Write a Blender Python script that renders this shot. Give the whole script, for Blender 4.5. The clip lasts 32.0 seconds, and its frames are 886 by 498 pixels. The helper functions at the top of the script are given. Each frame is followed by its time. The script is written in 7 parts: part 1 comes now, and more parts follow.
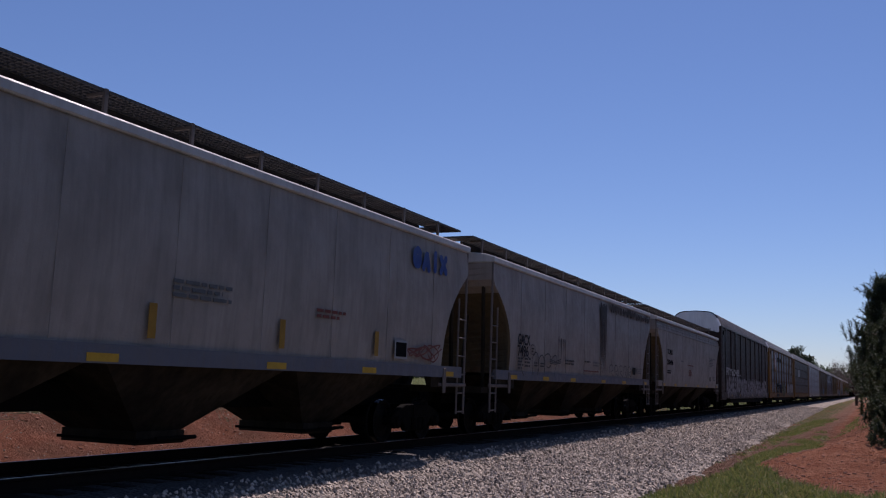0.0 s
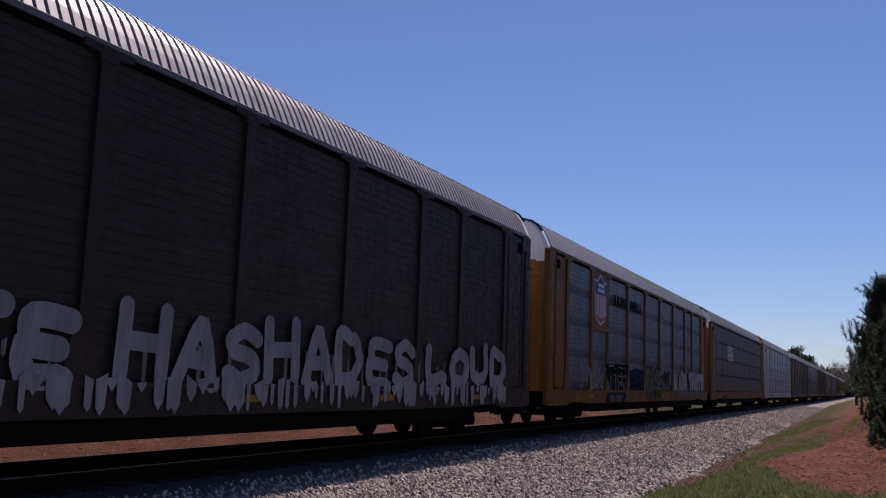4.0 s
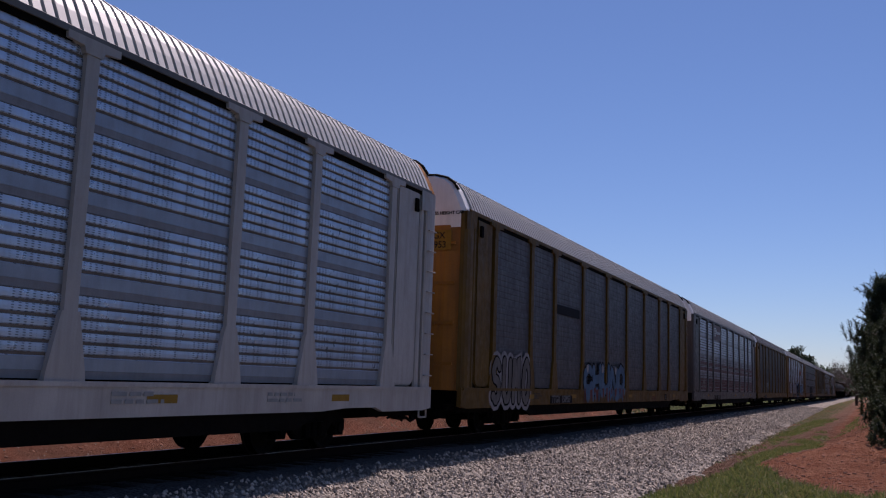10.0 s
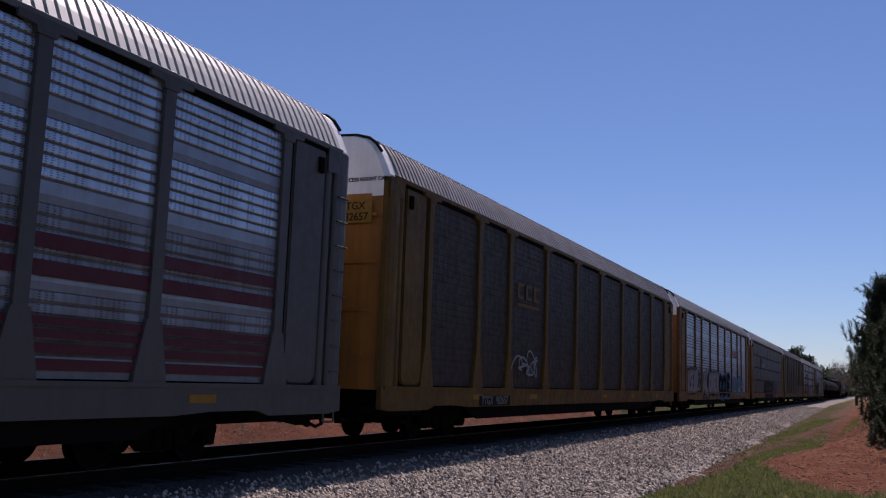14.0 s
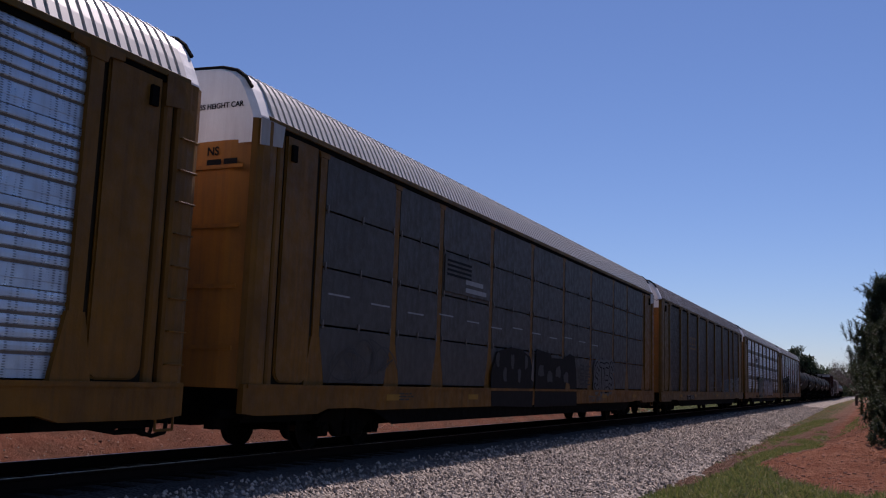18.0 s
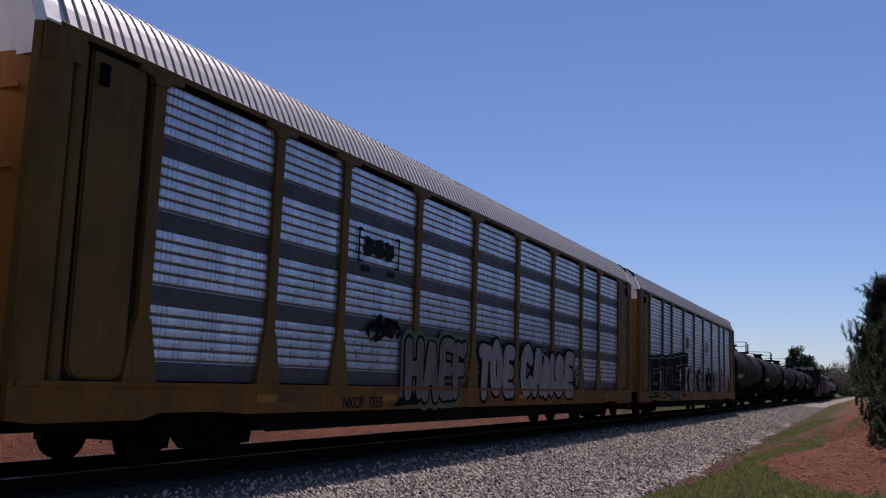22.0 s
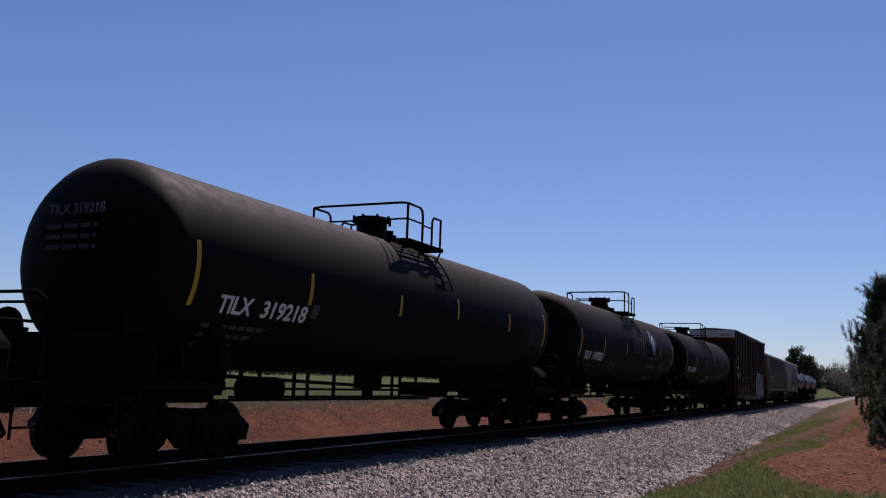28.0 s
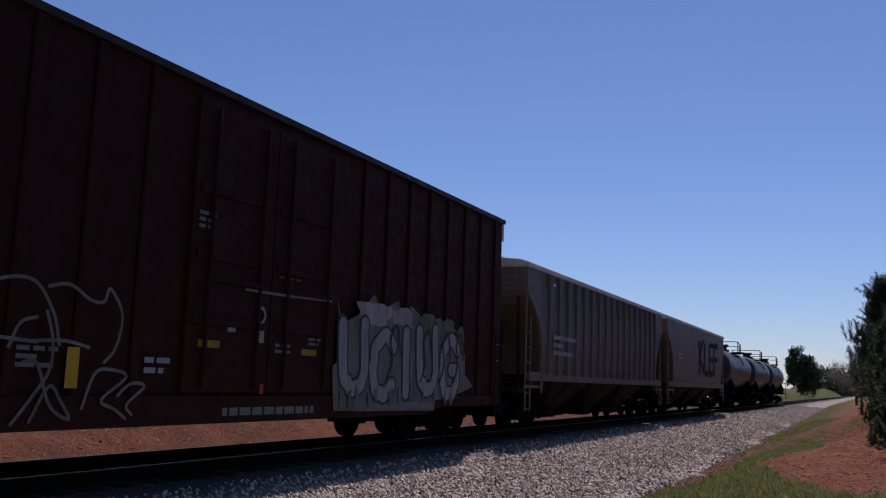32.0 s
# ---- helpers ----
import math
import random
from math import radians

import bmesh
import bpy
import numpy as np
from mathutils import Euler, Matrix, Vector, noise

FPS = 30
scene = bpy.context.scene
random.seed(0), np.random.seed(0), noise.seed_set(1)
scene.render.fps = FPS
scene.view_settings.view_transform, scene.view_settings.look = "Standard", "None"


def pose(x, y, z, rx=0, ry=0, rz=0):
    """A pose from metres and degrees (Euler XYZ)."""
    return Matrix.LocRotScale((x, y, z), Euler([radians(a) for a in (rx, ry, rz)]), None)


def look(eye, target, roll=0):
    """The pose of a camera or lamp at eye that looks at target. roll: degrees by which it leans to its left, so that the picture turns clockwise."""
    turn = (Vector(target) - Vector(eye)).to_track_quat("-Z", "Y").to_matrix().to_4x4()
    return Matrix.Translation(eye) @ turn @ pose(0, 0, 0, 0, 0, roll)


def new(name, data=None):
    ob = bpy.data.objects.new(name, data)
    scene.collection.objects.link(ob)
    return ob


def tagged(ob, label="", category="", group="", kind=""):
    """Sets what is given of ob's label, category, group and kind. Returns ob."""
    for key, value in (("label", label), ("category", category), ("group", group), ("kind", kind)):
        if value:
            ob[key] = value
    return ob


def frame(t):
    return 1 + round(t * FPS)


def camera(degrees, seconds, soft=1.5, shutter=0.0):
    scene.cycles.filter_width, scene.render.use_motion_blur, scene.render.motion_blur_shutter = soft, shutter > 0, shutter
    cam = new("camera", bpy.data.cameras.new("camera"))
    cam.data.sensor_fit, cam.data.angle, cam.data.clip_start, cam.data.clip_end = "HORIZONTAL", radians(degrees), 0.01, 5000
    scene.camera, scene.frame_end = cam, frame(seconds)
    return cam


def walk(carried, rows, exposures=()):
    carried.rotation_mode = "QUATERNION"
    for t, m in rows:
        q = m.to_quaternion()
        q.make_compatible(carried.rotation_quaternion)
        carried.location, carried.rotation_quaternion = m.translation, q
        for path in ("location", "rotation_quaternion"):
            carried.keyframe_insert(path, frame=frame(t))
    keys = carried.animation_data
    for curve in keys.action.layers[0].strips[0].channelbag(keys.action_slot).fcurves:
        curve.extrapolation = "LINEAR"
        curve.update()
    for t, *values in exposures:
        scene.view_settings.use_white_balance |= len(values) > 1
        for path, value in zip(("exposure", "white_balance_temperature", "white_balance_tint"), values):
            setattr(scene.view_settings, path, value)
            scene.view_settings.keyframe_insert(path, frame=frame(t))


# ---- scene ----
cam = camera(51.58, 32.0, soft=1.15, shutter=0.0)
EYE = (9.665, 0.0, 1.275)
AIM = (5.46791541, 8.96605775, 2.6860815)
walk(cam, [(0, look(EYE, AIM, 1.96)), (32, look(EYE, AIM, 1.96))], exposures=[(0, 0.08, 5900, 29), (32, 0.08, 5900, 29)])

# ---- light ----
SUN_DIR = Vector((-0.100, 0.570, 0.815)).normalized()
world = bpy.data.worlds.new("sky")
scene.world = world
world.use_nodes = True
wn = world.node_tree
sky = wn.nodes.new("ShaderNodeTexSky")
sky.sky_type, sky.sun_disc = "NISHITA", False
sky.sun_elevation = math.asin(SUN_DIR.z)
sky.sun_rotation = math.atan2(SUN_DIR.x, SUN_DIR.y)
sky.air_density, sky.dust_density, sky.ozone_density = 1.0, 0.08, 6.0
wn.links.new(sky.outputs[0], wn.nodes["Background"].inputs[0])
wn.nodes["Background"].inputs[1].default_value = 0.07
lamp = bpy.data.lights.new("sun", "SUN")
lamp.energy, lamp.angle, lamp.color = 5.0, radians(0.53), (1.0, 0.89, 0.745)
new("sun", lamp).matrix_world = look(SUN_DIR * 200, (0, 0, 0))


# ---- materials ----
def nodes_of(name):
    m = bpy.data.materials.new(name)
    m.use_nodes = True
    return m, m.node_tree, m.node_tree.nodes["Principled BSDF"]


def mix_colour(nt, fac, a, b, mode="MIX"):
    n = nt.nodes.new("ShaderNodeMix")
    n.data_type, n.blend_type = "RGBA", mode
    for sock, v in ((n.inputs[0], fac), (n.inputs[6], a), (n.inputs[7], b)):
        if hasattr(v, "links"):
            nt.links.new(v, sock)
        elif isinstance(v, (int, float)):
            sock.default_value = v
        else:
            sock.default_value = (*v, 1)
    return n.outputs[2]


def noise_at(nt, scale, detail=4, stretch=(1, 1, 1), rough=0.6, low=0.35, high=0.65):
    """A noise in object space, its contrast raised between low and high."""
    co = nt.nodes.new("ShaderNodeTexCoord")
    mp = nt.nodes.new("ShaderNodeMapping")
    mp.inputs["Scale"].default_value = stretch
    nt.links.new(co.outputs["Object"], mp.inputs[0])
    n = nt.nodes.new("ShaderNodeTexNoise")
    n.inputs["Scale"].default_value, n.inputs["Detail"].default_value, n.inputs["Roughness"].default_value = scale, detail, rough
    nt.links.new(mp.outputs[0], n.inputs["Vector"])
    r = nt.nodes.new("ShaderNodeMapRange")
    r.inputs[1].default_value, r.inputs[2].default_value = low, high
    nt.links.new(n.outputs["Fac"], r.inputs[0])
    return r.outputs[0]


def scaled(nt, value, k, add=0.0):
    n = nt.nodes.new("ShaderNodeMath")
    n.operation = "MULTIPLY_ADD"
    nt.links.new(value, n.inputs[0])
    n.inputs[1].default_value, n.inputs[2].default_value = k, add
    return n.outputs[0]


def bump(nt, bsdf, height, strength, distance):
    b = nt.nodes.new("ShaderNodeBump")
    b.inputs["Strength"].default_value, b.inputs["Distance"].default_value = strength, distance
    nt.links.new(height, b.inputs["Height"])
    nt.links.new(b.outputs[0], bsdf.inputs["Normal"])


def paint(name, colour, rough=0.55, metal=0.0, dirt=(0.06, 0.045, 0.035), amount=0.45, streak=0.5, grain=0.12, dots=False, shine=0.18, relief=0.25, vary=0.25):
    """Weathered paint or sheet metal: blotches, running streaks, fine grain."""
    m, nt, b = nodes_of(name)
    c = mix_colour(nt, scaled(nt, noise_at(nt, 1.3, 5, (1, 1, 0.6)), amount), colour, dirt)
    c = mix_colour(nt, scaled(nt, noise_at(nt, 3.0, 3, (3, 3, 0.22), low=0.45, high=0.75), streak), c, dirt)
    c = mix_colour(nt, scaled(nt, noise_at(nt, 60, 2), grain), c, tuple(k * 0.4 for k in colour))
    rnd = nt.nodes.new("ShaderNodeObjectInfo")
    c = mix_colour(nt, scaled(nt, rnd.outputs["Random"], 0.25), c, tuple(k * 0.6 for k in colour))
    if dots:
        co = nt.nodes.new("ShaderNodeTexCoord")
        v = nt.nodes.new("ShaderNodeTexVoronoi")
        v.inputs["Scale"].default_value, v.inputs["Randomness"].default_value = 11.0, 0.1
        mp = nt.nodes.new("ShaderNodeMapping")
        mp.inputs["Scale"].default_value = (0.0, 1.0, 3.2)
        nt.links.new(co.outputs["Object"], mp.inputs[0])
        nt.links.new(mp.outputs[0], v.inputs["Vector"])
        r = nt.nodes.new("ShaderNodeMapRange")
        r.inputs[1].default_value, r.inputs[2].default_value = 0.32, 0.16
        nt.links.new(v.outputs["Distance"], r.inputs[0])
        gate = nt.nodes.new("ShaderNodeMath")
        gate.operation = "MULTIPLY"
        nt.links.new(r.outputs[0], gate.inputs[0])
        nt.links.new(noise_at(nt, 4.5, 2, (0, 1, 0.12), low=0.48, high=0.54), gate.inputs[1])
        c = mix_colour(nt, scaled(nt, gate.outputs[0], 0.85), c, tuple(k * 0.16 for k in colour))
    nt.links.new(c, b.inputs["Base Color"])
    b.inputs["Metallic"].default_value = metal
    b.inputs["Specular IOR Level"].default_value = shine
    nt.links.new(scaled(nt, noise_at(nt, 5, 4), vary, rough - vary / 2), b.inputs["Roughness"])
    bump(nt, b, noise_at(nt, 9, 4), relief, 0.01)
    return m


def dusty_black(name, colour, pale_brown):
    """Black paint, browner facing up: sunlight on the top put into the colour."""
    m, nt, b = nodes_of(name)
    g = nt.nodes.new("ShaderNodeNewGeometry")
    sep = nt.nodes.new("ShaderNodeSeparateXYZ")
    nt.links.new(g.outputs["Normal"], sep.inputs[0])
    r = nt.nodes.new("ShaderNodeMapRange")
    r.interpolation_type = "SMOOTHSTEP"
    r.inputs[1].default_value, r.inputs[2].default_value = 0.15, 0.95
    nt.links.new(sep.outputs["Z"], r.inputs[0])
    c = mix_colour(nt, r.outputs[0], colour, pale_brown)
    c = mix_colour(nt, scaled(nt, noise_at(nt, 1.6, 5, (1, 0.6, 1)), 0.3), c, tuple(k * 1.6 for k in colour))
    c = mix_colour(nt, scaled(nt, noise_at(nt, 3.5, 3, (0.4, 3, 0.4), low=0.55, high=0.8), 0.35), c, tuple(k * 0.7 for k in pale_brown))
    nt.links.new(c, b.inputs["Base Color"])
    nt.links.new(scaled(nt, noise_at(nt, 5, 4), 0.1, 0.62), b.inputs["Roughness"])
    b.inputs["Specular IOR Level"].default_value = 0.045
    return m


def plain(name, colour, rough=0.6, metal=0.0, shine=0.2):
    m, nt, b = nodes_of(name)
    c = mix_colour(nt, scaled(nt, noise_at(nt, 6, 4), 0.35), colour, tuple(k * 0.45 for k in colour))
    nt.links.new(c, b.inputs["Base Color"])
    b.inputs["Roughness"].default_value, b.inputs["Metallic"].default_value = rough, metal
    b.inputs["Specular IOR Level"].default_value = shine
    return m


def earth(name, a, b_, c_, scale, bump_scale, strength, distance, rough=0.95):
    m, nt, b = nodes_of(name)
    c = mix_colour(nt, noise_at(nt, scale, 6), a, b_)
    c = mix_colour(nt, noise_at(nt, scale * 9, 4, low=0.5, high=0.7), c, c_)
    nt.links.new(c, b.inputs["Base Color"])
    b.inputs["Roughness"].default_value = rough
    b.inputs["Specular IOR Level"].default_value = 0.1
    bump(nt, b, noise_at(nt, bump_scale, 8, rough=0.75), strength, distance)
    return m


def ground_material():
    """Red clay with grass where the place is grown over."""
    m, nt, b = nodes_of("clay_and_grass")
    clay = mix_colour(nt, noise_at(nt, 0.9, 6), (0.205, 0.076, 0.042), (0.29, 0.122, 0.072))
    clay = mix_colour(nt, noise_at(nt, 14, 5, low=0.52, high=0.76), clay, (0.12, 0.045, 0.026))
    clay = mix_colour(nt, scaled(nt, noise_at(nt, 0.5, 4, (1, 1, 3), low=0.42, high=0.62), 0.5), clay, (0.13, 0.075, 0.048))
    clay = mix_colour(nt, noise_at(nt, 30, 4, low=0.64, high=0.74), clay, (0.36, 0.25, 0.19))
    dug = nt.nodes.new("ShaderNodeAttribute")
    dug.attribute_name = "dug"
    loose = mix_colour(nt, noise_at(nt, 1.4, 6), (0.27, 0.098, 0.05), (0.38, 0.165, 0.095))
    loose = mix_colour(nt, noise_at(nt, 9, 5, low=0.52, high=0.72), loose, (0.17, 0.062, 0.034))
    loose = mix_colour(nt, noise_at(nt, 24, 4, low=0.6, high=0.72), loose, (0.45, 0.29, 0.2))
    clay = mix_colour(nt, dug.outputs["Fac"], clay, loose)
    grass = mix_colour(nt, noise_at(nt, 1.7, 5), (0.065, 0.08, 0.026), (0.135, 0.118, 0.066))
    grass = mix_colour(nt, noise_at(nt, 26, 4), grass, (0.06, 0.085, 0.02))
    # dry dusty earth of the trodden strip
    pale_brown = mix_colour(nt, noise_at(nt, 2.2, 6), (0.14, 0.085, 0.062), (0.26, 0.165, 0.12))
    pale_brown = mix_colour(nt, noise_at(nt, 20, 4, low=0.5, high=0.7), pale_brown, (0.10, 0.085, 0.05))
    bare = nt.nodes.new("ShaderNodeAttribute")
    bare.attribute_name = "clay"
    clay = mix_colour(nt, bare.outputs["Fac"], pale_brown, clay)
    at = nt.nodes.new("ShaderNodeAttribute")
    at.attribute_name = "grass"
    s = nt.nodes.new("ShaderNodeMath")
    s.operation = "ADD"
    nt.links.new(at.outputs["Fac"], s.inputs[0])
    nt.links.new(scaled(nt, noise_at(nt, 1.9, 8, low=0.2, high=0.8), 1.0, -0.5), s.inputs[1])
    r = nt.nodes.new("ShaderNodeMapRange")
    r.inputs[1].default_value, r.inputs[2].default_value = 0.42, 0.62
    nt.links.new(s.outputs[0], r.inputs[0])
    nt.links.new(mix_colour(nt, r.outputs[0], clay, grass), b.inputs["Base Color"])
    b.inputs["Roughness"].default_value = 0.97
    b.inputs["Specular IOR Level"].default_value = 0.05
    bump(nt, b, noise_at(nt, 4, 9, rough=0.78), 1.0, 0.16)
    return m


def gravel_material(name, tone=1.0):
    m, nt, b = nodes_of(name)
    co = nt.nodes.new("ShaderNodeTexCoord")
    v = nt.nodes.new("ShaderNodeTexVoronoi")
    v.inputs["Scale"].default_value = 17
    nt.links.new(co.outputs["Object"], v.inputs["Vector"])
    sep = nt.nodes.new("ShaderNodeSeparateColor")
    nt.links.new(v.outputs["Color"], sep.inputs[0])
    c = mix_colour(nt, sep.outputs[0], tuple(k * tone for k in (0.11, 0.092, 0.075)), tuple(k * tone for k in (0.45, 0.38, 0.31)))
    c = mix_colour(nt, scaled(nt, noise_at(nt, 0.8, 5), 0.35), c, (0.2, 0.15, 0.12))
    # the train's shade on the ballast, put into the colour
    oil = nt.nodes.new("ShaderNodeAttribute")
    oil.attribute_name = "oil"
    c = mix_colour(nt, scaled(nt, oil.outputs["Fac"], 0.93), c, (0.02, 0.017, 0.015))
    nt.links.new(c, b.inputs["Base Color"])
    b.inputs["Roughness"].default_value = 0.9
    bump(nt, b, scaled(nt, v.outputs["Distance"], -1.0), 1.0, 0.05)
    return m


def stone_material():
    m, nt, b = nodes_of("ballast_stone")
    g = nt.nodes.new("ShaderNodeNewGeometry")
    c = mix_colour(nt, g.outputs["Random Per Island"], (0.06, 0.05, 0.042), (0.62, 0.525, 0.42))
    nt.links.new(mix_colour(nt, scaled(nt, noise_at(nt, 40, 3), 0.4), c, (0.16, 0.13, 0.11)), b.inputs["Base Color"])
    b.inputs["Roughness"].default_value = 0.85
    return m


def leaf_material(name, a, b_, thin=0.2):
    """Leaves that let some light through."""
    m, nt, b = nodes_of(name)
    g = nt.nodes.new("ShaderNodeNewGeometry")
    c = mix_colour(nt, g.outputs["Random Per Island"], a, b_)
    nt.links.new(c, b.inputs["Base Color"])
    b.inputs["Roughness"].default_value = 0.7
    t = nt.nodes.new("ShaderNodeBsdfTranslucent")
    nt.links.new(c, t.inputs[0])
    mx = nt.nodes.new("ShaderNodeMixShader")
    mx.inputs[0].default_value = thin
    nt.links.new(b.outputs[0], mx.inputs[1])
    nt.links.new(t.outputs[0], mx.inputs[2])
    nt.links.new(mx.outputs[0], nt.nodes["Material Output"].inputs[0])
    return m


GROUND = ground_material()
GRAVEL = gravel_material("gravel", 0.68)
STONE = stone_material()
RAIL_STEEL = plain("rusty_rail_steel", (0.016, 0.011, 0.009), 0.95, 0.0, 0.03)
SHINE = plain("polished_steel", (0.13, 0.122, 0.115), 0.36, 1.0)
TREAD = plain("worn_wheel_tread", (0.016, 0.015, 0.014), 0.2, 1.0)
TIE_WOOD = earth("creosoted_wood", (0.02, 0.016, 0.013), (0.03, 0.025, 0.02), (0.014, 0.011, 0.01), 4, 20, 0.5, 0.01)
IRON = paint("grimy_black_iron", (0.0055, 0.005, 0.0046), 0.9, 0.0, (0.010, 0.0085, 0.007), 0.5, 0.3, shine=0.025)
RUBBER = plain("black_rubber", (0.01, 0.01, 0.01), 0.8, 0.0, 0.05)
WHITE = paint("weathered_white_paint", (0.44, 0.41, 0.385), 0.5, 0.0, (0.2, 0.17, 0.15), 0.35, 0.35)
YELLOW = paint("weathered_yellow_paint", (0.19, 0.083, 0.006), 0.6, 0.0, (0.05, 0.027, 0.010), 0.6, 0.45)
ORANGE = paint("faded_orange_paint", (0.40, 0.158, 0.02), 0.55, 0.0, (0.16, 0.08, 0.035), 0.5, 0.55)
BROWN_YELLOW = paint("dirty_mustard_paint", (0.15, 0.08, 0.010), 0.62, 0.0, (0.05, 0.029, 0.012), 0.6, 0.55)
DARK_BROWN = paint("dark_brown_paint", (0.034, 0.018, 0.012), 0.6, 0.0, (0.03, 0.022, 0.02), 0.5, 0.5)
GREY_PAINT = paint("blue_grey_paint", (0.095, 0.088, 0.085), 0.5, 0.0, (0.075, 0.062, 0.053), 0.35, 0.4)
SILVER = paint("galvanised_panel", (0.47, 0.545, 0.66), 0.38, 0.6, (0.24, 0.24, 0.26), 0.35, 0.4, 0.1, dots=True, relief=0.12)
SILVER_BRIGHT = paint("bright_galvanised_panel", (0.60, 0.67, 0.77), 0.36, 0.6, (0.34, 0.33, 0.34), 0.35, 0.35, 0.1, dots=True, relief=0.12)
BRIGHT_LAP = paint("bright_lap_strip", (0.52, 0.58, 0.67), 0.42, 0.5, (0.32, 0.31, 0.31), 0.35, 0.3, relief=0.1)
SILVER_GRIMY = paint("grimy_galvanised_panel", (0.27, 0.285, 0.33), 0.48, 0.4, (0.12, 0.1, 0.09), 0.5, 0.55, 0.1, dots=True, relief=0.12)
# brownish foot of each silver panel: a strip of shadow put into the colour
HEM_SHADOW = paint("shadowed_panel_hem", (0.26, 0.255, 0.265), 0.55, 0.3, (0.13, 0.11, 0.1), 0.4, 0.3)
DULL_SILVER = paint("dulled_galvanised_panel", (0.155, 0.17, 0.2), 0.5, 0.3, (0.08, 0.07, 0.065), 0.5, 0.55, 0.1, dots=True)
GRIME = paint("rusty_grime", (0.2, 0.165, 0.135), 0.9, 0.0, (0.03, 0.022, 0.018), 0.5, 0.3)
RECESS_DARK = paint("dark_recess", (0.03, 0.022, 0.014), 0.9, 0.0, (0.012, 0.01, 0.008), 0.5, 0.3, shine=0.05)
BROWN_PANEL = paint("dark_brown_panel", (0.040, 0.027, 0.020), 0.65, 0.0, (0.02, 0.015, 0.012), 0.5, 0.5)
DARK_PANEL = paint("grimy_dark_panel", (0.052, 0.037, 0.025), 0.62, 0.0, (0.03, 0.024, 0.022), 0.55, 0.55, 0.1, dots=True)
SLATE_PANEL = paint("dull_slate_panel", (0.105, 0.1, 0.103), 0.55, 0.1, (0.06, 0.053, 0.05), 0.5, 0.55, 0.1, dots=True)
FLAT_GREY = paint("flat_grey_panel", (0.074, 0.065, 0.057), 0.6, 0.05, (0.045, 0.04, 0.038), 0.4, 0.35)
DARK_LAP = paint("dark_lap_strip", (0.075, 0.072, 0.075), 0.55, 0.2, (0.05, 0.045, 0.042), 0.4, 0.3)
SILVER_LAP = paint("dull_lap_strip", (0.31, 0.345, 0.40), 0.45, 0.45, (0.2, 0.2, 0.2), 0.4, 0.3, relief=0.1)
HOPPER_DULL = paint("dull_brown_grey_paint", (0.15, 0.125, 0.11), 0.6, 0.0, (0.07, 0.055, 0.048), 0.5, 0.6)
MAROON = paint("maroon_paint", (0.10, 0.018, 0.026), 0.5, 0.0, (0.05, 0.02, 0.02), 0.35, 0.3)
ROOF = paint("galvanised_roof", (0.54, 0.52, 0.49), 0.42, 0.12, (0.38, 0.36, 0.335), 0.15, 0.1, 0.06, relief=0.02, vary=0.06)
EAVE = paint("grey_eave_paint", (0.16, 0.155, 0.15), 0.6, 0.0, (0.1, 0.09, 0.08), 0.4, 0.3)
ROOF_DULL = paint("dulled_roof", (0.40, 0.375, 0.36), 0.5, 0.3, (0.22, 0.17, 0.14), 0.4, 0.2, 0.08, relief=0.05)
HOPPER_GREY = paint("hopper_pale_grey", (0.31, 0.272, 0.242), 0.6, 0.0, (0.12, 0.098, 0.082), 0.5, 0.38, shine=0.12)
HOPPER_DARK = paint("dark_tan_sheet", (0.042, 0.033, 0.023), 0.9, 0.0, (0.010, 0.008, 0.0065), 0.9, 0.7, shine=0.05)
HOPPER_BLUE = paint("pale_blue_sill", (0.10, 0.108, 0.135), 0.6, 0.0, (0.13, 0.11, 0.10), 0.5, 0.5)
HOPPER_OLIVE = paint("olive_tan_slope_sheet", (0.115, 0.088, 0.05), 0.7, 0.0, (0.06, 0.045, 0.03), 0.6, 0.6)
HOPPER_TAN = paint("brownish_hopper_paint", (0.16, 0.118, 0.095), 0.6, 0.0, (0.13, 0.09, 0.07), 0.5, 0.55)
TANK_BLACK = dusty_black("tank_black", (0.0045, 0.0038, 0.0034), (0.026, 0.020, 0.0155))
TANK_GREY = paint("tank_dark_grey", (0.055, 0.052, 0.05), 0.45, 0.2, (0.02, 0.017, 0.015), 0.5, 0.5)
BOX_BROWN = paint("oxide_brown", (0.036, 0.0085, 0.0045), 0.7, 0.0, (0.024, 0.013, 0.01), 0.55, 0.6, shine=0.08)
GRATING = plain("dark_grating", (0.09, 0.085, 0.08), 0.6, 0.5)
MARK_WHITE = plain("white_lettering", (0.6, 0.6, 0.58), 0.6)
MARK_GREY = plain("faded_lettering", (0.26, 0.26, 0.26), 0.6)
MARK_DARK = plain("dark_lettering", (0.016, 0.016, 0.018), 0.75, 0.0, 0.06)
MARK_BLACK = plain("black_stencil", (0.0075, 0.0075, 0.008), 0.85, 0.0, 0.03)
MARK_WORN = plain("worn_lettering", (0.15, 0.148, 0.145), 0.7)
MARK_PATCH = plain("sooty_stencil_patch", (0.022, 0.02, 0.019), 0.8, 0.0, 0.04)
STAIN = paint("sooty_stain", (0.06, 0.05, 0.045), 0.8, 0.0, (0.12, 0.1, 0.085), 0.6, 0.7, shine=0.05)
PANEL_DIM = plain("dusty_data_panel", (0.032, 0.03, 0.028), 0.8, 0.0, 0.05)
MARK_DIM = plain("dim_stencil", (0.10, 0.10, 0.10), 0.7)
MARK_FAINT = plain("faint_stencil", (0.05, 0.048, 0.046), 0.75)
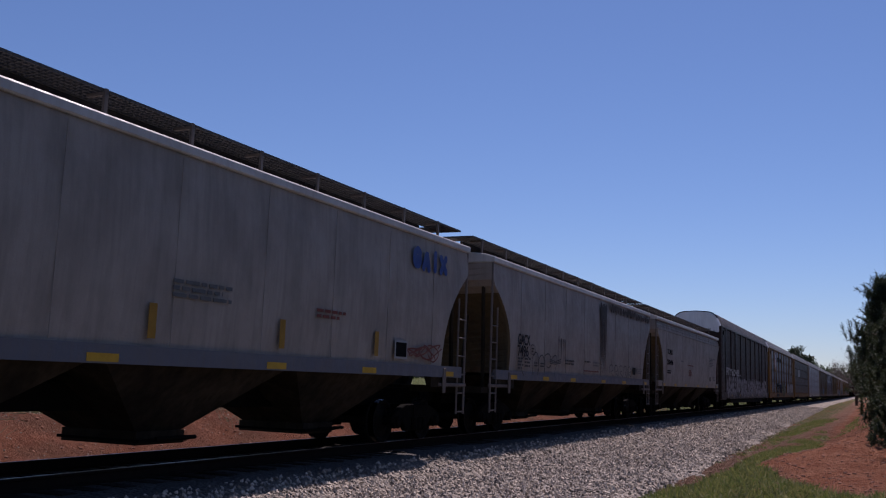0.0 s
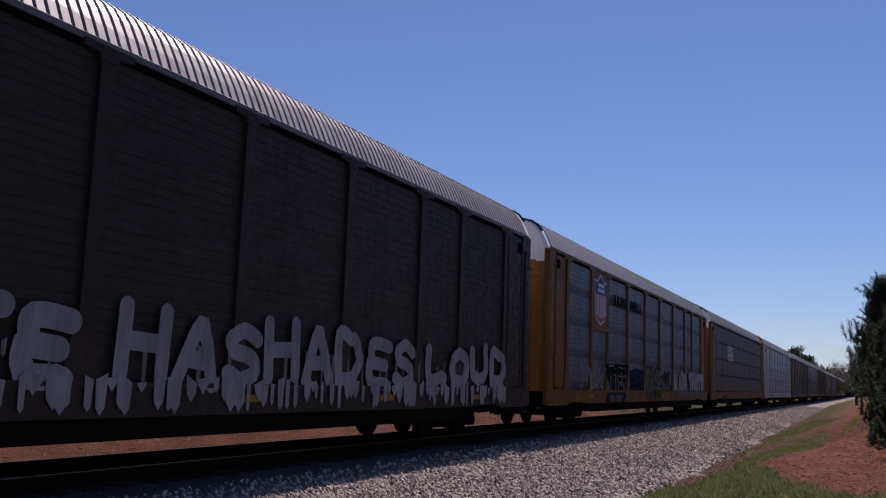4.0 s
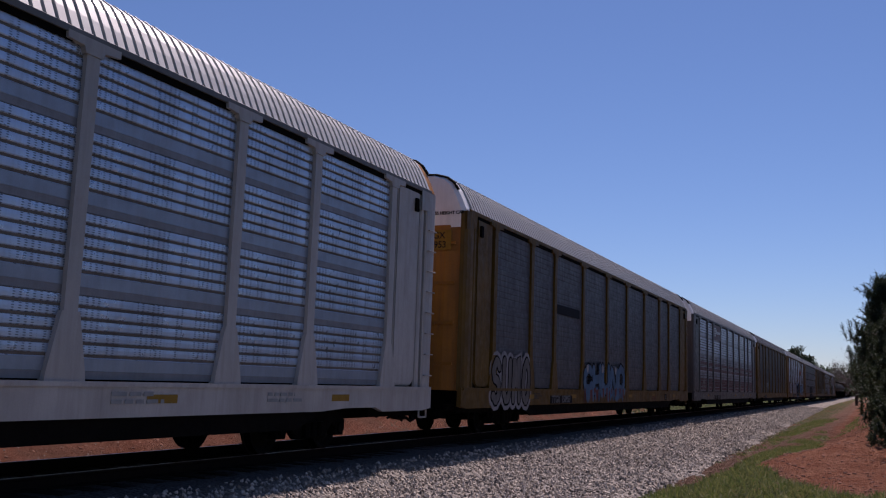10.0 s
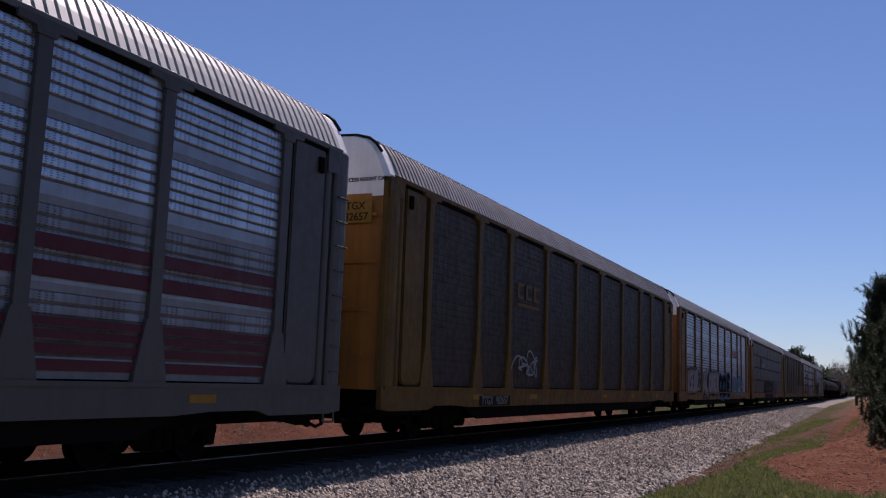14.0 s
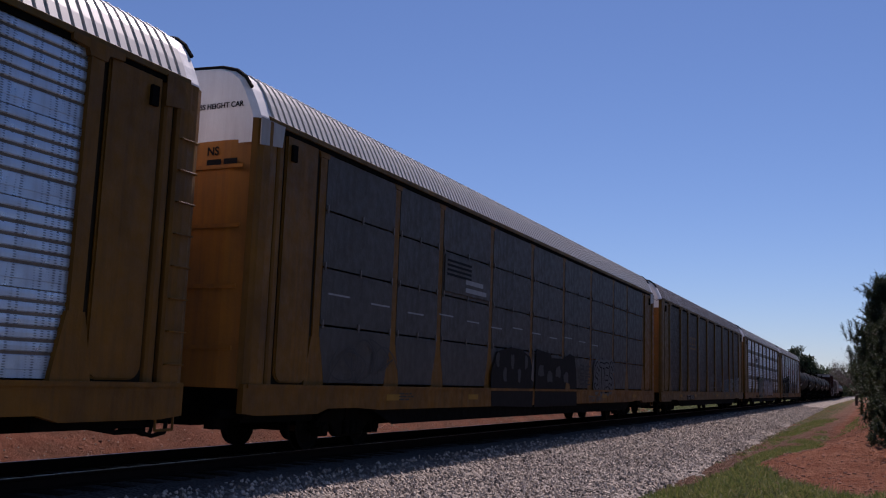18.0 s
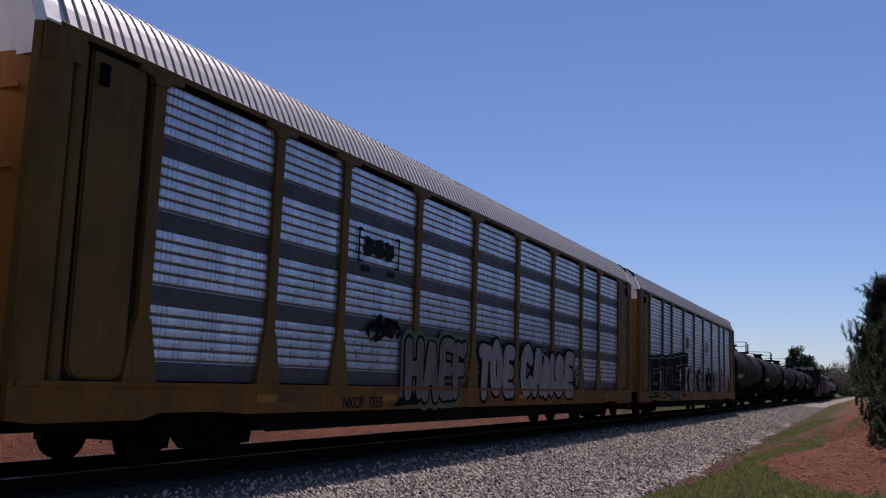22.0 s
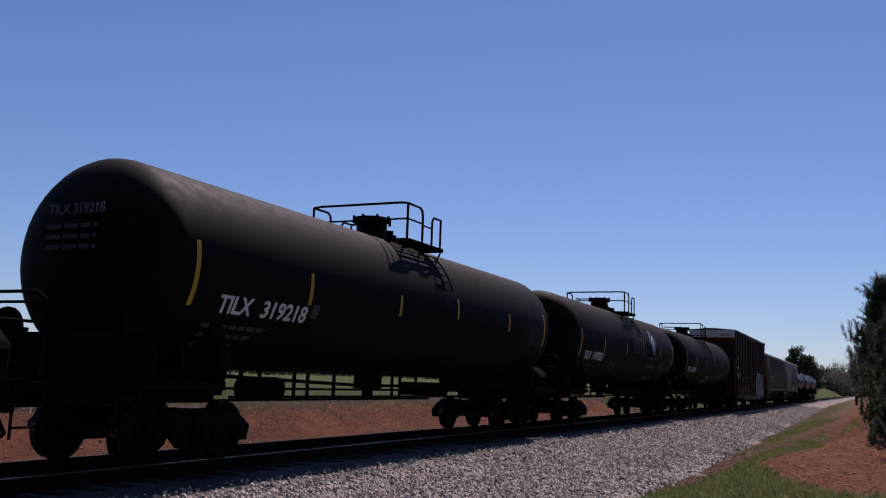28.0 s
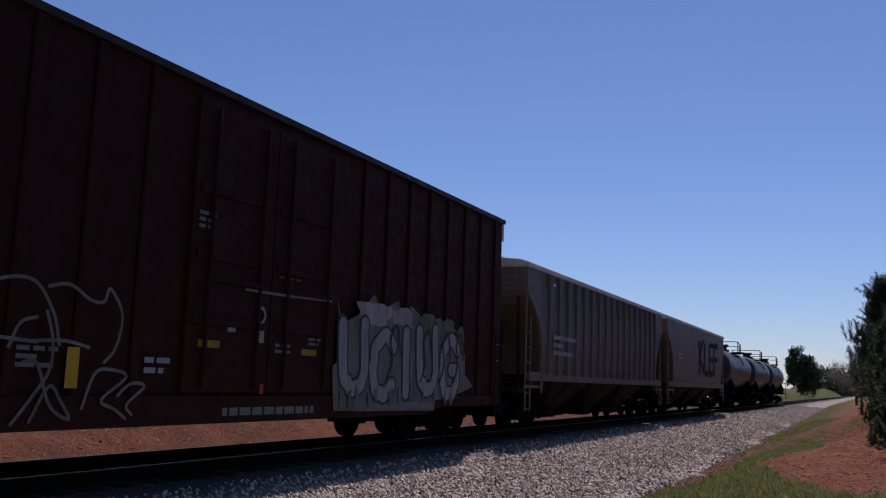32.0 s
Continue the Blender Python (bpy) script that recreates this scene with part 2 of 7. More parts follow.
CAP_WHITE = paint("white_fibreglass_cap", (0.82, 0.81, 0.80), 0.5, 0.0, (0.45, 0.42, 0.4), 0.3, 0.35)
MARK_RUST = plain("rusty_red_stencil", (0.14, 0.04, 0.03), 0.7)
MARK_NAVY = paint("dark_blue_spray", (0.010, 0.022, 0.06), 0.8, 0.0, (0.01, 0.013, 0.02), 0.6, 0.5, shine=0.05)
MARK_GREEN_DARK = plain("dark_green_spray", (0.008, 0.02, 0.01), 0.8, 0.0, 0.05)
MARK_GREEN_PALE = paint("pale_green_spray", (0.135, 0.155, 0.085), 0.7, 0.0, (0.035, 0.045, 0.03), 0.75, 0.6)
MARK_YELLOW = plain("yellow_reflector", (0.42, 0.245, 0.015), 0.5)
STICKER = plain("dull_yellow_sticker", (0.26, 0.14, 0.014), 0.6)
MARK_OCHRE = plain("worn_ochre_lettering", (0.15, 0.078, 0.018), 0.65)
MARK_BLUE = paint("blue_paint", (0.025, 0.06, 0.23), 0.6, 0.0, (0.05, 0.06, 0.12), 0.5, 0.5)
MARK_RED = plain("red_paint", (0.36, 0.035, 0.03), 0.5)
SPRAY_WHITE = paint("white_spray", (0.42, 0.40, 0.38), 0.75, 0.0, (0.16, 0.14, 0.13), 0.6, 0.6)
SPRAY_BLUE = paint("light_blue_spray", (0.10, 0.19, 0.29), 0.7, 0.0, (0.05, 0.08, 0.12), 0.6, 0.6)
SPRAY_SKY = paint("pale_sky_spray", (0.20, 0.29, 0.38), 0.75, 0.0, (0.09, 0.13, 0.18), 0.6, 0.6)
SPRAY_LILAC = paint("pale_lilac_spray", (0.32, 0.295, 0.295), 0.75, 0.0, (0.12, 0.11, 0.115), 0.6, 0.65)
SPRAY_FADED = paint("faded_grey_spray", (0.19, 0.17, 0.155), 0.8, 0.0, (0.06, 0.05, 0.045), 0.65, 0.6)
BARK = earth("bark", (0.09, 0.065, 0.05), (0.14, 0.10, 0.08), (0.05, 0.04, 0.03), 5, 25, 0.8, 0.03)
PINE = leaf_material("pine_needles", (0.022, 0.031, 0.014), (0.05, 0.066, 0.027), 0.3)
OAK = leaf_material("dark_leaves", (0.025, 0.04, 0.015), (0.06, 0.08, 0.03))
TWIG = leaf_material("grey_twigs", (0.12, 0.10, 0.085), (0.2, 0.17, 0.14))
STRAW = leaf_material("dry_straw", (0.10, 0.075, 0.045), (0.26, 0.205, 0.13), 0.3)
BLADE = leaf_material("grass_blades", (0.075, 0.115, 0.02), (0.22, 0.21, 0.075), 0.4)


# ---- building helpers ----
def part(name, bm, material, parent, label=""):
    """Links a bmesh, or a finished mesh, as one object under a thing."""
    if isinstance(bm, bmesh.types.BMesh):
        me = bpy.data.meshes.new(name)
        bm.to_mesh(me)
        bm.free()
    else:
        me = bm
    if not me.materials:
        me.materials.append(material)
    ob = new(name, me)
    ob.parent = parent
    if label:
        ob["label"] = label
    return ob


def top(name, label, category, group="", kind=""):
    return tagged(new(name), label, category, group, kind)


def box(bm, x0, x1, y0, y1, z0, z1):
    v = [bm.verts.new((x, y, z)) for x in (x0, x1) for y in (y0, y1) for z in (z0, z1)]
    for f in ((0, 1, 3, 2), (4, 6, 7, 5), (0, 4, 5, 1), (2, 3, 7, 6), (0, 2, 6, 4), (1, 5, 7, 3)):
        bm.faces.new([v[i] for i in f])
    return v


def rod(bm, a, b, r, n=8):
    """A round bar from a to b."""
    a, b = Vector(a), Vector(b)
    m = Matrix.Translation((a + b) / 2) @ (b - a).to_track_quat("Z", "Y").to_matrix().to_4x4()
    bmesh.ops.create_cone(bm, cap_ends=True, segments=n, radius1=r, radius2=r, depth=(b - a).length, matrix=m)


def bent(bm, pts, r, n=6):
    for a, b in zip(pts, pts[1:]):
        rod(bm, a, b, r, n)


def loft(bm, rings, closed=True, caps=True):
    """Faces between rings of points, each ring a list of places."""
    made = [[bm.verts.new(p) for p in ring] for ring in rings]
    n = len(made[0])
    for a, b in zip(made, made[1:]):
        for i in range(n if closed else n - 1):
            j = (i + 1) % n
            bm.faces.new((a[i], a[j], b[j], b[i]))
    if caps and closed:
        bm.faces.new(made[0][::-1])
        bm.faces.new(made[-1])
    return made


def prism(bm, outline, axis, lo, hi):
    """An outline in the plane across axis, given thickness from lo to hi."""
    def at(p, k):
        return {"x": (k, p[0], p[1]), "y": (p[0], k, p[1]), "z": (p[0], p[1], k)}[axis]
    loft(bm, [[at(p, lo) for p in outline], [at(p, hi) for p in outline]])
    bmesh.ops.recalc_face_normals(bm, faces=bm.faces)


def eased(bm, width=0.01, segments=1):
    edges = [e for e in bm.edges if len(e.link_faces) == 2 and e.calc_face_angle(0) > 0.6]
    bmesh.ops.bevel(bm, geom=edges, offset=width, segments=segments, affect="EDGES", clamp_overlap=True)


SHARED = {}


def shared(key, make):
    """A mesh that alike pieces share."""
    if key not in SHARED:
        bm = bmesh.new()
        make(bm)
        bmesh.ops.recalc_face_normals(bm, faces=bm.faces)
        me = bpy.data.meshes.new(str(key[0]))
        bm.to_mesh(me)
        bm.free()
        SHARED[key] = me
    return SHARED[key]


def piece(name, key, make, material, parent, where=(0, 0, 0), turn=0, label=""):
    """A piece on a shared mesh, at a place, turned about the upright."""
    me = shared((name, material.name, *key), make)
    if not me.materials:
        me.materials.append(material)
    ob = new(name, me)
    ob.parent = parent
    ob.matrix_basis = pose(*where, 0, 0, turn)
    if label:
        ob["label"] = label
    return ob


def smooth(ob):
    for p in ob.data.polygons:
        p.use_smooth = True
    return ob


def words(text, height, bold=0.0, width=0.0, depth=0.002, lean=0.0):
    """A mesh of lettering in the built-in font, as high as given, begun at its origin; local x runs along y, upright z, facing +x."""
    key = ("words", text, height, bold, width, lean)
    if key not in SHARED:
        cu = bpy.data.curves.new("lettering", "FONT")
        cu.body, cu.size, cu.offset, cu.extrude, cu.shear, cu.resolution_u = text, height / 0.72, bold, depth, lean, 5
        ob = bpy.data.objects.new("lettering", cu)
        me = bpy.data.meshes.new_from_object(ob)
        bpy.data.objects.remove(ob)
        n = len(me.vertices)
        co = np.empty(n * 3)
        me.vertices.foreach_get("co", co)
        co = co.reshape(-1, 3)
        span = max(co[:, 0].max() - co[:, 0].min(), 1e-6)
        k = width / span if width else 1.0
        out = np.stack([co[:, 2], (co[:, 0] - co[:, 0].min()) * k, co[:, 1]], 1)
        me.vertices.foreach_set("co", out.ravel())
        me.update()
        SHARED[key] = me
    return SHARED[key]


def sign(name, text, height, material, parent, y, z, x, bold=0.0, width=0.0, side=1, label="", lean=0.0):
    me = words(text, height, bold, width, lean=lean).copy()
    me.materials.clear()
    me.materials.append(material)
    ob = new(name, me)
    ob.parent = parent
    ob.matrix_basis = pose(x * side, y, z, 0, 0, 0 if side > 0 else 180)
    if label:
        ob["label"] = label
    return ob


def plate(name, y0, y1, z0, z1, x, material, parent, label="", thick=0.006):
    bm = bmesh.new()
    box(bm, x, x + thick, y0, y1, z0, z1)
    return part(name, bm, material, parent, label)


def bars(y0, z0, rows, x, material, parent, h=0.05, name="stencil_bar"):
    """Small writing that cannot be read: rows of plain bars."""
    rnd = random.Random(int(y0 * 100 + z0 * 7))
    bm = bmesh.new()
    for i, w in enumerate(rows):
        y = y0
        while y < y0 + w:
            k = rnd.uniform(0.08, 0.3)
            box(bm, x, x + 0.004, y, min(y + k, y0 + w), z0 - i * h * 1.8, z0 - i * h * 1.8 + h)
            y += k + 0.05
    return tagged(part(name, bm, material, parent), kind="stuff")


# strokes of a sprayed capital, in a unit box: x,y points, strokes parted by a bar
STROKES = {
    "A": "0,0 .3,.7 .5,1 .7,.7 1,0|.2,.35 .8,.35", "B": "0,0 0,1 .7,.95 .75,.6 .1,.52 .85,.45 .85,.08 0,0", "C": "1,.82 .6,1 .1,.8 0,.45 .15,.1 .6,0 1,.18",
    "D": "0,0 0,1 .7,.9 1,.5 .7,.1 0,0", "E": "1,1 .1,.98 0,.5 .1,.02 1,0|.05,.5 .8,.5", "F": "0,0 0,.95 .9,1|0,.52 .7,.52", "G": "1,.82 .6,1 .1,.8 0,.4 .2,.05 .7,0 1,.2 1,.45 .6,.45",
    "H": "0,0 0,1|1,0 1,1|0,.5 1,.5", "I": ".5,0 .5,1", "K": "0,0 0,1|.95,1 .1,.5 1,0", "L": "0,1 0,.05 .9,0", "M": "0,0 .1,1 .5,.35 .9,1 1,0", "N": "0,0 .02,1 .95,.02 1,1", "O": ".5,1 .1,.8 0,.5 .1,.15 .5,0 .9,.15 1,.5 .9,.8 .5,1",
    "P": "0,0 0,1 .75,.98 .95,.72 .7,.45 .05,.42", "R": "0,0 0,1 .7,.98 .9,.75 .65,.5 .1,.48|.4,.48 1,0", "S": ".95,.85 .5,1 .08,.82 .15,.58 .8,.45 .95,.2 .5,0 .02,.12", "T": "0,.98 1,.98|.5,.95 .5,0", "U": "0,1 .02,.25 .3,.02 .7,.02 .98,.25 1,1",
    "W": "0,1 .22,.02 .5,.6 .78,.02 1,1", "X": "0,0 1,1|0,1 1,0", "Y": "0,1 .5,.5 1,1|.5,.5 .5,0", "Z": "0,1 1,.98 .05,.02 1,0", "n": "0,0 0,.98 1,.98 1,0", "b": "0,1 0,0 .95,.05 .95,.5 0,.5", "y": "0,1 0,.5 .95,.5|1,1 .95,0", "4": ".7,0 .75,1 0,.3 1,.32", "J": ".9,1 .85,.15 .5,0 .05,.2", "V": "0,1 .5,0 1,1",
    "a": "0,0 0,1 1,1 1,0|0,.45 1,.45", "e": "1,1 0,1 0,0 1,0|0,.5 .8,.5", "g": "1,1 0,1 0,0 1,0 1,.45 .5,.45", "t": "0,1 1,1|.5,1 .5,0", "o": "0,0 0,1 1,1 1,0 0,0",
}


def stroke_letter(ch, w, h, r, square=False):
    """One sprayed letter drawn with a fat round line."""
    bm = bmesh.new()
    lift = 0.0
    for stroke in STROKES[ch].split("|"):
        pts = [Vector([float(k) for k in p.split(",")]) for p in stroke.split()]
        pts = [Vector((r + p.x * max(w - 2 * r, 0.02), r + p.y * max(h - 2 * r, 0.02))) for p in pts]
        if square:
            for a, b in zip(pts, pts[1:]):
                d = (b - a).normalized() * r
                n = Vector((-d.y, d.x))
                loft(bm, [[(lift, *(q - n)), (lift, *(q + n))] for q in (a - d, b + d)], closed=False, caps=False)
                lift += 0.0006
            continue
        line = []
        for i in range(len(pts) - 1):
            p0, p1, p2, p3 = pts[max(i - 1, 0)], pts[i], pts[i + 1], pts[min(i + 2, len(pts) - 1)]
            for k in range(6):
                t = k / 6
                line.append(0.5 * (2 * p1 + (p2 - p0) * t * 0.8 + (2 * p0 - 5 * p1 + 4 * p2 - p3) * t * t + (3 * p1 - p0 - 3 * p2 + p3) * t ** 3) if len(pts) > 2 else p1.lerp(p2, t))
        line.append(pts[-1])
        rows = []
        for i, p in enumerate(line):
            d = (line[min(i + 1, len(line) - 1)] - line[max(i - 1, 0)]).normalized()
            rows.append((p, d, r))
        head, tail = rows[0], rows[-1]
        first = [(head[0] - head[1] * r * math.cos(a), head[1], r * math.sin(a)) for a in (0.15, 0.6, 1.1)]
        last = [(tail[0] + tail[1] * r * math.cos(a), tail[1], r * math.sin(a)) for a in (1.1, 0.6, 0.15)]
        rings = []
        for k, (p, d, q) in enumerate(first + rows + last):
            n = Vector((-d.y, d.x)) * q
            x = lift + 0.00004 * k
            rings.append([(x, p.x - n.x, p.y - n.y), (x, p.x + n.x, p.y + n.y)])
        loft(bm, rings, closed=False, caps=False)
        lift += 0.0015
    me = bpy.data.meshes.new("graffiti_letter")
    bm.to_mesh(me)
    bm.free()
    return me


def tag(text, y, z, height, width, fill, edge, parent, x, label="spray-painted letter", fat=0.03, lean=0.0, square=False, sway=5, halo=None, close=0.94):
    """Sprayed letters one by one: a fat dark outline with the fill on top."""
    rnd = random.Random(text + str(y))
    step = width / len(text)
    r = 0.04 * height + fat * 0.95
    for i, ch in enumerate(text):
        k = rnd.uniform(0.94, 1.08)
        tilt = rnd.uniform(-sway, sway) + lean * 20
        dz = rnd.uniform(-0.03, 0.03) * height
        rim = 0.03 + fat * 0.3 if edge else 0.0
        for grow, mat, dx, name, say in ((rim + 0.1, halo, -0.005, "graffiti_halo", "sprayed halo"), (rim, edge, 0.0, "graffiti_outline", "dark sprayed outline"), (0.0, fill, 0.006, "graffiti_letter", label)):
            if mat:
                me = stroke_letter(ch, step * close + 2 * grow, height * k + 2 * grow, r + grow, square)
                me.materials.append(mat)
                ob = part(name, me, mat, parent, say)
                if name != "graffiti_letter":
                    ob["kind"] = "stuff"
                ob.matrix_basis = pose(x + dx + 0.0008 * (i % 2), y + i * step - grow, z + dz - grow, tilt)


def drips(y0, y1, z, low, x, material, parent, seed, gap=0.16, thick=0.05):
    """Paint that has run down in uneven streaks, as one mesh."""
    rnd = random.Random(seed)
    bm = bmesh.new()
    y = y0
    while y < y1:
        w = thick * rnd.uniform(0.5, 1.7)
        b = low + (z - low) * rnd.random() ** 2 * 0.8
        d = rnd.uniform(0, 0.003)
        bm.faces.new([bm.verts.new((x + d, y + a, c)) for a, c in ((-w, z + rnd.uniform(0, 0.15)), (-w * 0.8, b + w), (0, b), (w * 0.8, b + w), (w, z + rnd.uniform(0, 0.15)))][::-1])
        y += gap * rnd.uniform(0.4, 1.6)
    bmesh.ops.recalc_face_normals(bm, faces=bm.faces)
    return tagged(part("sprayed_paint", bm, material, parent, "runs of sprayed paint"), kind="stuff")


def blob(y, z, w, h, x, material, parent, seed, name="graffiti"):
    """A rounded patch of sprayed paint."""
    rnd = random.Random(seed)
    bm = bmesh.new()
    n = 26
    ph = [rnd.uniform(0, 6.28) for _ in range(3)]
    pts = []
    for i in range(n):
        a = i / n * 2 * math.pi
        k = 1 + 0.12 * math.sin(3 * a + ph[0]) + 0.08 * math.sin(5 * a + ph[1]) + 0.05 * math.sin(9 * a + ph[2])
        pts.append((y + w / 2 * math.copysign(abs(math.cos(a)) ** 0.6, math.cos(a)) * k, z + h / 2 * math.copysign(abs(math.sin(a)) ** 0.6, math.sin(a)) * k))
    prism(bm, pts, "x", x, x + 0.004)
    return part(name, bm, material, parent, "patch of sprayed paint")


def sprayed(name, pts, x, material, parent, label="sprayed patch with hard edges"):
    """A flat sprayed shape given by its corners."""
    bm = bmesh.new()
    prism(bm, pts, "x", x, x + 0.003)
    return part(name, bm, material, parent, label)


def spiky(y, z, w, h, x, material, parent, seed, points=11, deep=0.3):
    """A sprayed star with curling points."""
    rnd = random.Random(seed)
    pts = []
    for i in range(points * 3):
        a = i / (points * 3) * 2 * math.pi
        k = (1.0, 1 - deep, 1 - deep * 1.1)[i % 3] * rnd.uniform(0.93, 1.07)
        pts.append((y + w / 2 * k * math.cos(a), z + h / 2 * k * math.sin(a)))
    bm = bmesh.new()
    prism(bm, pts, "x", x, x + 0.004)
    return part("graffiti", bm, material, parent, "sprayed star-shaped figure")


def ribbon(line, r, material, parent, name="graffiti"):
    """A flat sprayed line along points."""
    n = len(line)
    bm = bmesh.new()
    rings = []
    for i, p in enumerate(line):
        d = line[min(i + 1, n - 1)] - line[max(i - 1, 0)]
        side = Vector((0, -d.z, d.y)).normalized() * r
        rings.append([p - side, p + side])
    loft(bm, rings, closed=False, caps=False)
    bmesh.ops.recalc_face_normals(bm, faces=bm.faces)
    return part(name, bm, material, parent, "sprayed line")


def curl(pts, x, material, parent, r=0.02):
    """A sprayed stroke that runs smoothly through its turning points."""
    p = [Vector((x, y, z)) for y, z in pts]
    p = [p[0] * 2 - p[1], *p, p[-1] * 2 - p[-2]]
    line = []
    for a, b, c, d in zip(p, p[1:], p[2:], p[3:]):
        for k in range(6):
            u = k / 6
            line.append(0.5 * (2 * b + (c - a) * u + (2 * a - 5 * b + 4 * c - d) * u * u + (3 * b - a - 3 * c + d) * u ** 3) + Vector((0.0006 * len(line), 0, 0)))
    line.append(p[-2] + Vector((0.0006 * len(line), 0, 0)))
    return ribbon(line, r, material, parent)


def scribble(y, z, w, h, x, material, parent, seed, r=0.025, steps=26):
    """A loose sprayed line that wanders over a patch."""
    n = steps * 4
    a, b, c = 17 + seed % 5 * 3, 11 + seed % 7 * 2.5, 6 + seed % 3 * 4
    line = []
    for i in range(n):
        u = i / (n - 1)
        line.append(Vector((x + 0.004 * u, y + w * (u + 0.13 * math.sin(u * a + seed)), z + h * (0.5 + 0.33 * math.sin(u * b + seed * 1.7) + 0.17 * math.sin(u * c + seed)))))
    return ribbon(line, r, material, parent)


def streaks(y0, y1, z, low, x, material, parent, seed, gap=0.07, thick=0.05, lean=0.0):
    """Dark runs down a side, each tapering out, as one stain."""
    rnd = random.Random(seed)
    bm = bmesh.new()
    y = y0
    while y < y1:
        w = thick * rnd.uniform(0.4, 1.5)
        a, b = z - rnd.uniform(0, 0.15), low + (z - low) * rnd.random() ** 2.5 * 0.7
        d = rnd.uniform(0, 0.003)
        bm.faces.new([bm.verts.new(q) for q in ((x + d, y - w, a), (x + d, y - w * 0.7 - lean * 0.5, (a + b) / 2), (x + d, y - lean, b), (x + d, y + w * 0.7 - lean * 0.5, (a + b) / 2), (x + d, y + w, a))])
        y += gap * rnd.uniform(0.4, 1.6)
    bmesh.ops.recalc_face_normals(bm, faces=bm.faces)
    return tagged(part("dark_stain", bm, material, parent, "dark run-down stain"), kind="stuff")


# ---- ground ----
def height(x, y):
    """The lie of the land at a place."""
    n = noise.noise(Vector((x * 0.35, y * 0.35, 0))) * 0.10 + noise.noise(Vector((x * 1.3, y * 1.3, 3))) * 0.04
    def ramp(v, a, b, za, zb):
        t = min(max((v - a) / (b - a), 0), 1)
        t = t * t * (3 - 2 * t)
        return za + (zb - za) * t
    if x < -2.5:
        z = ramp(x, -7.2, -4.4, 0.27, -0.75) if x > -7.4 else ramp(x, -24, -7.4, -0.35, 0.27)
        far = ramp(y, 230, 520, 0, 3.2) * ramp(x, -14, -5, 1, 0.0)
        z += far
        k = 1.0 if x < -3.6 else 0.3
    elif x > 6.0:
        z = ramp(x, 6.0, 7.6, -0.66, -0.42) + ramp(x, 7.6, 16, 0, 0.9)
        z += 0.40 * math.exp(-((x - 9.1) / 1.1) ** 2 - ((y - 24.5) / 5.0) ** 2) - 0.30 * math.exp(-((x - 8.6) / 1.3) ** 2 - ((y - 14.0) / 3.0) ** 2)
        z += 0.9 * ramp(x, 8.2, 10.5, 0, 1) * ramp(y, 22, 40, 0, 1)
        k = 1.0
    else:
        z, k = -0.66, 0.15
    return z + n * k


def between(v, table):
    """A value read off a table of places."""
    return float(np.interp(v, [p[0] for p in table], [p[1] for p in table]))


CLAY_EDGE = ((14, 10.2), (17, 9.1), (19, 8.3), (22, 7.25), (25, 7.5), (31, 8.3), (34, 7.9), (60, 8.0))


def clay_cover(x, y):
    """The bare red mound and the worn slope behind it."""
    edge = between(y, CLAY_EDGE) + 0.25 * noise.noise(Vector((x * 0.9, y * 0.5, 11)))
    return min(1, max(0, (x - edge) / 0.35 + 0.5)) * min(1, max(0, (y - 15.5) / 2))


def dirt_cover(x, y):
    """A trodden dirt strip between the gravel and the grass."""
    line = 6.2 + 0.044 * (min(y, 60) - 22) + 0.25 * noise.noise(Vector((0, y * 0.3, 2)))
    return math.exp(-((x - line) / (0.42 + 0.005 * y)) ** 2) * min(1, max(0, (y - 16.5) / 4))


def greenness(x, y):
    """How far grass covers the verge."""
    g = 0.88
    g -= 0.36 * min(1, max(0, (y - 29) / 5)) * min(1, max(0, (x - 6.9 - 0.02 * (y - 29)) / 0.5))
    g -= 0.3 * min(1, max(0, (y - 18) / 5)) * min(1, max(0, (6.1 + 0.03 * (y - 22) - x) / 0.5))
    g -= 0.75 * dirt_cover(x, y)
    g -= 0.95 * clay_cover(x, y) * (1 if y < 33 else 0.25)
    return g


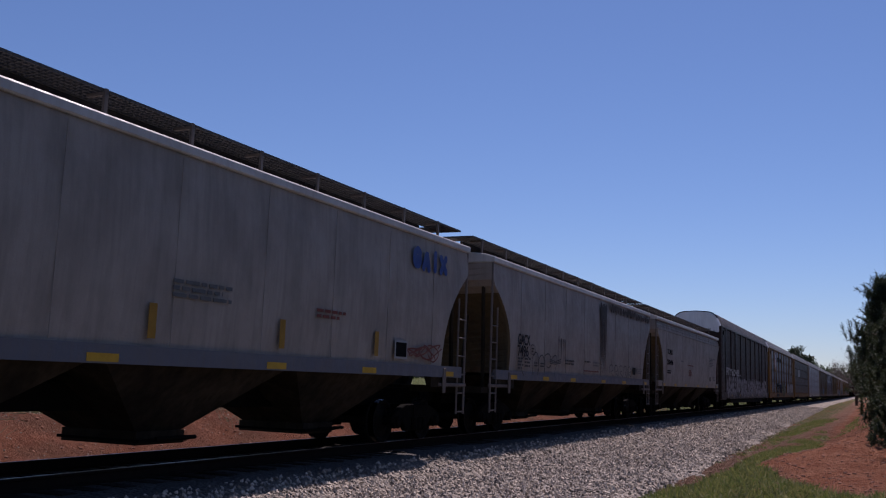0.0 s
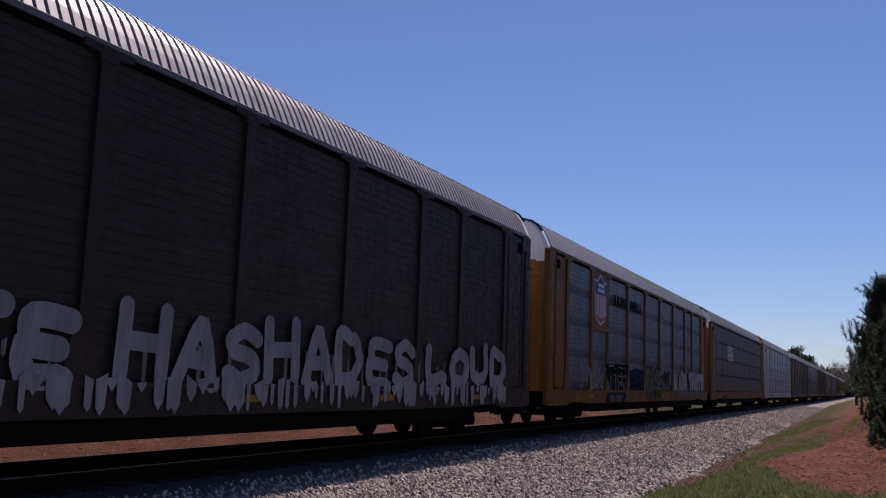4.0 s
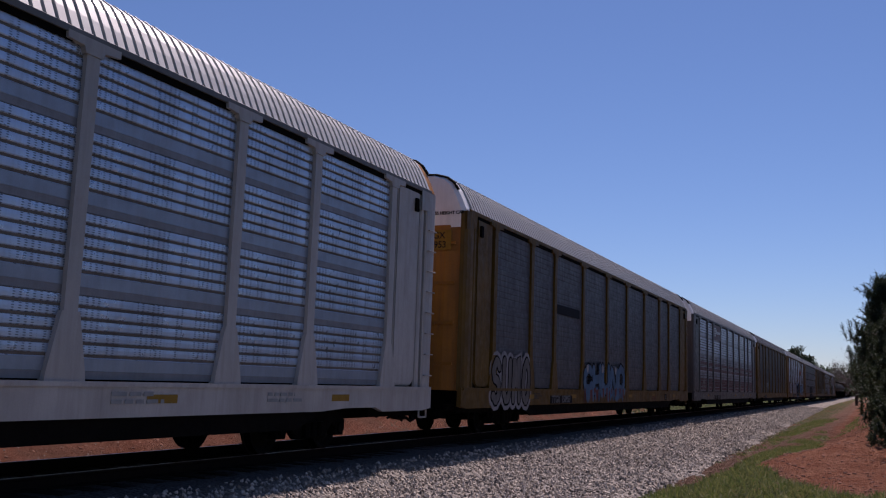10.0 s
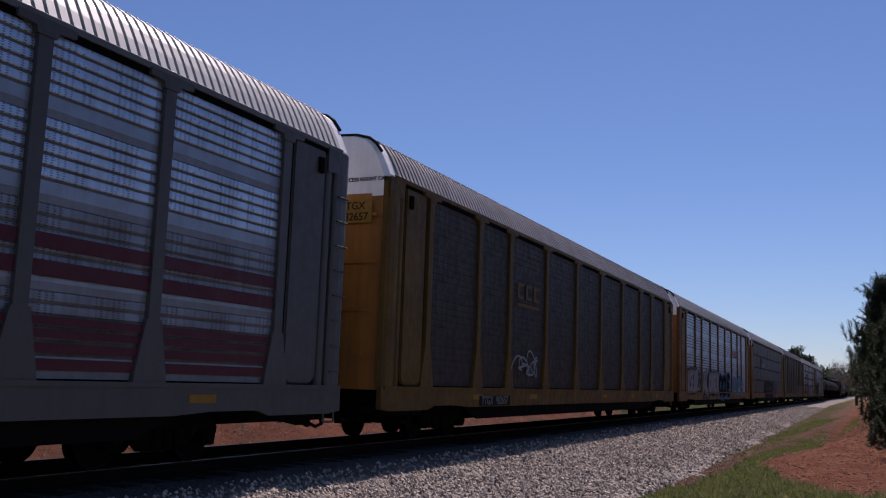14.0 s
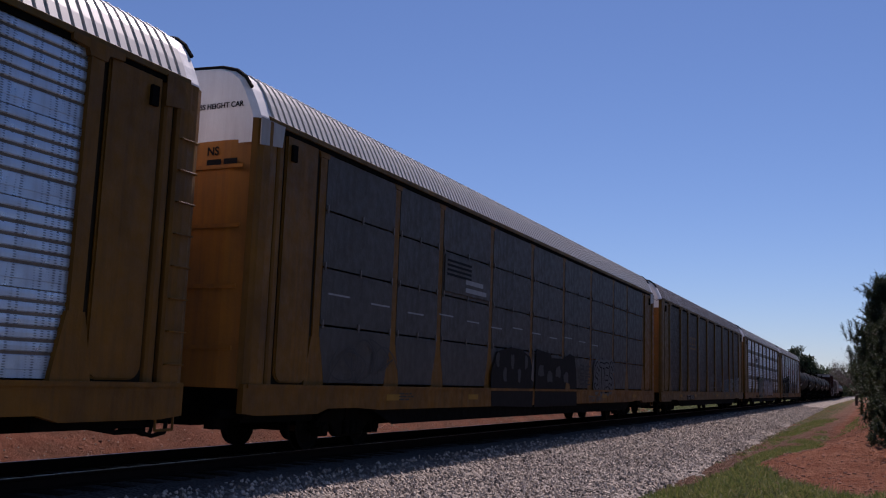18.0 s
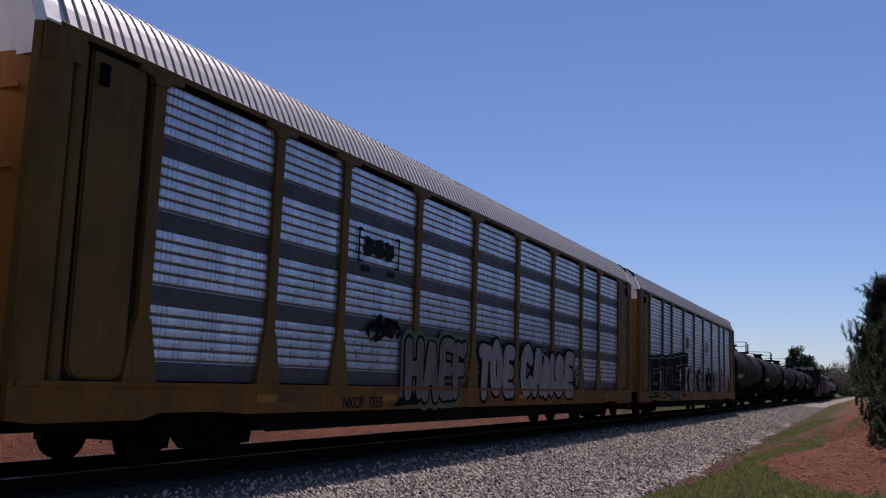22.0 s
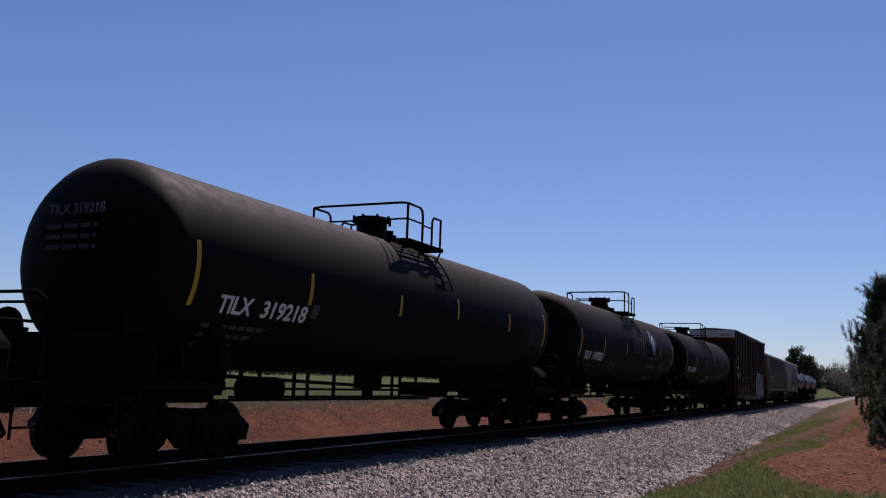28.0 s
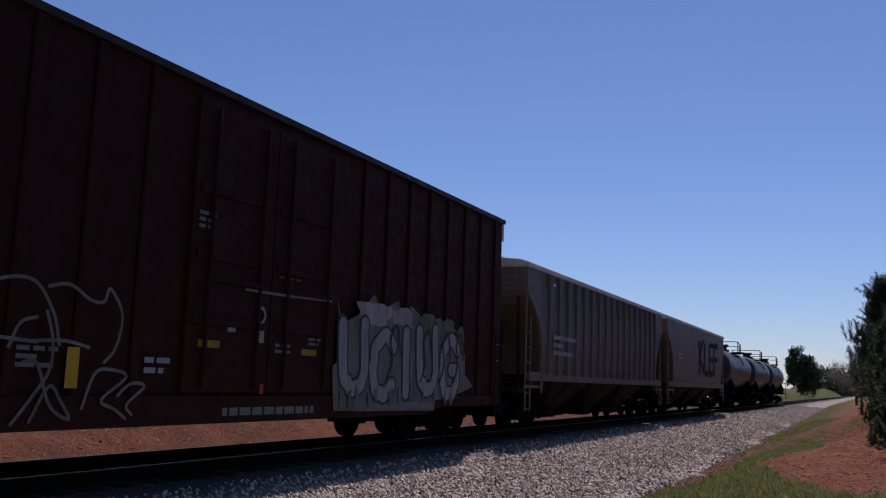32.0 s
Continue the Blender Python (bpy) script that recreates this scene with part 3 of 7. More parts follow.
def make_ground():
    xs = sorted({*np.arange(-30, 20.01, 0.5).tolist(), *np.arange(5.0, 11.01, 0.2).tolist(), *np.linspace(-30, -900, 30).tolist(), *np.linspace(20, 900, 28).tolist()})
    ys = sorted({*np.arange(-14, 14, 0.7).tolist(), *np.arange(14, 60.01, 0.4).tolist(), *np.linspace(60, 300, 70).tolist(), *np.linspace(300, 3000, 40).tolist(), *np.linspace(-14, -400, 16).tolist()})
    pts, grass, clay, dug = [], [], [], []
    for y in ys:
        for x in xs:
            pts.append((x, y, height(x, y)))
            if x < -7.5 or y > 75 and x < -3:
                g = 0.9
            elif x < 5.5:
                g = 0.12 + (0.5 if y > 60 else 0)
            else:
                g = greenness(x, y)
            grass.append(g)
            dug.append(clay_cover(x, y) * min(1, max(0, (36 - y) / 6)) if x > 5.5 else 0.0)
            clay.append(max(clay_cover(x, y), 0.4 if y > 31 and x > 7.2 else 0.25) if x > 5.5 else 1.0)
    nx = len(xs)
    faces = [(j * nx + i, j * nx + i + 1, (j + 1) * nx + i + 1, (j + 1) * nx + i) for j in range(len(ys) - 1) for i in range(nx - 1)]
    me = bpy.data.meshes.new("ground")
    me.from_pydata(pts, [], faces)
    me.attributes.new("grass", "FLOAT", "POINT").data.foreach_set("value", grass)
    me.attributes.new("dug", "FLOAT", "POINT").data.foreach_set("value", dug)
    me.attributes.new("clay", "FLOAT", "POINT").data.foreach_set("value", clay)
    me.materials.append(GROUND)
    smooth(tagged(new("ground", me), "red clay ground with patches of green grass", "ground", kind="structure"))


# the bed's cross-section: x and z
BED = [(-2.9, -0.72), (-2.3, -0.46), (-1.75, -0.22), (-1.3, -0.18), (1.3, -0.18), (1.5, -0.19), (1.75, -0.22), (2.0, -0.31), (2.2, -0.38), (2.45, -0.47), (2.7, -0.483), (2.95, -0.496), (3.6, -0.53), (5.3, -0.56), (6.1, -0.7)]


def bed_height(x):
    for (a, za), (b, zb) in zip(BED, BED[1:]):
        if a <= x <= b:
            return za + (zb - za) * (x - a) / (b - a)
    return -0.7


def bed_reach(x, y):
    """The shoulder narrows along the track."""
    if x < 2.5:
        return x
    k = 1 - 0.22 * min(1, max(0, (y - 25) / 40)) - 0.42 * min(1, max(0, (y - 65) / 100))
    return 2.45 + (x - 2.45) * k


def make_ballast():
    rnd = random.Random(3)
    ys = sorted({*np.arange(-16, 60.01, 0.5).tolist(), *np.linspace(60, 1500, 160).tolist()})
    bm = bmesh.new()
    rings = []
    for y in ys:
        wob = noise.noise(Vector((0, y * 0.15, 7))) * 0.45
        rings.append([(bed_reach(x, y) + (wob if x > 5 else 0), y, z + (noise.noise(Vector((x * 2, y * 2, 1))) * 0.03)) for x, z in BED])
    loft(bm, rings, closed=False, caps=False)
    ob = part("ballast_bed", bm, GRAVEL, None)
    # darkest within 1.7 m of the middle, gone at 2.2 m: painted shade
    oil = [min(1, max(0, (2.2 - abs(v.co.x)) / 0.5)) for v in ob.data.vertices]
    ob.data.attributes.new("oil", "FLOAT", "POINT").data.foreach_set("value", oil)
    tagged(ob, "grey crushed-stone ballast bed with a gravel shoulder", "gravel", kind="structure")
    # loose stones over the near shoulder
    shape = np.array([(1, 0, 0), (-1, 0, 0), (0, 1, 0), (0, -1, 0), (0, 0, 1), (0, 0, -1)], float)
    tri = np.array([(0, 2, 4), (2, 1, 4), (1, 3, 4), (3, 0, 4), (2, 0, 5), (1, 2, 5), (3, 1, 5), (0, 3, 5)])
    rng = np.random.default_rng(5)
    count = 76000
    y = 5 + 115 * rng.random(count) ** 2.2
    x = rng.uniform(1.6, 6.2, count)
    keep = rng.random(count) < np.clip((6.5 - x) / 1.2, 0.15, 1) * np.clip((x - 1.65) / 0.45, 0.02, 1)
    x, y = x[keep], y[keep]
    count = len(x)
    flat_x = x
    x = np.array([bed_reach(a, b) for a, b in zip(x, y)])
    z = np.array([bed_height(a) for a in flat_x]) + 0.004
    size = rng.uniform(0.016, 0.042, count) * (1 + y / 70)
    jit = shape[None] * size[:, None, None] * rng.uniform(0.55, 1.25, (count, 6, 3))
    ang = rng.uniform(0, 6.28, count)
    tilt = rng.uniform(-0.8, 0.8, count)
    ca, sa, ct, st = np.cos(ang), np.sin(ang), np.cos(tilt), np.sin(tilt)
    jx = jit[:, :, 0] * ca[:, None] - jit[:, :, 1] * sa[:, None]
    jy = jit[:, :, 0] * sa[:, None] + jit[:, :, 1] * ca[:, None]
    jz = jit[:, :, 2]
    jy, jz = jy * ct[:, None] - jz * st[:, None], jy * st[:, None] + jz * ct[:, None]
    pts = np.stack([jx + x[:, None], jy + y[:, None], jz + z[:, None]], -1).reshape(-1, 3)
    faces = (tri[None] + (np.arange(count) * 6)[:, None, None]).reshape(-1, 3)
    me = bpy.data.meshes.new("ballast_stones")
    me.from_pydata(pts.tolist(), [], faces.tolist())
    me.materials.append(STONE)
    tagged(new("ballast_stones", me), "loose grey crushed stones on the track shoulder", "gravel", kind="stuff")


def make_track():
    track = tagged(top("track", "single straight railway track with rusty rails on ties", "track"), kind="structure")
    outline = [(-0.07, -0.17), (0.07, -0.17), (0.07, -0.155), (0.012, -0.135), (0.012, -0.045), (0.036, -0.035), (0.036, -0.008), (-0.036, -0.008), (-0.036, -0.035), (-0.012, -0.045), (-0.012, -0.135), (-0.07, -0.155)]
    for x in (-0.755, 0.755):
        bm = bmesh.new()
        prism(bm, [(x + a, b) for a, b in outline], "y", -60, 1500)
        rail = part("rail", bm, RAIL_STEEL, track, "rusty steel rail")
        bm = bmesh.new()
        box(bm, x - 0.016, x + 0.016, -60, 1500, -0.0078, 0.0)
        part("running_surface", bm, SHINE, rail, "polished rail head")

    def tie(bm):
        box(bm, -1.3, 1.3, -0.11, 0.11, -0.32, -0.165)
        eased(bm, 0.012)
    y = -12.0
    while y < 100:
        piece("tie", (0,), tie, TIE_WOOD, track, (0, y, random.uniform(-0.008, 0.006)), random.uniform(-1, 1))
        y += 0.5
    bm = bmesh.new()
    while y < 320:
        box(bm, -1.3, 1.3, y - 0.11, y + 0.11, -0.32, -0.165)
        y += 0.5
    tagged(part("tie_row", bm, TIE_WOOD, track), kind="stuff")


def scatter_lumps(name, label, material, count, x0, x1, y0, y1, small, big, seed):
    """Loose clods on the bare earth, as one mesh."""
    rng = np.random.default_rng(seed)
    bm = bmesh.new()
    bmesh.ops.create_icosphere(bm, subdivisions=1, radius=1)
    shape = np.array([v.co for v in bm.verts])
    tri = np.array([[v.index for v in f.verts] for f in bm.faces])
    k = len(shape)
    bm.free()
    x, y = rng.uniform(x0, x1, count), y0 + (y1 - y0) * rng.random(count) ** 1.4
    z = np.array([height(a, b) for a, b in zip(x, y)])
    size = small + (big - small) * rng.random(count) ** 4
    pts = shape[None] * size[:, None, None] * rng.uniform(0.65, 1.2, (count, k, 3)) * np.array((1, 1, 0.6)) + np.stack([x, y, z], -1)[:, None]
    faces = (tri[None] + (np.arange(count) * k)[:, None, None]).reshape(-1, 3)
    me = bpy.data.meshes.new(name)
    me.from_pydata(pts.reshape(-1, 3).tolist(), [], faces.tolist())
    me.materials.append(material)
    tagged(new(name, me), label, "earth", kind="stuff")


def clay_lumps():
    m, nt, b = nodes_of("clay_clods")
    g = nt.nodes.new("ShaderNodeNewGeometry")
    nt.links.new(mix_colour(nt, g.outputs["Random Per Island"], (0.10, 0.038, 0.022), (0.34, 0.155, 0.095)), b.inputs["Base Color"])
    b.inputs["Roughness"].default_value = 0.95
    scatter_lumps("clay_clods", "red clay clods on the bare bank", m, 4200, 7.4, 10.6, 16, 48, 0.004, 0.05, 21)
    scatter_lumps("bank_clods", "red clay clods on the cutting bank", m, 7000, -7.6, -3.2, 8, 75, 0.005, 0.06, 22)
    scatter_lumps("pale_pebbles", "pale pebbles strewn on the clay", STONE, 4200, -7.4, -3.2, 8, 60, 0.006, 0.03, 23)


# ---- running gear ----
MOVERS = []
WHEELS = []


def truck(parent, y, wheel=0.42, base=1.78):
    """A two-axle freight truck."""
    t = new("truck")
    t.parent = parent
    t.matrix_basis = pose(0, y, 0)
    b = base / 2

    def frame_side(bm):
        out = [(-b - 0.2, 0.52), (-b - 0.2, 0.40), (-b + 0.16, 0.40), (-b + 0.2, 0.47), (-0.42, 0.22), (0.42, 0.22), (b - 0.2, 0.47), (b - 0.16, 0.40), (b + 0.2, 0.40), (b + 0.2, 0.52), (b + 0.02, 0.63), (0.5, 0.76), (-0.5, 0.76), (-b - 0.02, 0.63)]
        prism(bm, out, "x", -0.07, 0.07)
        eased(bm, 0.02)
    for s in (-1, 1):
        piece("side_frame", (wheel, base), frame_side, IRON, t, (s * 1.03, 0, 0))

        def springs(bm):
            for k in (-0.2, 0.0, 0.2):
                rod(bm, (0, k, 0.26), (0, k, 0.5), 0.075, 10)
        piece("spring_nest", (wheel,), springs, IRON, t, (s * 1.13, 0, 0))

    def bolster(bm):
        box(bm, -1.12, 1.12, -0.19, 0.19, 0.5, 0.74)
        rod(bm, (0, 0, 0.74), (0, 0, 0.84), 0.22, 14)
    piece("bolster", (wheel,), bolster, IRON, t)

    def axle(bm):
        rod(bm, (-1.12, 0, 0), (1.12, 0, 0), 0.08, 10)
        for s in (-1, 1):
            prof = [(0.79, wheel), (0.67, wheel + 0.004), (0.655, wheel + 0.028), (0.635, wheel + 0.028), (0.635, wheel - 0.07), (0.665, wheel - 0.09), (0.69, 0.14), (0.68, 0.09), (0.81, 0.09), (0.80, 0.15), (0.735, wheel - 0.1), (0.79, wheel - 0.05)]
            n = 24
            rings = [[(s * px, r * math.cos(a), r * math.sin(a)) for px, r in prof] for a in [i / n * 2 * math.pi for i in range(n)]]
            loft(bm, rings + rings[:1], closed=True, caps=False)
        for s in (-1, 1):
            for k in range(3):
                a = k / 3 * 6.283
                rod(bm, (s * 1.1, 0.05 * math.cos(a), 0.05 * math.sin(a)), (s * 1.15, 0.05 * math.cos(a), 0.05 * math.sin(a)), 0.018, 6)
        bmesh.ops.remove_doubles(bm, verts=bm.verts, dist=0.0005)
        for f in bm.faces:
            c = f.calc_center_median()
            if abs(math.hypot(c.y, c.z) - wheel) < 0.012:
                f.material_index = 1
    for k in (-b, b):
        w = piece("wheelset", (wheel,), axle, WHEEL_STEEL, t, (0, k, wheel))
        if len(w.data.materials) < 2:
            w.data.materials.append(TREAD)
        WHEELS.append((w, parent, k, wheel))
        for s in (-1, 1):
            def adapter(bm):
                box(bm, -0.09, 0.09, -0.13, 0.13, -0.13, 0.11)
                rod(bm, (0.05, 0, 0), (0.13, 0, 0), 0.1, 12)
                eased(bm, 0.012)
            piece("bearing_box", (wheel, s), adapter, IRON, t, (s * 1.03, k, wheel), 0 if s > 0 else 180)
    return t


WHEEL_STEEL = paint("worn_wheel_steel", (0.011, 0.0095, 0.0085), 0.75, 0.0, (0.007, 0.006, 0.0055), 0.5, 0.3, shine=0.05)


def couplers(parent, half, z=0.85):
    """Drawbars with knuckle and hanging air hose at both ends."""
    def knuckle(bm):
        box(bm, -0.09, 0.09, -0.75, -0.12, -0.09, 0.09)
        box(bm, -0.17, 0.15, -0.2, 0.06, -0.15, 0.15)
        eased(bm, 0.025)
    def hose(bm):
        pts = [(0.35, -0.35, -0.02), (0.36, -0.2, -0.22), (0.3, -0.05, -0.38), (0.15, 0.03, -0.43)]
        bent(bm, pts, 0.028, 8)
    for s in (-1, 1):
        piece("coupler", (0,), knuckle, IRON, parent, (0, s * half, z), 0 if s > 0 else 180)
        piece("air_hose", (0,), hose, RUBBER, parent, (0, s * half, z), 0 if s > 0 else 180)


def ladder(bm, x, y, z0, z1, width=0.42, step=0.36, r=0.014, along="y"):
    d = (0, width / 2, 0) if along == "y" else (width / 2, 0, 0)
    for k in (-1, 1):
        rod(bm, (x + k * d[0], y + k * d[1], z0), (x + k * d[0], y + k * d[1], z1), r * 1.3, 6)
    z = z0 + 0.12
    while z < z1:
        rod(bm, (x - d[0], y - d[1], z), (x + d[0], y + d[1], z), r, 6)
        z += step


def place(car, middle):
    """Notes where along the track the middle of a car stands at 16 s."""
    MOVERS.append((car, middle))
    return car


# ---- enclosed auto carriers ----
RACK = 29.0
LONG = 1.009
POSTS = (-11.8, -9.15, -7.15, -4.3, -1.4, 1.4, 4.3, 7.15, 9.15, 11.8)
ROWS = ((1.14, 2.10), (2.10, 3.06), (3.06, 4.02), (4.02, 4.98))
ROOF_LINE = [(1.50, 5.13), (1.40, 5.36), (1.29, 5.57), (1.16, 5.75), (1.0, 5.865), (0.72, 5.94), (0.0, 5.98)]


def ribbed_panel(width, tall, ridges, deep=1.0, lined=False):
    """A rolled side panel: ridges with grimy grooves above a flat lap strip."""
    def make(bm):
        prof = [(0.0, 0.0), (0.0, 0.09), (0.004, 0.095), (0.004, 0.24)]
        step = (tall - 0.26) / ridges
        gap = 0.25 if lined else 0.13
        for i in range(ridges):
            z = 0.25 + i * step
            prof += [(-0.014 * deep, z), (-0.014 * deep, z + step * gap), (0.018 * deep, z + step * (gap + 0.08)), (0.022 * deep, z + step * 0.66), (0.014 * deep, z + step * 0.97)]
        prof += [(0.0, tall - 0.004), (-0.02, tall - 0.004), (-0.02, 0.0)]
        prism(bm, prof, "y", 0.0, width)
        for f in bm.faces:
            c = f.calc_center_median()
            if len(f.verts) != 4:
                continue
            if c.z < 0.092:
                f.material_index = 3
            elif c.z < 0.245:
                f.material_index = 1
            elif lined and ((c.z - 0.25) / step) % 1 < gap * 0.7:
                f.material_index = 2
    return make


def flat_panel(width, tall, lowest=False):
    def make(bm):
        if lowest:
            out = [(0.2, 0.016), (width - 0.2, 0.016), (width - 0.155, 0.2), (width - 0.09, 0.45), (width - 0.03, 0.66), (width - 0.012, 0.8), (width - 0.012, tall - 0.016), (0.012, tall - 0.016), (0.012, 0.8), (0.03, 0.66), (0.09, 0.45), (0.155, 0.2)]
            prism(bm, out, "x", -0.02, 0.01)
        else:
            box(bm, -0.02, 0.01, 0.012, width - 0.012, 0.016, tall - 0.016)
        eased(bm, 0.008)
    return make


def rack_post(bm):
    """A side post with its top bracket and its flared foot."""
    box(bm, -0.05, 0.045, -0.1, 0.1, 1.9, 4.9)
    out = [(-0.30, 1.06), (0.30, 1.06), (0.27, 1.25), (0.13, 1.9), (-0.13, 1.9), (-0.27, 1.25)]
    prism(bm, out, "x", -0.045, 0.05)
    prism(bm, [(-0.13, 4.88), (0.13, 4.88), (0.16, 4.96), (0.40, 4.98), (0.40, 5.07), (-0.40, 5.07), (-0.40, 4.98), (-0.16, 4.96)], "x", -0.04, 0.062)


def roof_sheet(bm):
    """Curved roof of sheets, each lapped over the last by a raised seam."""
    full = ROOF_LINE + [(-x, z) for x, z in ROOF_LINE[-2::-1]]
    out = []
    for i, (x, z) in enumerate(full):
        (xa, za), (xb, zb) = full[max(i - 1, 0)], full[min(i + 1, len(full) - 1)]
        ln = math.hypot(xb - xa, zb - za)
        out.append(((zb - za) / ln, (xa - xb) / ln))
    rings = []
    y, pitch = -13.35, 0.178
    while y < 13.35 - 0.1:
        for a, d in ((0.0, -0.036), (0.034, -0.036), (0.038, 0.012), (0.06, 0.012), (0.075, 0.0), (pitch - 0.006, 0.0)):
            rings.append([(x + nx * d, y + a, z + nz * d) for (x, z), (nx, nz) in zip(full, out)])
        y += pitch
    loft(bm, rings, closed=False, caps=False)


def end_cap(bm):
    """The closing nose of the roof over the end doors."""
    full = [(x, z) for x, z in ROOF_LINE] + [(-x, z) for x, z in ROOF_LINE[-2::-1]]
    face = [(1.5, 4.74), *full, (-1.5, 4.74)]
    loft(bm, [[(x * 0.985, 0.0, z - 0.01) for x, z in face], [(x * 0.985, 0.28, z - 0.01) for x, z in face], [(x * 0.93, 0.36, z - 0.05) for x, z in face]])


def end_door(bm):
    """One leaf of a folding end door, with its rolled outer edge."""
    out = [(0.02, 0.0), (1.05, 0.0), (1.38, -0.10), (1.46, -0.3), (1.40, -0.3), (1.33, -0.15), (1.04, -0.06), (0.02, -0.06)]
    prism(bm, out, "z", 1.05, 4.74)


def end_door_other(bm):
    end_door(bm)
    bmesh.ops.scale(bm, vec=(-1, 1, 1), verts=bm.verts)
    bmesh.ops.reverse_faces(bm, faces=bm.faces)


def door_bar(bm):
    box(bm, -1.3, 1.3, 0.001, 0.03, 0.0, 0.06)


STRETCHED = set()


def lengthen(car, k):
    """Draws a car out along the track by the factor k."""
    for ob in car.children:
        ob.location.y *= k
        if ob.type == "MESH" and ob.data.name not in STRETCHED and abs(ob.matrix_basis[1][1]) > 0.9:
            STRETCHED.add(ob.data.name)
            ob.data.transform(Matrix.Diagonal((1, k, 1, 1)))


def autorack(spec):
    """An enclosed auto carrier in the colours of spec."""
    car = top("autorack_car", spec["label"], "rail car", "train of freight cars")
    post, panel, sill, roof = spec["post"], spec["panel"], spec["sill"], spec["roof"]
    ridges = spec.get("ridges", 5)
    lap = spec.get("lap", panel)
    deep = spec.get("deep", 0.35)
    lined = panel in (SILVER, SILVER_BRIGHT)

    def bed(bm):
        box(bm, -0.4, 0.4, -13.6, 13.6, 0.78, 1.05)
        prism(bm, [(-8.8, 0.8), (-8.0, 0.33), (8.0, 0.33), (8.8, 0.8)], "x", -0.3, 0.3)
        box(bm, -1.38, 1.38, -13.6, 13.6, 1.0, 1.1)
        for y in np.arange(-8, 8.1, 2.0):
            box(bm, -1.35, 1.35, y - 0.06, y + 0.06, 0.72, 1.0)
        box(bm, -0.5, 0.2, -2.2, -1.0, 0.5, 0.8)
        rod(bm, (0.55, 1.2, 0.66), (0.55, 2.3, 0.66), 0.2, 12)
        bent(bm, [(1.0, -11, 0.78), (1.0, -4, 0.6), (1.0, 5, 0.6), (1.0, 11, 0.78)], 0.03)
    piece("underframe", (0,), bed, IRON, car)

    def side_sill(bm):
        out = [(-13.68, 1.12), (-13.68, 0.7), (-13.3, 0.66), (-11.7, 0.66), (-11.4, 0.74), (-10.4, 0.74), (-9.6, 0.695), (9.6, 0.695), (10.4, 0.74), (11.4, 0.74), (11.7, 0.66), (13.3, 0.66), (13.68, 0.7), (13.68, 1.12)]
        prism(bm, out, "x", -0.05, 0.05)
        box(bm, -0.05, 0.075, -13.6, 13.6, 1.06, 1.12)
    def skirt(bm):
        out = [(-9.9, 0.74), (-9.0, 0.42), (9.0, 0.42), (9.9, 0.74)]
        prism(bm, out, "x", -0.02, 0.02)
    for s in (-1, 1):
        t = 0 if s > 0 else 180
        piece("side_sill", (0,), side_sill, sill, car, (s * 1.47, 0, 0), t)
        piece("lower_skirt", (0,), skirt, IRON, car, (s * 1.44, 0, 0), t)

        def rail(bm):
            box(bm, -0.05, 0.03, -13.4, 13.4, 4.97, 5.06)
        piece("top_rail", (0,), rail, IRON, car, (s * 1.46, 0, 0), t)

        def eave(bm):
            out = [(0.0, 5.05), (0.05, 5.05), (0.05, 5.13), (0.0, 5.16)]
            prism(bm, out, "y", -13.4, 13.4)
        piece("eave_strip", (0,), eave, BROWN_YELLOW if post in (YELLOW, BROWN_YELLOW) else EAVE, car, (s * 1.47, 0, 0), t)
        for y in POSTS:
            piece("side_post", (0,), rack_post, post, car, (s * (1.42 if spec.get("flat") else 1.475), y, 0), t)
        for i, (a, b) in enumerate(zip(POSTS, POSTS[1:])):
            w = b - a - 0.19
            for j, (z0, z1) in enumerate(ROWS):
                mat = spec.get("low", panel) if j < 2 else panel
                for bay, row, other in spec.get("special", ()):
                    if s > 0 and bay == i and row == j:
                        mat = other
                start = a + 0.095 if s > 0 else b - 0.095
                if spec.get("flat"):
                    piece("side_panel", (round(w, 2), "flat", j == 0), flat_panel(w, z1 - z0, j == 0), mat, car, (s * 1.465, start, z0), t)
                else:
                    ob = piece("side_panel", (round(w, 2), ridges, lap.name, deep, lined), ribbed_panel(w, z1 - z0, ridges, deep, lined), mat, car, (s * 1.455, start, z0), t)
                    if len(ob.data.materials) < 2:
                        for m in (lap, GRIME, spec.get("hem", lap)):
                            ob.data.materials.append(m)

        # black plate that shows as the dark gap round the end panel
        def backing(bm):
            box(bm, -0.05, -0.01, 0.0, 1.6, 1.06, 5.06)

        def leaf(bm):
            arc = [(0.82 + 0.2 * math.sin(a), 1.34 - 0.2 * math.cos(a)) for a in np.linspace(0, math.pi / 2, 6)]
            out = [(0.32 - 0.2 * math.sin(a), 1.34 - 0.2 * math.cos(a)) for a in np.linspace(math.pi / 2, 0, 6)] + arc + [(1.02, 5.0), (0.12, 5.0)]
            prism(bm, out, "x", -0.02, 0.045)
            eased(bm, 0.025, 2)

        def rib(bm):
            prism(bm, [(-0.02, 1.06), (0.03, 1.08), (0.05, 1.12), (0.05, 1.2), (0.03, 1.24), (-0.02, 1.26)], "z", 1.12, 5.0)

        def corner(bm):
            prism(bm, [(-0.05, 1.3), (0.05, 1.3), (0.075, 1.34), (0.085, 1.5), (0.07, 1.66), (0.03, 1.76), (-0.05, 1.8)], "z", 1.06, 5.06)

        def sill_block(bm):
            box(bm, -0.02, 0.05, 0.03, 1.25, 1.06, 1.1)
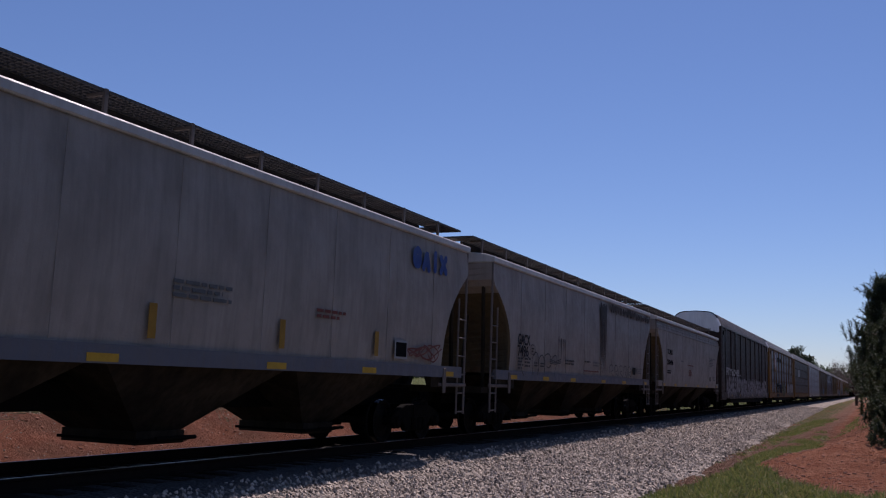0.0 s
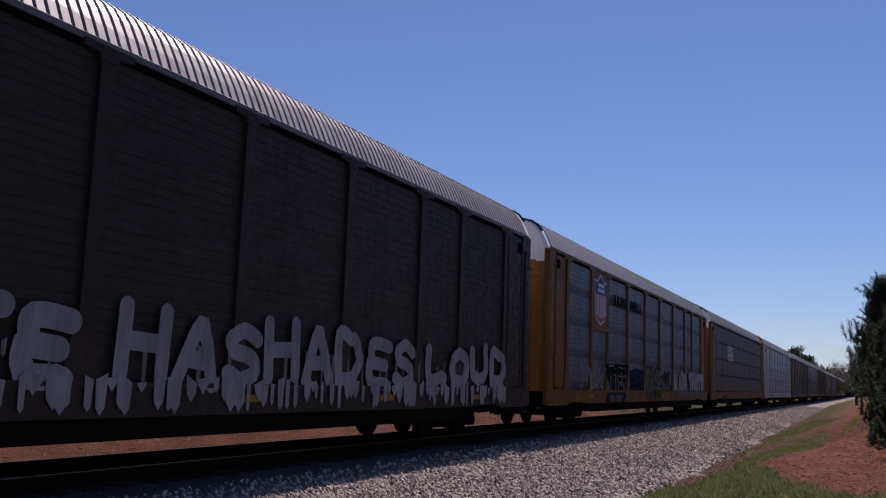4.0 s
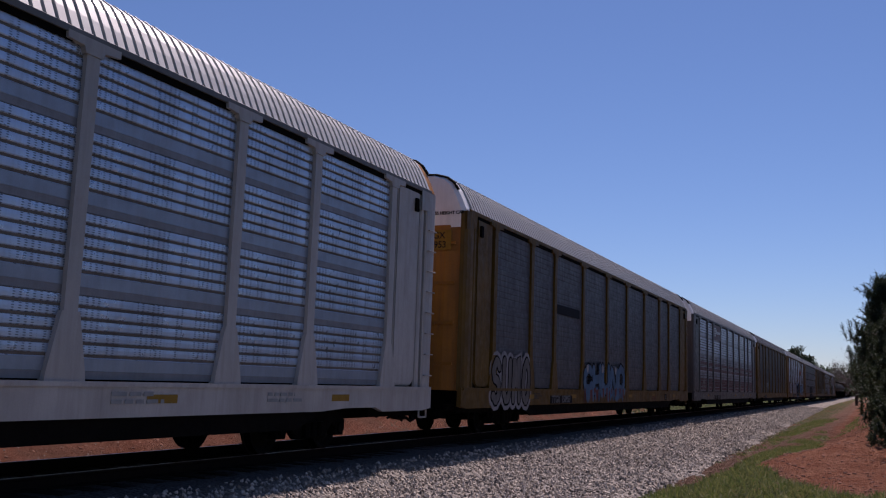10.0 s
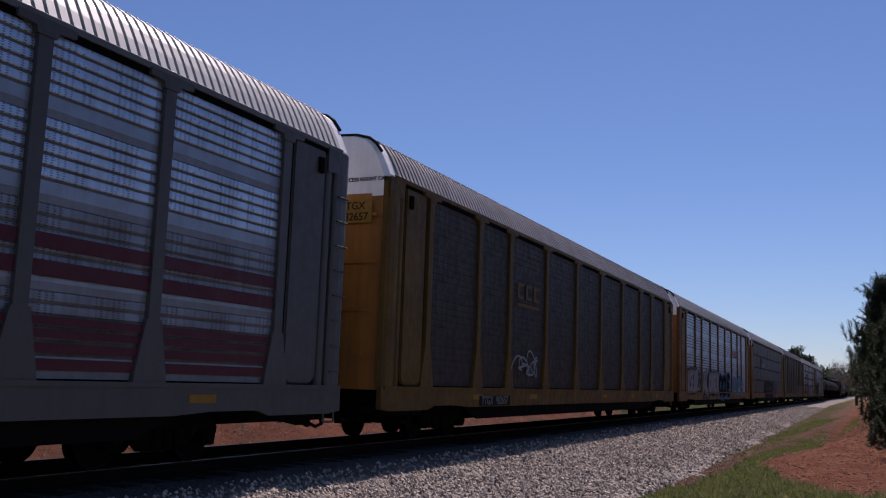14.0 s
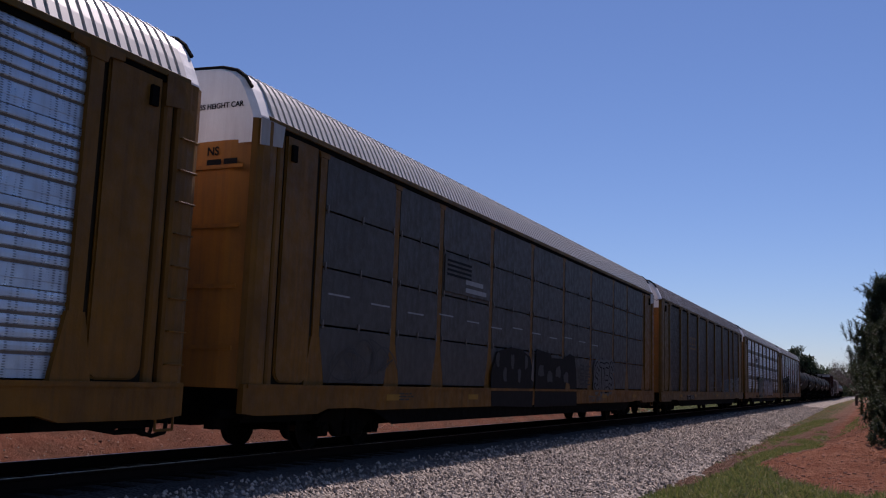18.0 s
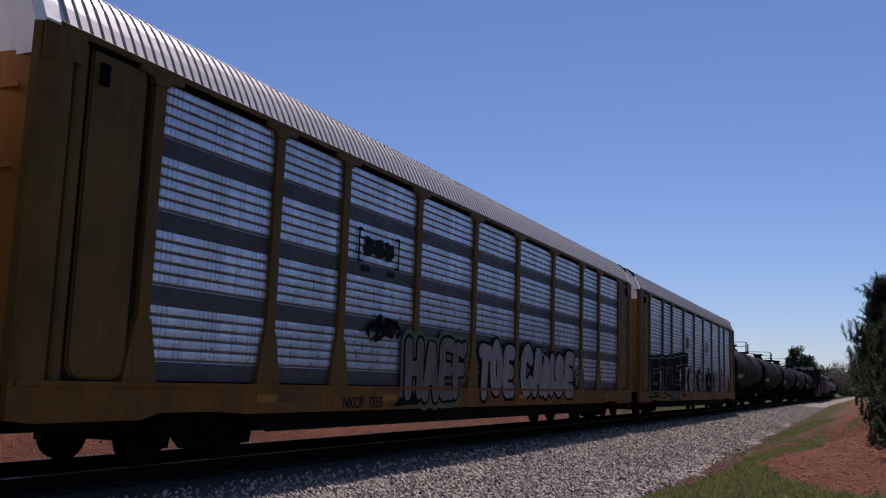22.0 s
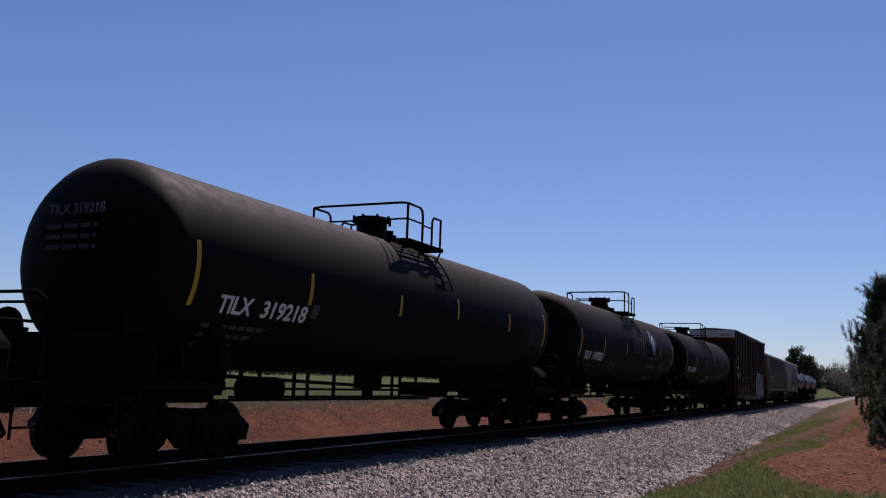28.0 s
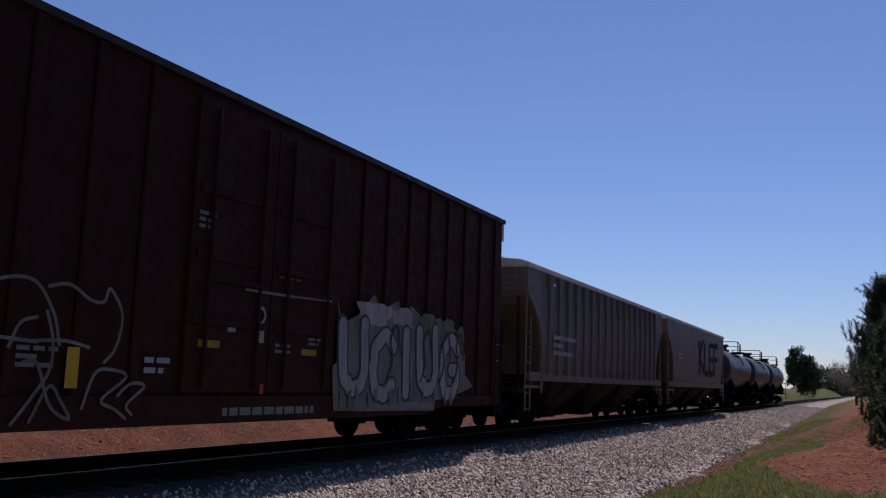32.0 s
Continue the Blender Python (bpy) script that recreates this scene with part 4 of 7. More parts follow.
        for e in (-1, 1):
            for name, make, mat, say in (("end_backing", backing, RECESS_DARK, ""), ("end_panel", leaf, post, ""), ("end_rib", rib, post, ""), ("corner_post", corner, post, "rounded corner post"), ("end_ledge", sill_block, post, "")):
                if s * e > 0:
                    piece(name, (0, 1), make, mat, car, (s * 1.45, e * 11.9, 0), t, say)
                else:
                    def mirrored(bm, f=make):
                        f(bm)
                        bmesh.ops.scale(bm, vec=(1, -1, 1), verts=bm.verts)
                    piece(name, (0, 2), mirrored, mat, car, (s * 1.45, e * 11.9, 0), t, say)
        for e in (-1, 1):
            def vent(bm):
                box(bm, 0.0, 0.055, -0.06, 0.06, -0.13, 0.13)
                eased(bm, 0.015)
            piece("side_vent", (0,), vent, IRON, car, (s * 1.49, e * 12.75, 4.72), t, "small dark vent box")

            def gusset(bm):
                prism(bm, [(-0.35, -0.3), (0.2, -0.22), (0.25, 0.12), (-0.35, 0.12)], "x", 0.0, 0.02)
            piece("corner_plate", (0,), gusset, spec.get("corner", post), car, (s * 1.512, e * 13.3, 4.95), t, "corner plate under the eave")
    piece("roof", (0,), roof_sheet, roof, car)
    for e in (-1, 1):
        t = 0 if e > 0 else 180
        piece("roof_end_cap", (0,), end_cap, spec["cap"], car, (0, e * 13.33, 0), t)

        def gasket(bm):
            line = ROOF_LINE[2:] + [(-x, z) for x, z in ROOF_LINE[-2:1:-1]]
            for (xa, za), (xb, zb) in zip(line, line[1:]):
                rod(bm, (xa, 0.3, za - 0.005), (xb, 0.3, zb - 0.005), 0.03, 6)
        piece("roof_gasket", (0,), gasket, RUBBER, car, (0, e * 13.33, 0), t)
        piece("end_door", (0,), end_door, spec["door"], car, (0, e * 13.72, 0), t)
        piece("end_door", (1,), end_door_other, spec["door"], car, (0, e * 13.72, 0), t)
        for z in (1.6, 2.5, 3.4, 4.3):
            piece("door_bar", (0,), door_bar, spec["door"], car, (0, e * 13.72, z), t)

        def rungs(bm):
            for z in np.arange(1.35, 4.7, 0.42):
                bent(bm, [(1.5, -0.16, z), (1.565, -0.16, z), (1.565, 0.16, z), (1.5, 0.16, z)], 0.012)
            bent(bm, [(1.46, -0.16, 0.8), (1.46, -0.16, 0.52), (1.46, 0.16, 0.52), (1.46, 0.16, 0.8)], 0.018)

        def end_gear(bm):
            box(bm, -1.36, 1.36, -0.42, -0.3, 0.6, 1.0)
            box(bm, -0.22, 0.22, -0.5, 0.3, 0.62, 0.9)
            box(bm, -0.5, 0.5, -2.2, -0.2, 0.48, 0.8)
            box(bm, 1.24, 1.3, -2.2, -0.3, 0.55, 0.72)
            box(bm, -1.3, -1.24, -2.2, -0.3, 0.55, 0.72)
            for sx in (-1, 1):
                box(bm, sx * 1.2 - 0.05, sx * 1.2 + 0.05, -0.7, 0.1, 0.62, 0.74)
                box(bm, sx * 0.9 - 0.09, sx * 0.9 + 0.09, -0.4, -0.1, 0.45, 0.62)
            bent(bm, [(1.3, 0.08, 0.8), (1.3, 0.14, 0.66), (0.9, 0.2, 0.6), (0.3, 0.3, 0.66)], 0.022)
            bent(bm, [(1.25, -1.5, 0.6), (1.25, -0.9, 0.5), (1.22, -0.5, 0.5), (1.1, -0.1, 0.42), (1.0, 0.25, 0.45), (0.8, 0.5, 0.58)], 0.03)
            bent(bm, [(0.9, -0.3, 0.5), (0.85, 0.0, 0.42), (0.7, 0.3, 0.4), (0.5, 0.55, 0.52)], 0.026)
        piece("end_sill_gear", (0,), end_gear, IRON, car, (0, e * 13.72, 0), t, "black end sill with hanging hoses and levers")
        piece("ladder_rungs", (0,), rungs, post, car, (0, e * 13.43, 0), t, "grab irons and step on the corner post")
    spec["marks"](car)
    lengthen(car, LONG)
    for e in (-1, 1):
        truck(car, e * 10.06, 0.38)
    couplers(car, RACK / 2)
    return car


def sill_marks(car, text, y, mat=MARK_WHITE, back=None, h=0.19):
    """The reporting mark on the side sill, with its stencils."""
    x = 1.475 + 0.05
    if back:
        plate("mark_plate", y - 0.15, y + len(text) * h * 0.76 + 0.25, 0.715, 0.94, x, MARK_PATCH, car, "dark plate behind the lettering")
        x += 0.008
    for word in text.split():
        ob = sign("lettering", word, h, MARK_WORN if mat in (MARK_WHITE, MARK_GREY) else mat, car, y, 0.745, x, 0.006, 0.0, 1, "", 0.18)
        y += max(v.co.y for v in ob.data.vertices) + h * 0.85
    for k in (-9.4, -5.6, 1.6, 5.6, 9.9):
        plate("yellow_sticker", k, k + 0.55, 0.86, 0.97, 1.525, STICKER, car, "dull yellow reflective sticker", 0.003)
    bars(-8.9, 0.97, (0.5, 0.6, 0.4), 1.527, MARK_FAINT, car, 0.03)


def end_marks(car, text):
    """Lettering on the white nose and the door of the front end."""
    bm = bmesh.new()
    box(bm, 0.42, 1.2, -13.763, -13.752, 4.17, 4.62)
    part("mark_plate", bm, STICKER, car, "yellow patch behind the lettering")
    for body, z, h, mat in (("EXCESS HEIGHT CAR", 4.99, 0.075, MARK_DARK), (text.split()[0], 4.43, 0.15, MARK_DARK), (text.split()[1], 4.22, 0.15, MARK_DARK)):
        ob = sign("lettering", body, h, mat, car, 0, z, 0, 0.002)
        ob.matrix_basis = pose(0.5, -13.765 if z < 4.6 else -13.70, z, 0, 0, -90)


FACE = 1.526


def marks_1(car):
    sill_marks(car, "TTGX 971688", -7.0, MARK_GREY, MARK_BLACK, 0.17)
    for text, z in (("EXCESS", 4.84), ("HEIGHT CAR", 4.70)):
        sign("lettering", text, 0.085, MARK_DARK, car, 0, z, 0, 0.002).matrix_basis = pose(0.55, -13.70, z, 0, 0, -90)
    tag("antboy", -11.68, 2.17, 0.44, 4.85, SPRAY_WHITE, None, car, FACE, fat=0.052, square=True, sway=1)
    tag("ee", -6.8, 2.17, 0.44, 0.98, SPRAY_WHITE, None, car, FACE, fat=0.045, square=True, sway=1)
    for k in range(4):
        plate("graffiti_dot", -5.65 + k * 0.28, -5.51 + k * 0.28, 2.19, 2.28, FACE, SPRAY_WHITE, car, "", 0.004)
    tag("ASHES", -11.66, 1.02, 1.08, 4.62, SPRAY_LILAC, None, car, FACE, fat=0.085, lean=-0.15, sway=7)
    tag("ROYOTE", -6.83, 1.04, 1.0, 5.3, SPRAY_LILAC, None, car, FACE, fat=0.11, sway=7, close=1.0)
    tag("HASHADES", -0.95, 1.08, 0.98, 7.95, SPRAY_LILAC, None, car, FACE, fat=0.085, sway=7)
    tag("LOUD", 7.5, 1.1, 0.95, 4.5, SPRAY_LILAC, None, car, FACE, fat=0.1, sway=7)
    for k, (a, b) in enumerate(((-11.6, -7.3), (-5.0, 12.0))):
        drips(a, b, 1.1, 0.72, FACE + 0.02, SPRAY_LILAC, car, 5 + k, 0.2, 0.085)
    for k, (a, b) in enumerate(((-11.4, -7.1), (-6.7, -1.7), (-0.8, 12.0))):
        drips(a, b, 1.5, 1.05, FACE + 0.003, SPRAY_FADED, car, 15 + k, 0.3, 0.03)


def marks_2(car):
    sill_marks(car, "TTGX 255207", -7.0, MARK_WHITE, MARK_BLACK, 0.2)
    # shield on its yellow field
    plate("emblem_field", -9.05, -7.25, 3.06, 5.02, 1.488, YELLOW, car, "yellow emblem field", 0.03)
    def shield(k):
        return [(-8.2 + k * a, 4.12 + k * b) for a, b in ((-0.78, 0.62), (-0.45, 0.6), (0, 0.86), (0.45, 0.6), (0.78, 0.62), (0.68, 0.2), (0.72, -0.45), (0.45, -0.74), (0, -0.9), (-0.45, -0.74), (-0.72, -0.45), (-0.68, 0.2))]
    for k, x, m in ((0.98, 1.528, MARK_WHITE), (0.91, 1.533, MARK_RED)):
        bm = bmesh.new()
        prism(bm, shield(k), "x", x - 0.004, x)
        part("emblem", bm, m, car, "shield emblem with a blue band and stripes")
    for i in range(6):
        y = -8.74 + i * 0.2
        plate("emblem_stripe", y, y + 0.1, 3.44 + abs(i - 2.5) * 0.06, 4.25, 1.534, MARK_WHITE, car, "", 0.004)
    bm = bmesh.new()
    prism(bm, [(-8.89, 4.66), (-8.6, 4.64), (-8.2, 4.88), (-7.8, 4.64), (-7.51, 4.66), (-7.58, 4.26), (-8.82, 4.26)], "x", 1.536, 1.541)
    part("emblem_band", bm, MARK_BLUE, car, "blue band of the emblem")
    for z, w in ((4.52, 0.36), (4.34, 0.42)):
        plate("emblem_bar", -8.2 - w, -8.2 + w, z, z + 0.11, 1.541, MARK_WHITE, car, "", 0.004)
    sign("lettering", "BUILDING", 0.36, MARK_BLACK, car, -6.5, 4.1, FACE, 0.022, 1.95)
    sign("lettering", "AMERICA", 0.36, MARK_BLACK, car, -4.05, 4.1, FACE, 0.022, 1.75)
    for k in range(3):
        scribble(-10.4 + k * 0.7, 1.1, 1.4, 0.8, FACE + 0.002, MARK_GREY, car, 6 + k)
    sprayed("graffiti", [(-7.55, 1.98), (-6.6, 2.03), (-4.28, 2.05), (-4.34, 1.75), (-4.45, 1.5), (-4.6, 1.06), (-6.86, 1.06), (-7.0, 1.36), (-7.25, 1.45), (-7.4, 1.75)], FACE, MARK_BLACK, car, "black sprayed panel with pale line work")
    sprayed("graffiti", [(-7.2, 1.04), (-4.62, 1.04), (-4.7, 0.73), (-7.5, 0.71)], FACE, MARK_NAVY, car)
    for k, (y, w) in enumerate(((-7.1, 0.8), (-6.25, 0.8), (-5.4, 0.75))):
        sprayed("graffiti", [(y, 1.88), (y + w, 1.92), (y + w - 0.05, 1.66), (y + 0.1, 1.64)], FACE + 0.004, MARK_GREEN_DARK, car, "dark green sprayed bar")
    tag("TTER", -7.0, 1.1, 0.78, 2.35, MARK_BLACK, MARK_GREY, car, FACE + 0.004, fat=0.055, square=True, sway=3)
    sprayed("graffiti", [(-4.1, 1.84), (-2.9, 1.96), (-1.66, 1.9), (-1.57, 1.05), (-4.02, 1.04)], FACE - 0.03, MARK_NAVY, car)
    scribble(-3.9, 1.2, 2.0, 0.5, FACE - 0.022, MARK_BLACK, car, 9, r=0.04)
    tag("ROSE", -1.25, 0.98, 1.02, 2.95, MARK_GREEN_PALE, MARK_BLACK, car, FACE, fat=0.10, sway=6, close=1.02)
    drips(-1.2, 1.7, 1.06, 0.72, FACE + 0.021, MARK_GREEN_PALE, car, 41, 0.16, 0.07)
    drips(-1.1, 1.7, 1.06, 0.74, FACE + 0.025, MARK_BLACK, car, 42, 0.34, 0.04)
    for k in range(3):
        scribble(2.2, 1.25 + 0.1 * k, 1.1, 0.6, FACE, MARK_BLACK, car, 13 + k, r=0.03)
    tag("BLAZED", 4.3, 1.02, 0.95, 3.3, SPRAY_WHITE, MARK_DIM, car, FACE, fat=0.09, sway=6, close=1.02)
    blob(7.75, 1.75, 0.9, 0.5, FACE - 0.004, MARK_BLACK, car, 77)
    tag("THOTS", 8.0, 0.98, 1.05, 4.4, SPRAY_WHITE, MARK_DIM, car, FACE, fat=0.15, sway=6, close=1.06)
    drips(4.3, 12.2, 1.1, 0.74, FACE + 0.02, SPRAY_FADED, car, 43, 0.17, 0.09)


def marks_3(car):
    sill_marks(car, "TTGX 604638", -9.1, MARK_WHITE, MARK_BLACK)
    plate("emblem_panel", -7.0, -4.45, 3.10, 3.98, 1.49, WHITE, car, "white emblem panel", 0.02)
    for i in range(5):
        plate("emblem_stripe", -6.9 + i * 0.1, -5.75, 3.84 - i * 0.08, 3.88 - i * 0.08, 1.513, MARK_DARK, car, "", 0.004)
    bm = bmesh.new()
    for a in (-5.65, -5.1):
        prism(bm, [(a, 3.5), (a + 0.16, 3.5), (a + 0.5, 3.88), (a + 0.34, 3.88)], "x", 1.513, 1.517)
    part("emblem", bm, MARK_DARK, car, "slanted dark emblem strokes")
    plate("emblem_bar", -6.9, -4.6, 3.22, 3.33, 1.513, MARK_GREY, car, "", 0.004)
    for k in range(8):
        plate("torn_strip", -11.0 + k * 2.2, -10.2 + k * 2.2, 2.62, 2.65, 1.478, MARK_GREY, car, "bright torn edge", 0.004)
    clips(car)


def clips(car):
    """Small bright clips that hold the panels."""
    def clip(bm):
        box(bm, 0, 0.02, -0.022, 0.022, -0.07, 0.07)
    for z in (2.1, 3.06, 4.02):
        for a, b in zip(POSTS, POSTS[1:]):
            for y in (a + 0.16, (a + b) / 2, b - 0.16):
                piece("panel_clip", (0,), clip, SPRAY_FADED, car, (1.478, y, z + 0.02))


def marks_4(car):
    sill_marks(car, "NKCR 7059", -7.4, MARK_DARK)
    for k in range(7):
        bars(-10.5 + k * 3.1, 0.95, (0.7, 0.9), 1.53, MARK_GREY, car, 0.05)
    plate("yellow_placard", -12.6, -11.9, 0.82, 1.05, 1.526, MARK_YELLOW, car, "yellow warning placard")
    blob(-8.6, 0.92, 0.5, 0.34, 1.526, MARK_DIM, car, 3, "rust_stain")


def marks_5(car):
    sill_marks(car, "TTGX 158953", -7.4, MARK_WHITE, MARK_BLACK, 0.2)
    for k in range(3):
        plate("stencil_bar", 5.62 + 0.21 * k, 5.76 + 0.21 * k, 0.75, 0.92, 1.527, MARK_RUST, car, "rusty stencil mark", 0.003)
    plate("stencil_box", 8.04, 8.46, 0.75, 0.98, 1.526, MARK_BLACK, car, "small black stencil square", 0.003)
    bars(8.1, 0.9, (0.3, 0.24, 0.3), 1.53, MARK_WORN, car, 0.03)
    end_marks(car, "TTGX 158953")
    plate("emblem", -7.0, -4.7, 3.28, 3.55, 1.488, MARK_DARK, car, "dark worn emblem bar", 0.004)
    tag("SUMO", -11.95, 0.72, 1.15, 2.75, SPRAY_FADED, MARK_BLACK, car, FACE, fat=0.06, sway=3, halo=SPRAY_LILAC, close=0.9)
    tag("CHUNO", -4.3, 0.95, 0.98, 5.3, SPRAY_BLUE, MARK_DARK, car, FACE, fat=0.11, sway=6, close=1.0)
    drips(-4.2, 1.0, 1.08, 0.7, FACE + 0.02, SPRAY_BLUE, car, 90, 0.2, 0.1)
    drips(-4.2, 1.0, 1.06, 0.68, FACE + 0.025, MARK_RUST, car, 91, 0.5, 0.1)
    for y in (-3.9, -2.1, -0.4):
        blob(y, 1.8, 0.22, 0.24, FACE + 0.012, SPRAY_WHITE, car, int(50 + y))
    for k in range(2):
        scribble(-8.9, 1.1, 0.45, 0.7, FACE, MARK_DIM, car, 12 + k)


def marks_6(car):
    sill_marks(car, "TTGX 705557", -6.9, MARK_WHITE, MARK_BLACK, 0.22)
    for a, b in zip(POSTS, POSTS[1:]):
        y0, y1 = a + 0.1, b - 0.1
        for z, h in ((1.23, 0.13), (1.42, 0.11), (1.58, 0.1), (1.72, 0.1), (2.25, 0.18), (2.56, 0.17)):
            plate("maroon_stripe", y0, y1, z, z + h, 1.486, MAROON, car, "", 0.004)
    plate("emblem_panel", -7.0, -4.4, 4.10, 4.97, 1.488, MAROON, car, "maroon emblem panel", 0.02)
    for k in range(8):
        plate("emblem_bar", -6.15 + k * 0.2, -6.02 + k * 0.2, 4.46, 4.62 if k else 4.72, 1.51, MARK_WHITE, car, "", 0.004)
    plate("emblem_bar", -5.75, -4.85, 4.25, 4.31, 1.51, MARK_DIM, car, "", 0.004)
    for i in range(4):
        blob(-6.55, 4.76 - i * 0.14, 0.46 - i * 0.05, 0.09, 1.51, MARK_WHITE, car, 60 + i, "emblem")
    scribble(-10.9, 1.2, 0.6, 0.7, FACE, SPRAY_WHITE, car, 3)


def marks_7(car):
    sill_marks(car, "TTGX 982657", -8.9, MARK_WHITE, MARK_BLACK)
    end_marks(car, "TTGX 982657")
    three_letters(car, -6.6)
    scribble(-6.8, 1.4, 1.8, 0.7, FACE, MARK_GREY, car, 11)
    scribble(-6.5, 1.4, 1.4, 0.5, FACE, MARK_GREY, car, 14)


def three_letters(car, y):
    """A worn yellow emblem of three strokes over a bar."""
    for k in range(3):
        bm = bmesh.new()
        a = y + k * 0.62
        for b in ((a, a + 0.44, 3.42, 3.5), (a, a + 0.44, 3.74, 3.82), (a, a + 0.13, 3.5, 3.74)):
            box(bm, 1.486, 1.492, *b)
        part("emblem", bm, MARK_OCHRE, car, "worn ochre emblem stroke")
    plate("emblem_bar", y, y + 1.7, 3.22, 3.3, 1.486, MARK_OCHRE, car)


def marks_8(car):
    sill_marks(car, "TTGX 952901", -6.9, MARK_GREY, MARK_BLACK)
    for k in range(4):
        bm = bmesh.new()
        a = 4.75 + k * 0.55
        prism(bm, [(a, 3.48), (a + 0.4, 3.48), (a + 0.5, 3.8), (a + 0.1, 3.8)], "x", 1.488, 1.494)
        part("emblem", bm, MARK_RED, car, "slanted red emblem stroke")
    plate("emblem_bar", 4.6, 7.0, 3.36, 3.42, 1.488, MARK_DARK, car)
    tag("USEMP", -11.62, 1.0, 1.2, 3.0, SPRAY_LILAC, MARK_BLACK, car, FACE, fat=0.1, sway=3, halo=BROWN_YELLOW, close=1.0)
    for k in range(4):
        scribble(-8.5, 1.15 + 0.22 * k, 1.1, 0.6, FACE, MARK_DARK, car, 15 + k, r=0.03)
    tag("ALONER", -7.1, 0.98, 1.3, 5.6, SPRAY_LILAC, MARK_BLACK, car, FACE, fat=0.15, sway=4, close=1.04)
    drips(-7.0, -1.6, 1.0, 0.8, FACE - 0.003, MARK_BLACK, car, 121, 0.3, 0.12)
    tag("OKOHE", -1.35, 0.8, 1.4, 4.4, MARK_BLACK, MARK_NAVY, car, FACE, fat=0.1, sway=4, halo=SPRAY_BLUE, close=1.05)
    for k, y in enumerate((-0.95, 1.25)):
        scribble(y, 1.25, 0.4, 0.55, FACE + 0.012, SPRAY_BLUE, car, 23 + k, r=0.018)
    tag("ANKERS", 3.9, 0.92, 1.1, 5.6, SPRAY_SKY, SPRAY_BLUE, car, FACE, fat=0.035, sway=8, close=1.05)
    tag("ANKERS", 4.05, 1.0, 1.2, 5.9, SPRAY_BLUE, None, car, FACE + 0.012, fat=0.0, sway=8, close=1.05)


def marks_9(car):
    sill_marks(car, "TTGX 604411", 4.0, MARK_DIM)
    plate("emblem_panel", -7.0, -4.45, 3.15, 3.94, 1.49, FLAT_GREY, car, "faded emblem panel", 0.02)
    for i in range(4):
        plate("emblem_stripe", -6.9, -5.6, 3.8 - i * 0.1, 3.85 - i * 0.1, 1.513, MARK_DARK, car, "", 0.004)
    for z, w in ((3.4, 1.0), (3.22, 1.2)):
        plate("emblem_bar", -5.9, -5.9 + w, z, z + 0.1, 1.513, MARK_GREY, car, "", 0.004)
    sprayed("graffiti", [(-4.25, 0.7), (-4.3, 1.5), (-3.9, 2.0), (-3.0, 2.14), (-2.2, 2.1), (-1.6, 1.95), (-1.3, 1.5), (-1.35, 0.64)], FACE, MARK_PATCH, car, "black sprayed patch")
    sprayed("graffiti", [(-1.2, 0.64), (-1.1, 2.18), (0.1, 2.1), (0.2, 1.98), (1.2, 2.0), (1.9, 2.16), (2.4, 2.1), (2.6, 1.6), (2.68, 0.64)], FACE, MARK_PATCH, car, "black sprayed patch")
    sprayed("graffiti", [(-1.5, 1.35), (-1.28, 1.3), (-1.3, 1.95), (-1.42, 1.8)], FACE + 0.004, SPRAY_FADED, car, "pale sprayed sliver")
    for k in range(5):
        blob(-3.9 + k * 0.5, 1.8 - 0.35 * (k % 2), 0.22, 0.34, FACE + 0.006, MARK_FAINT, car, 150 + k)
    for k in range(4):
        blob(-0.7 + k * 0.75, 1.6 - 0.15 * (k % 2), 0.45, 0.3, FACE + 0.006, MARK_FAINT, car, 155 + k)
    blob(1.7, 1.2, 0.4, 0.2, FACE + 0.006, MARK_OCHRE, car, 159)
    for k in range(2):
        tag("BE", 2.95, 1.25 + 0.32 * k, 0.3, 1.2, MARK_FAINT, None, car, FACE, fat=0.012)
    tag("STES", 4.6, 1.08, 0.92, 2.4, MARK_DIM, MARK_BLACK, car, FACE, fat=0.03, halo=MARK_DIM, close=1.0)
    for k in range(2):
        scribble(-11.3, 1.1, 2.0, 0.9, FACE, MARK_FAINT, car, 9 + k, r=0.014)
    ob = sign("lettering", "EXCESS HEIGHT CAR", 0.085, MARK_DARK, car, 0, 5.26, 0, 0.002)
    ob.matrix_basis = pose(0.1, -13.70, 5.26, 0, 0, -90)
    ob = sign("lettering", "NS", 0.13, MARK_DARK, car, 0, 4.42, 0, 0.004)
    ob.matrix_basis = pose(0.62, -13.735, 4.52, 0, 0, -90)
    ob = bars(0, 0, (0.6,), 0, MARK_DARK, car, 0.12)
    ob.matrix_basis = pose(0.62, -13.735, 4.33, 0, 0, -90)
    for k in range(12):
        plate("torn_strip", -11.5 + k * 1.45, -10.8 + k * 1.45, 2.62 - 0.04 * (k % 3), 2.65 - 0.04 * (k % 3), 1.478, MARK_GREY, car, "bright torn edge", 0.004)
    clips(car)


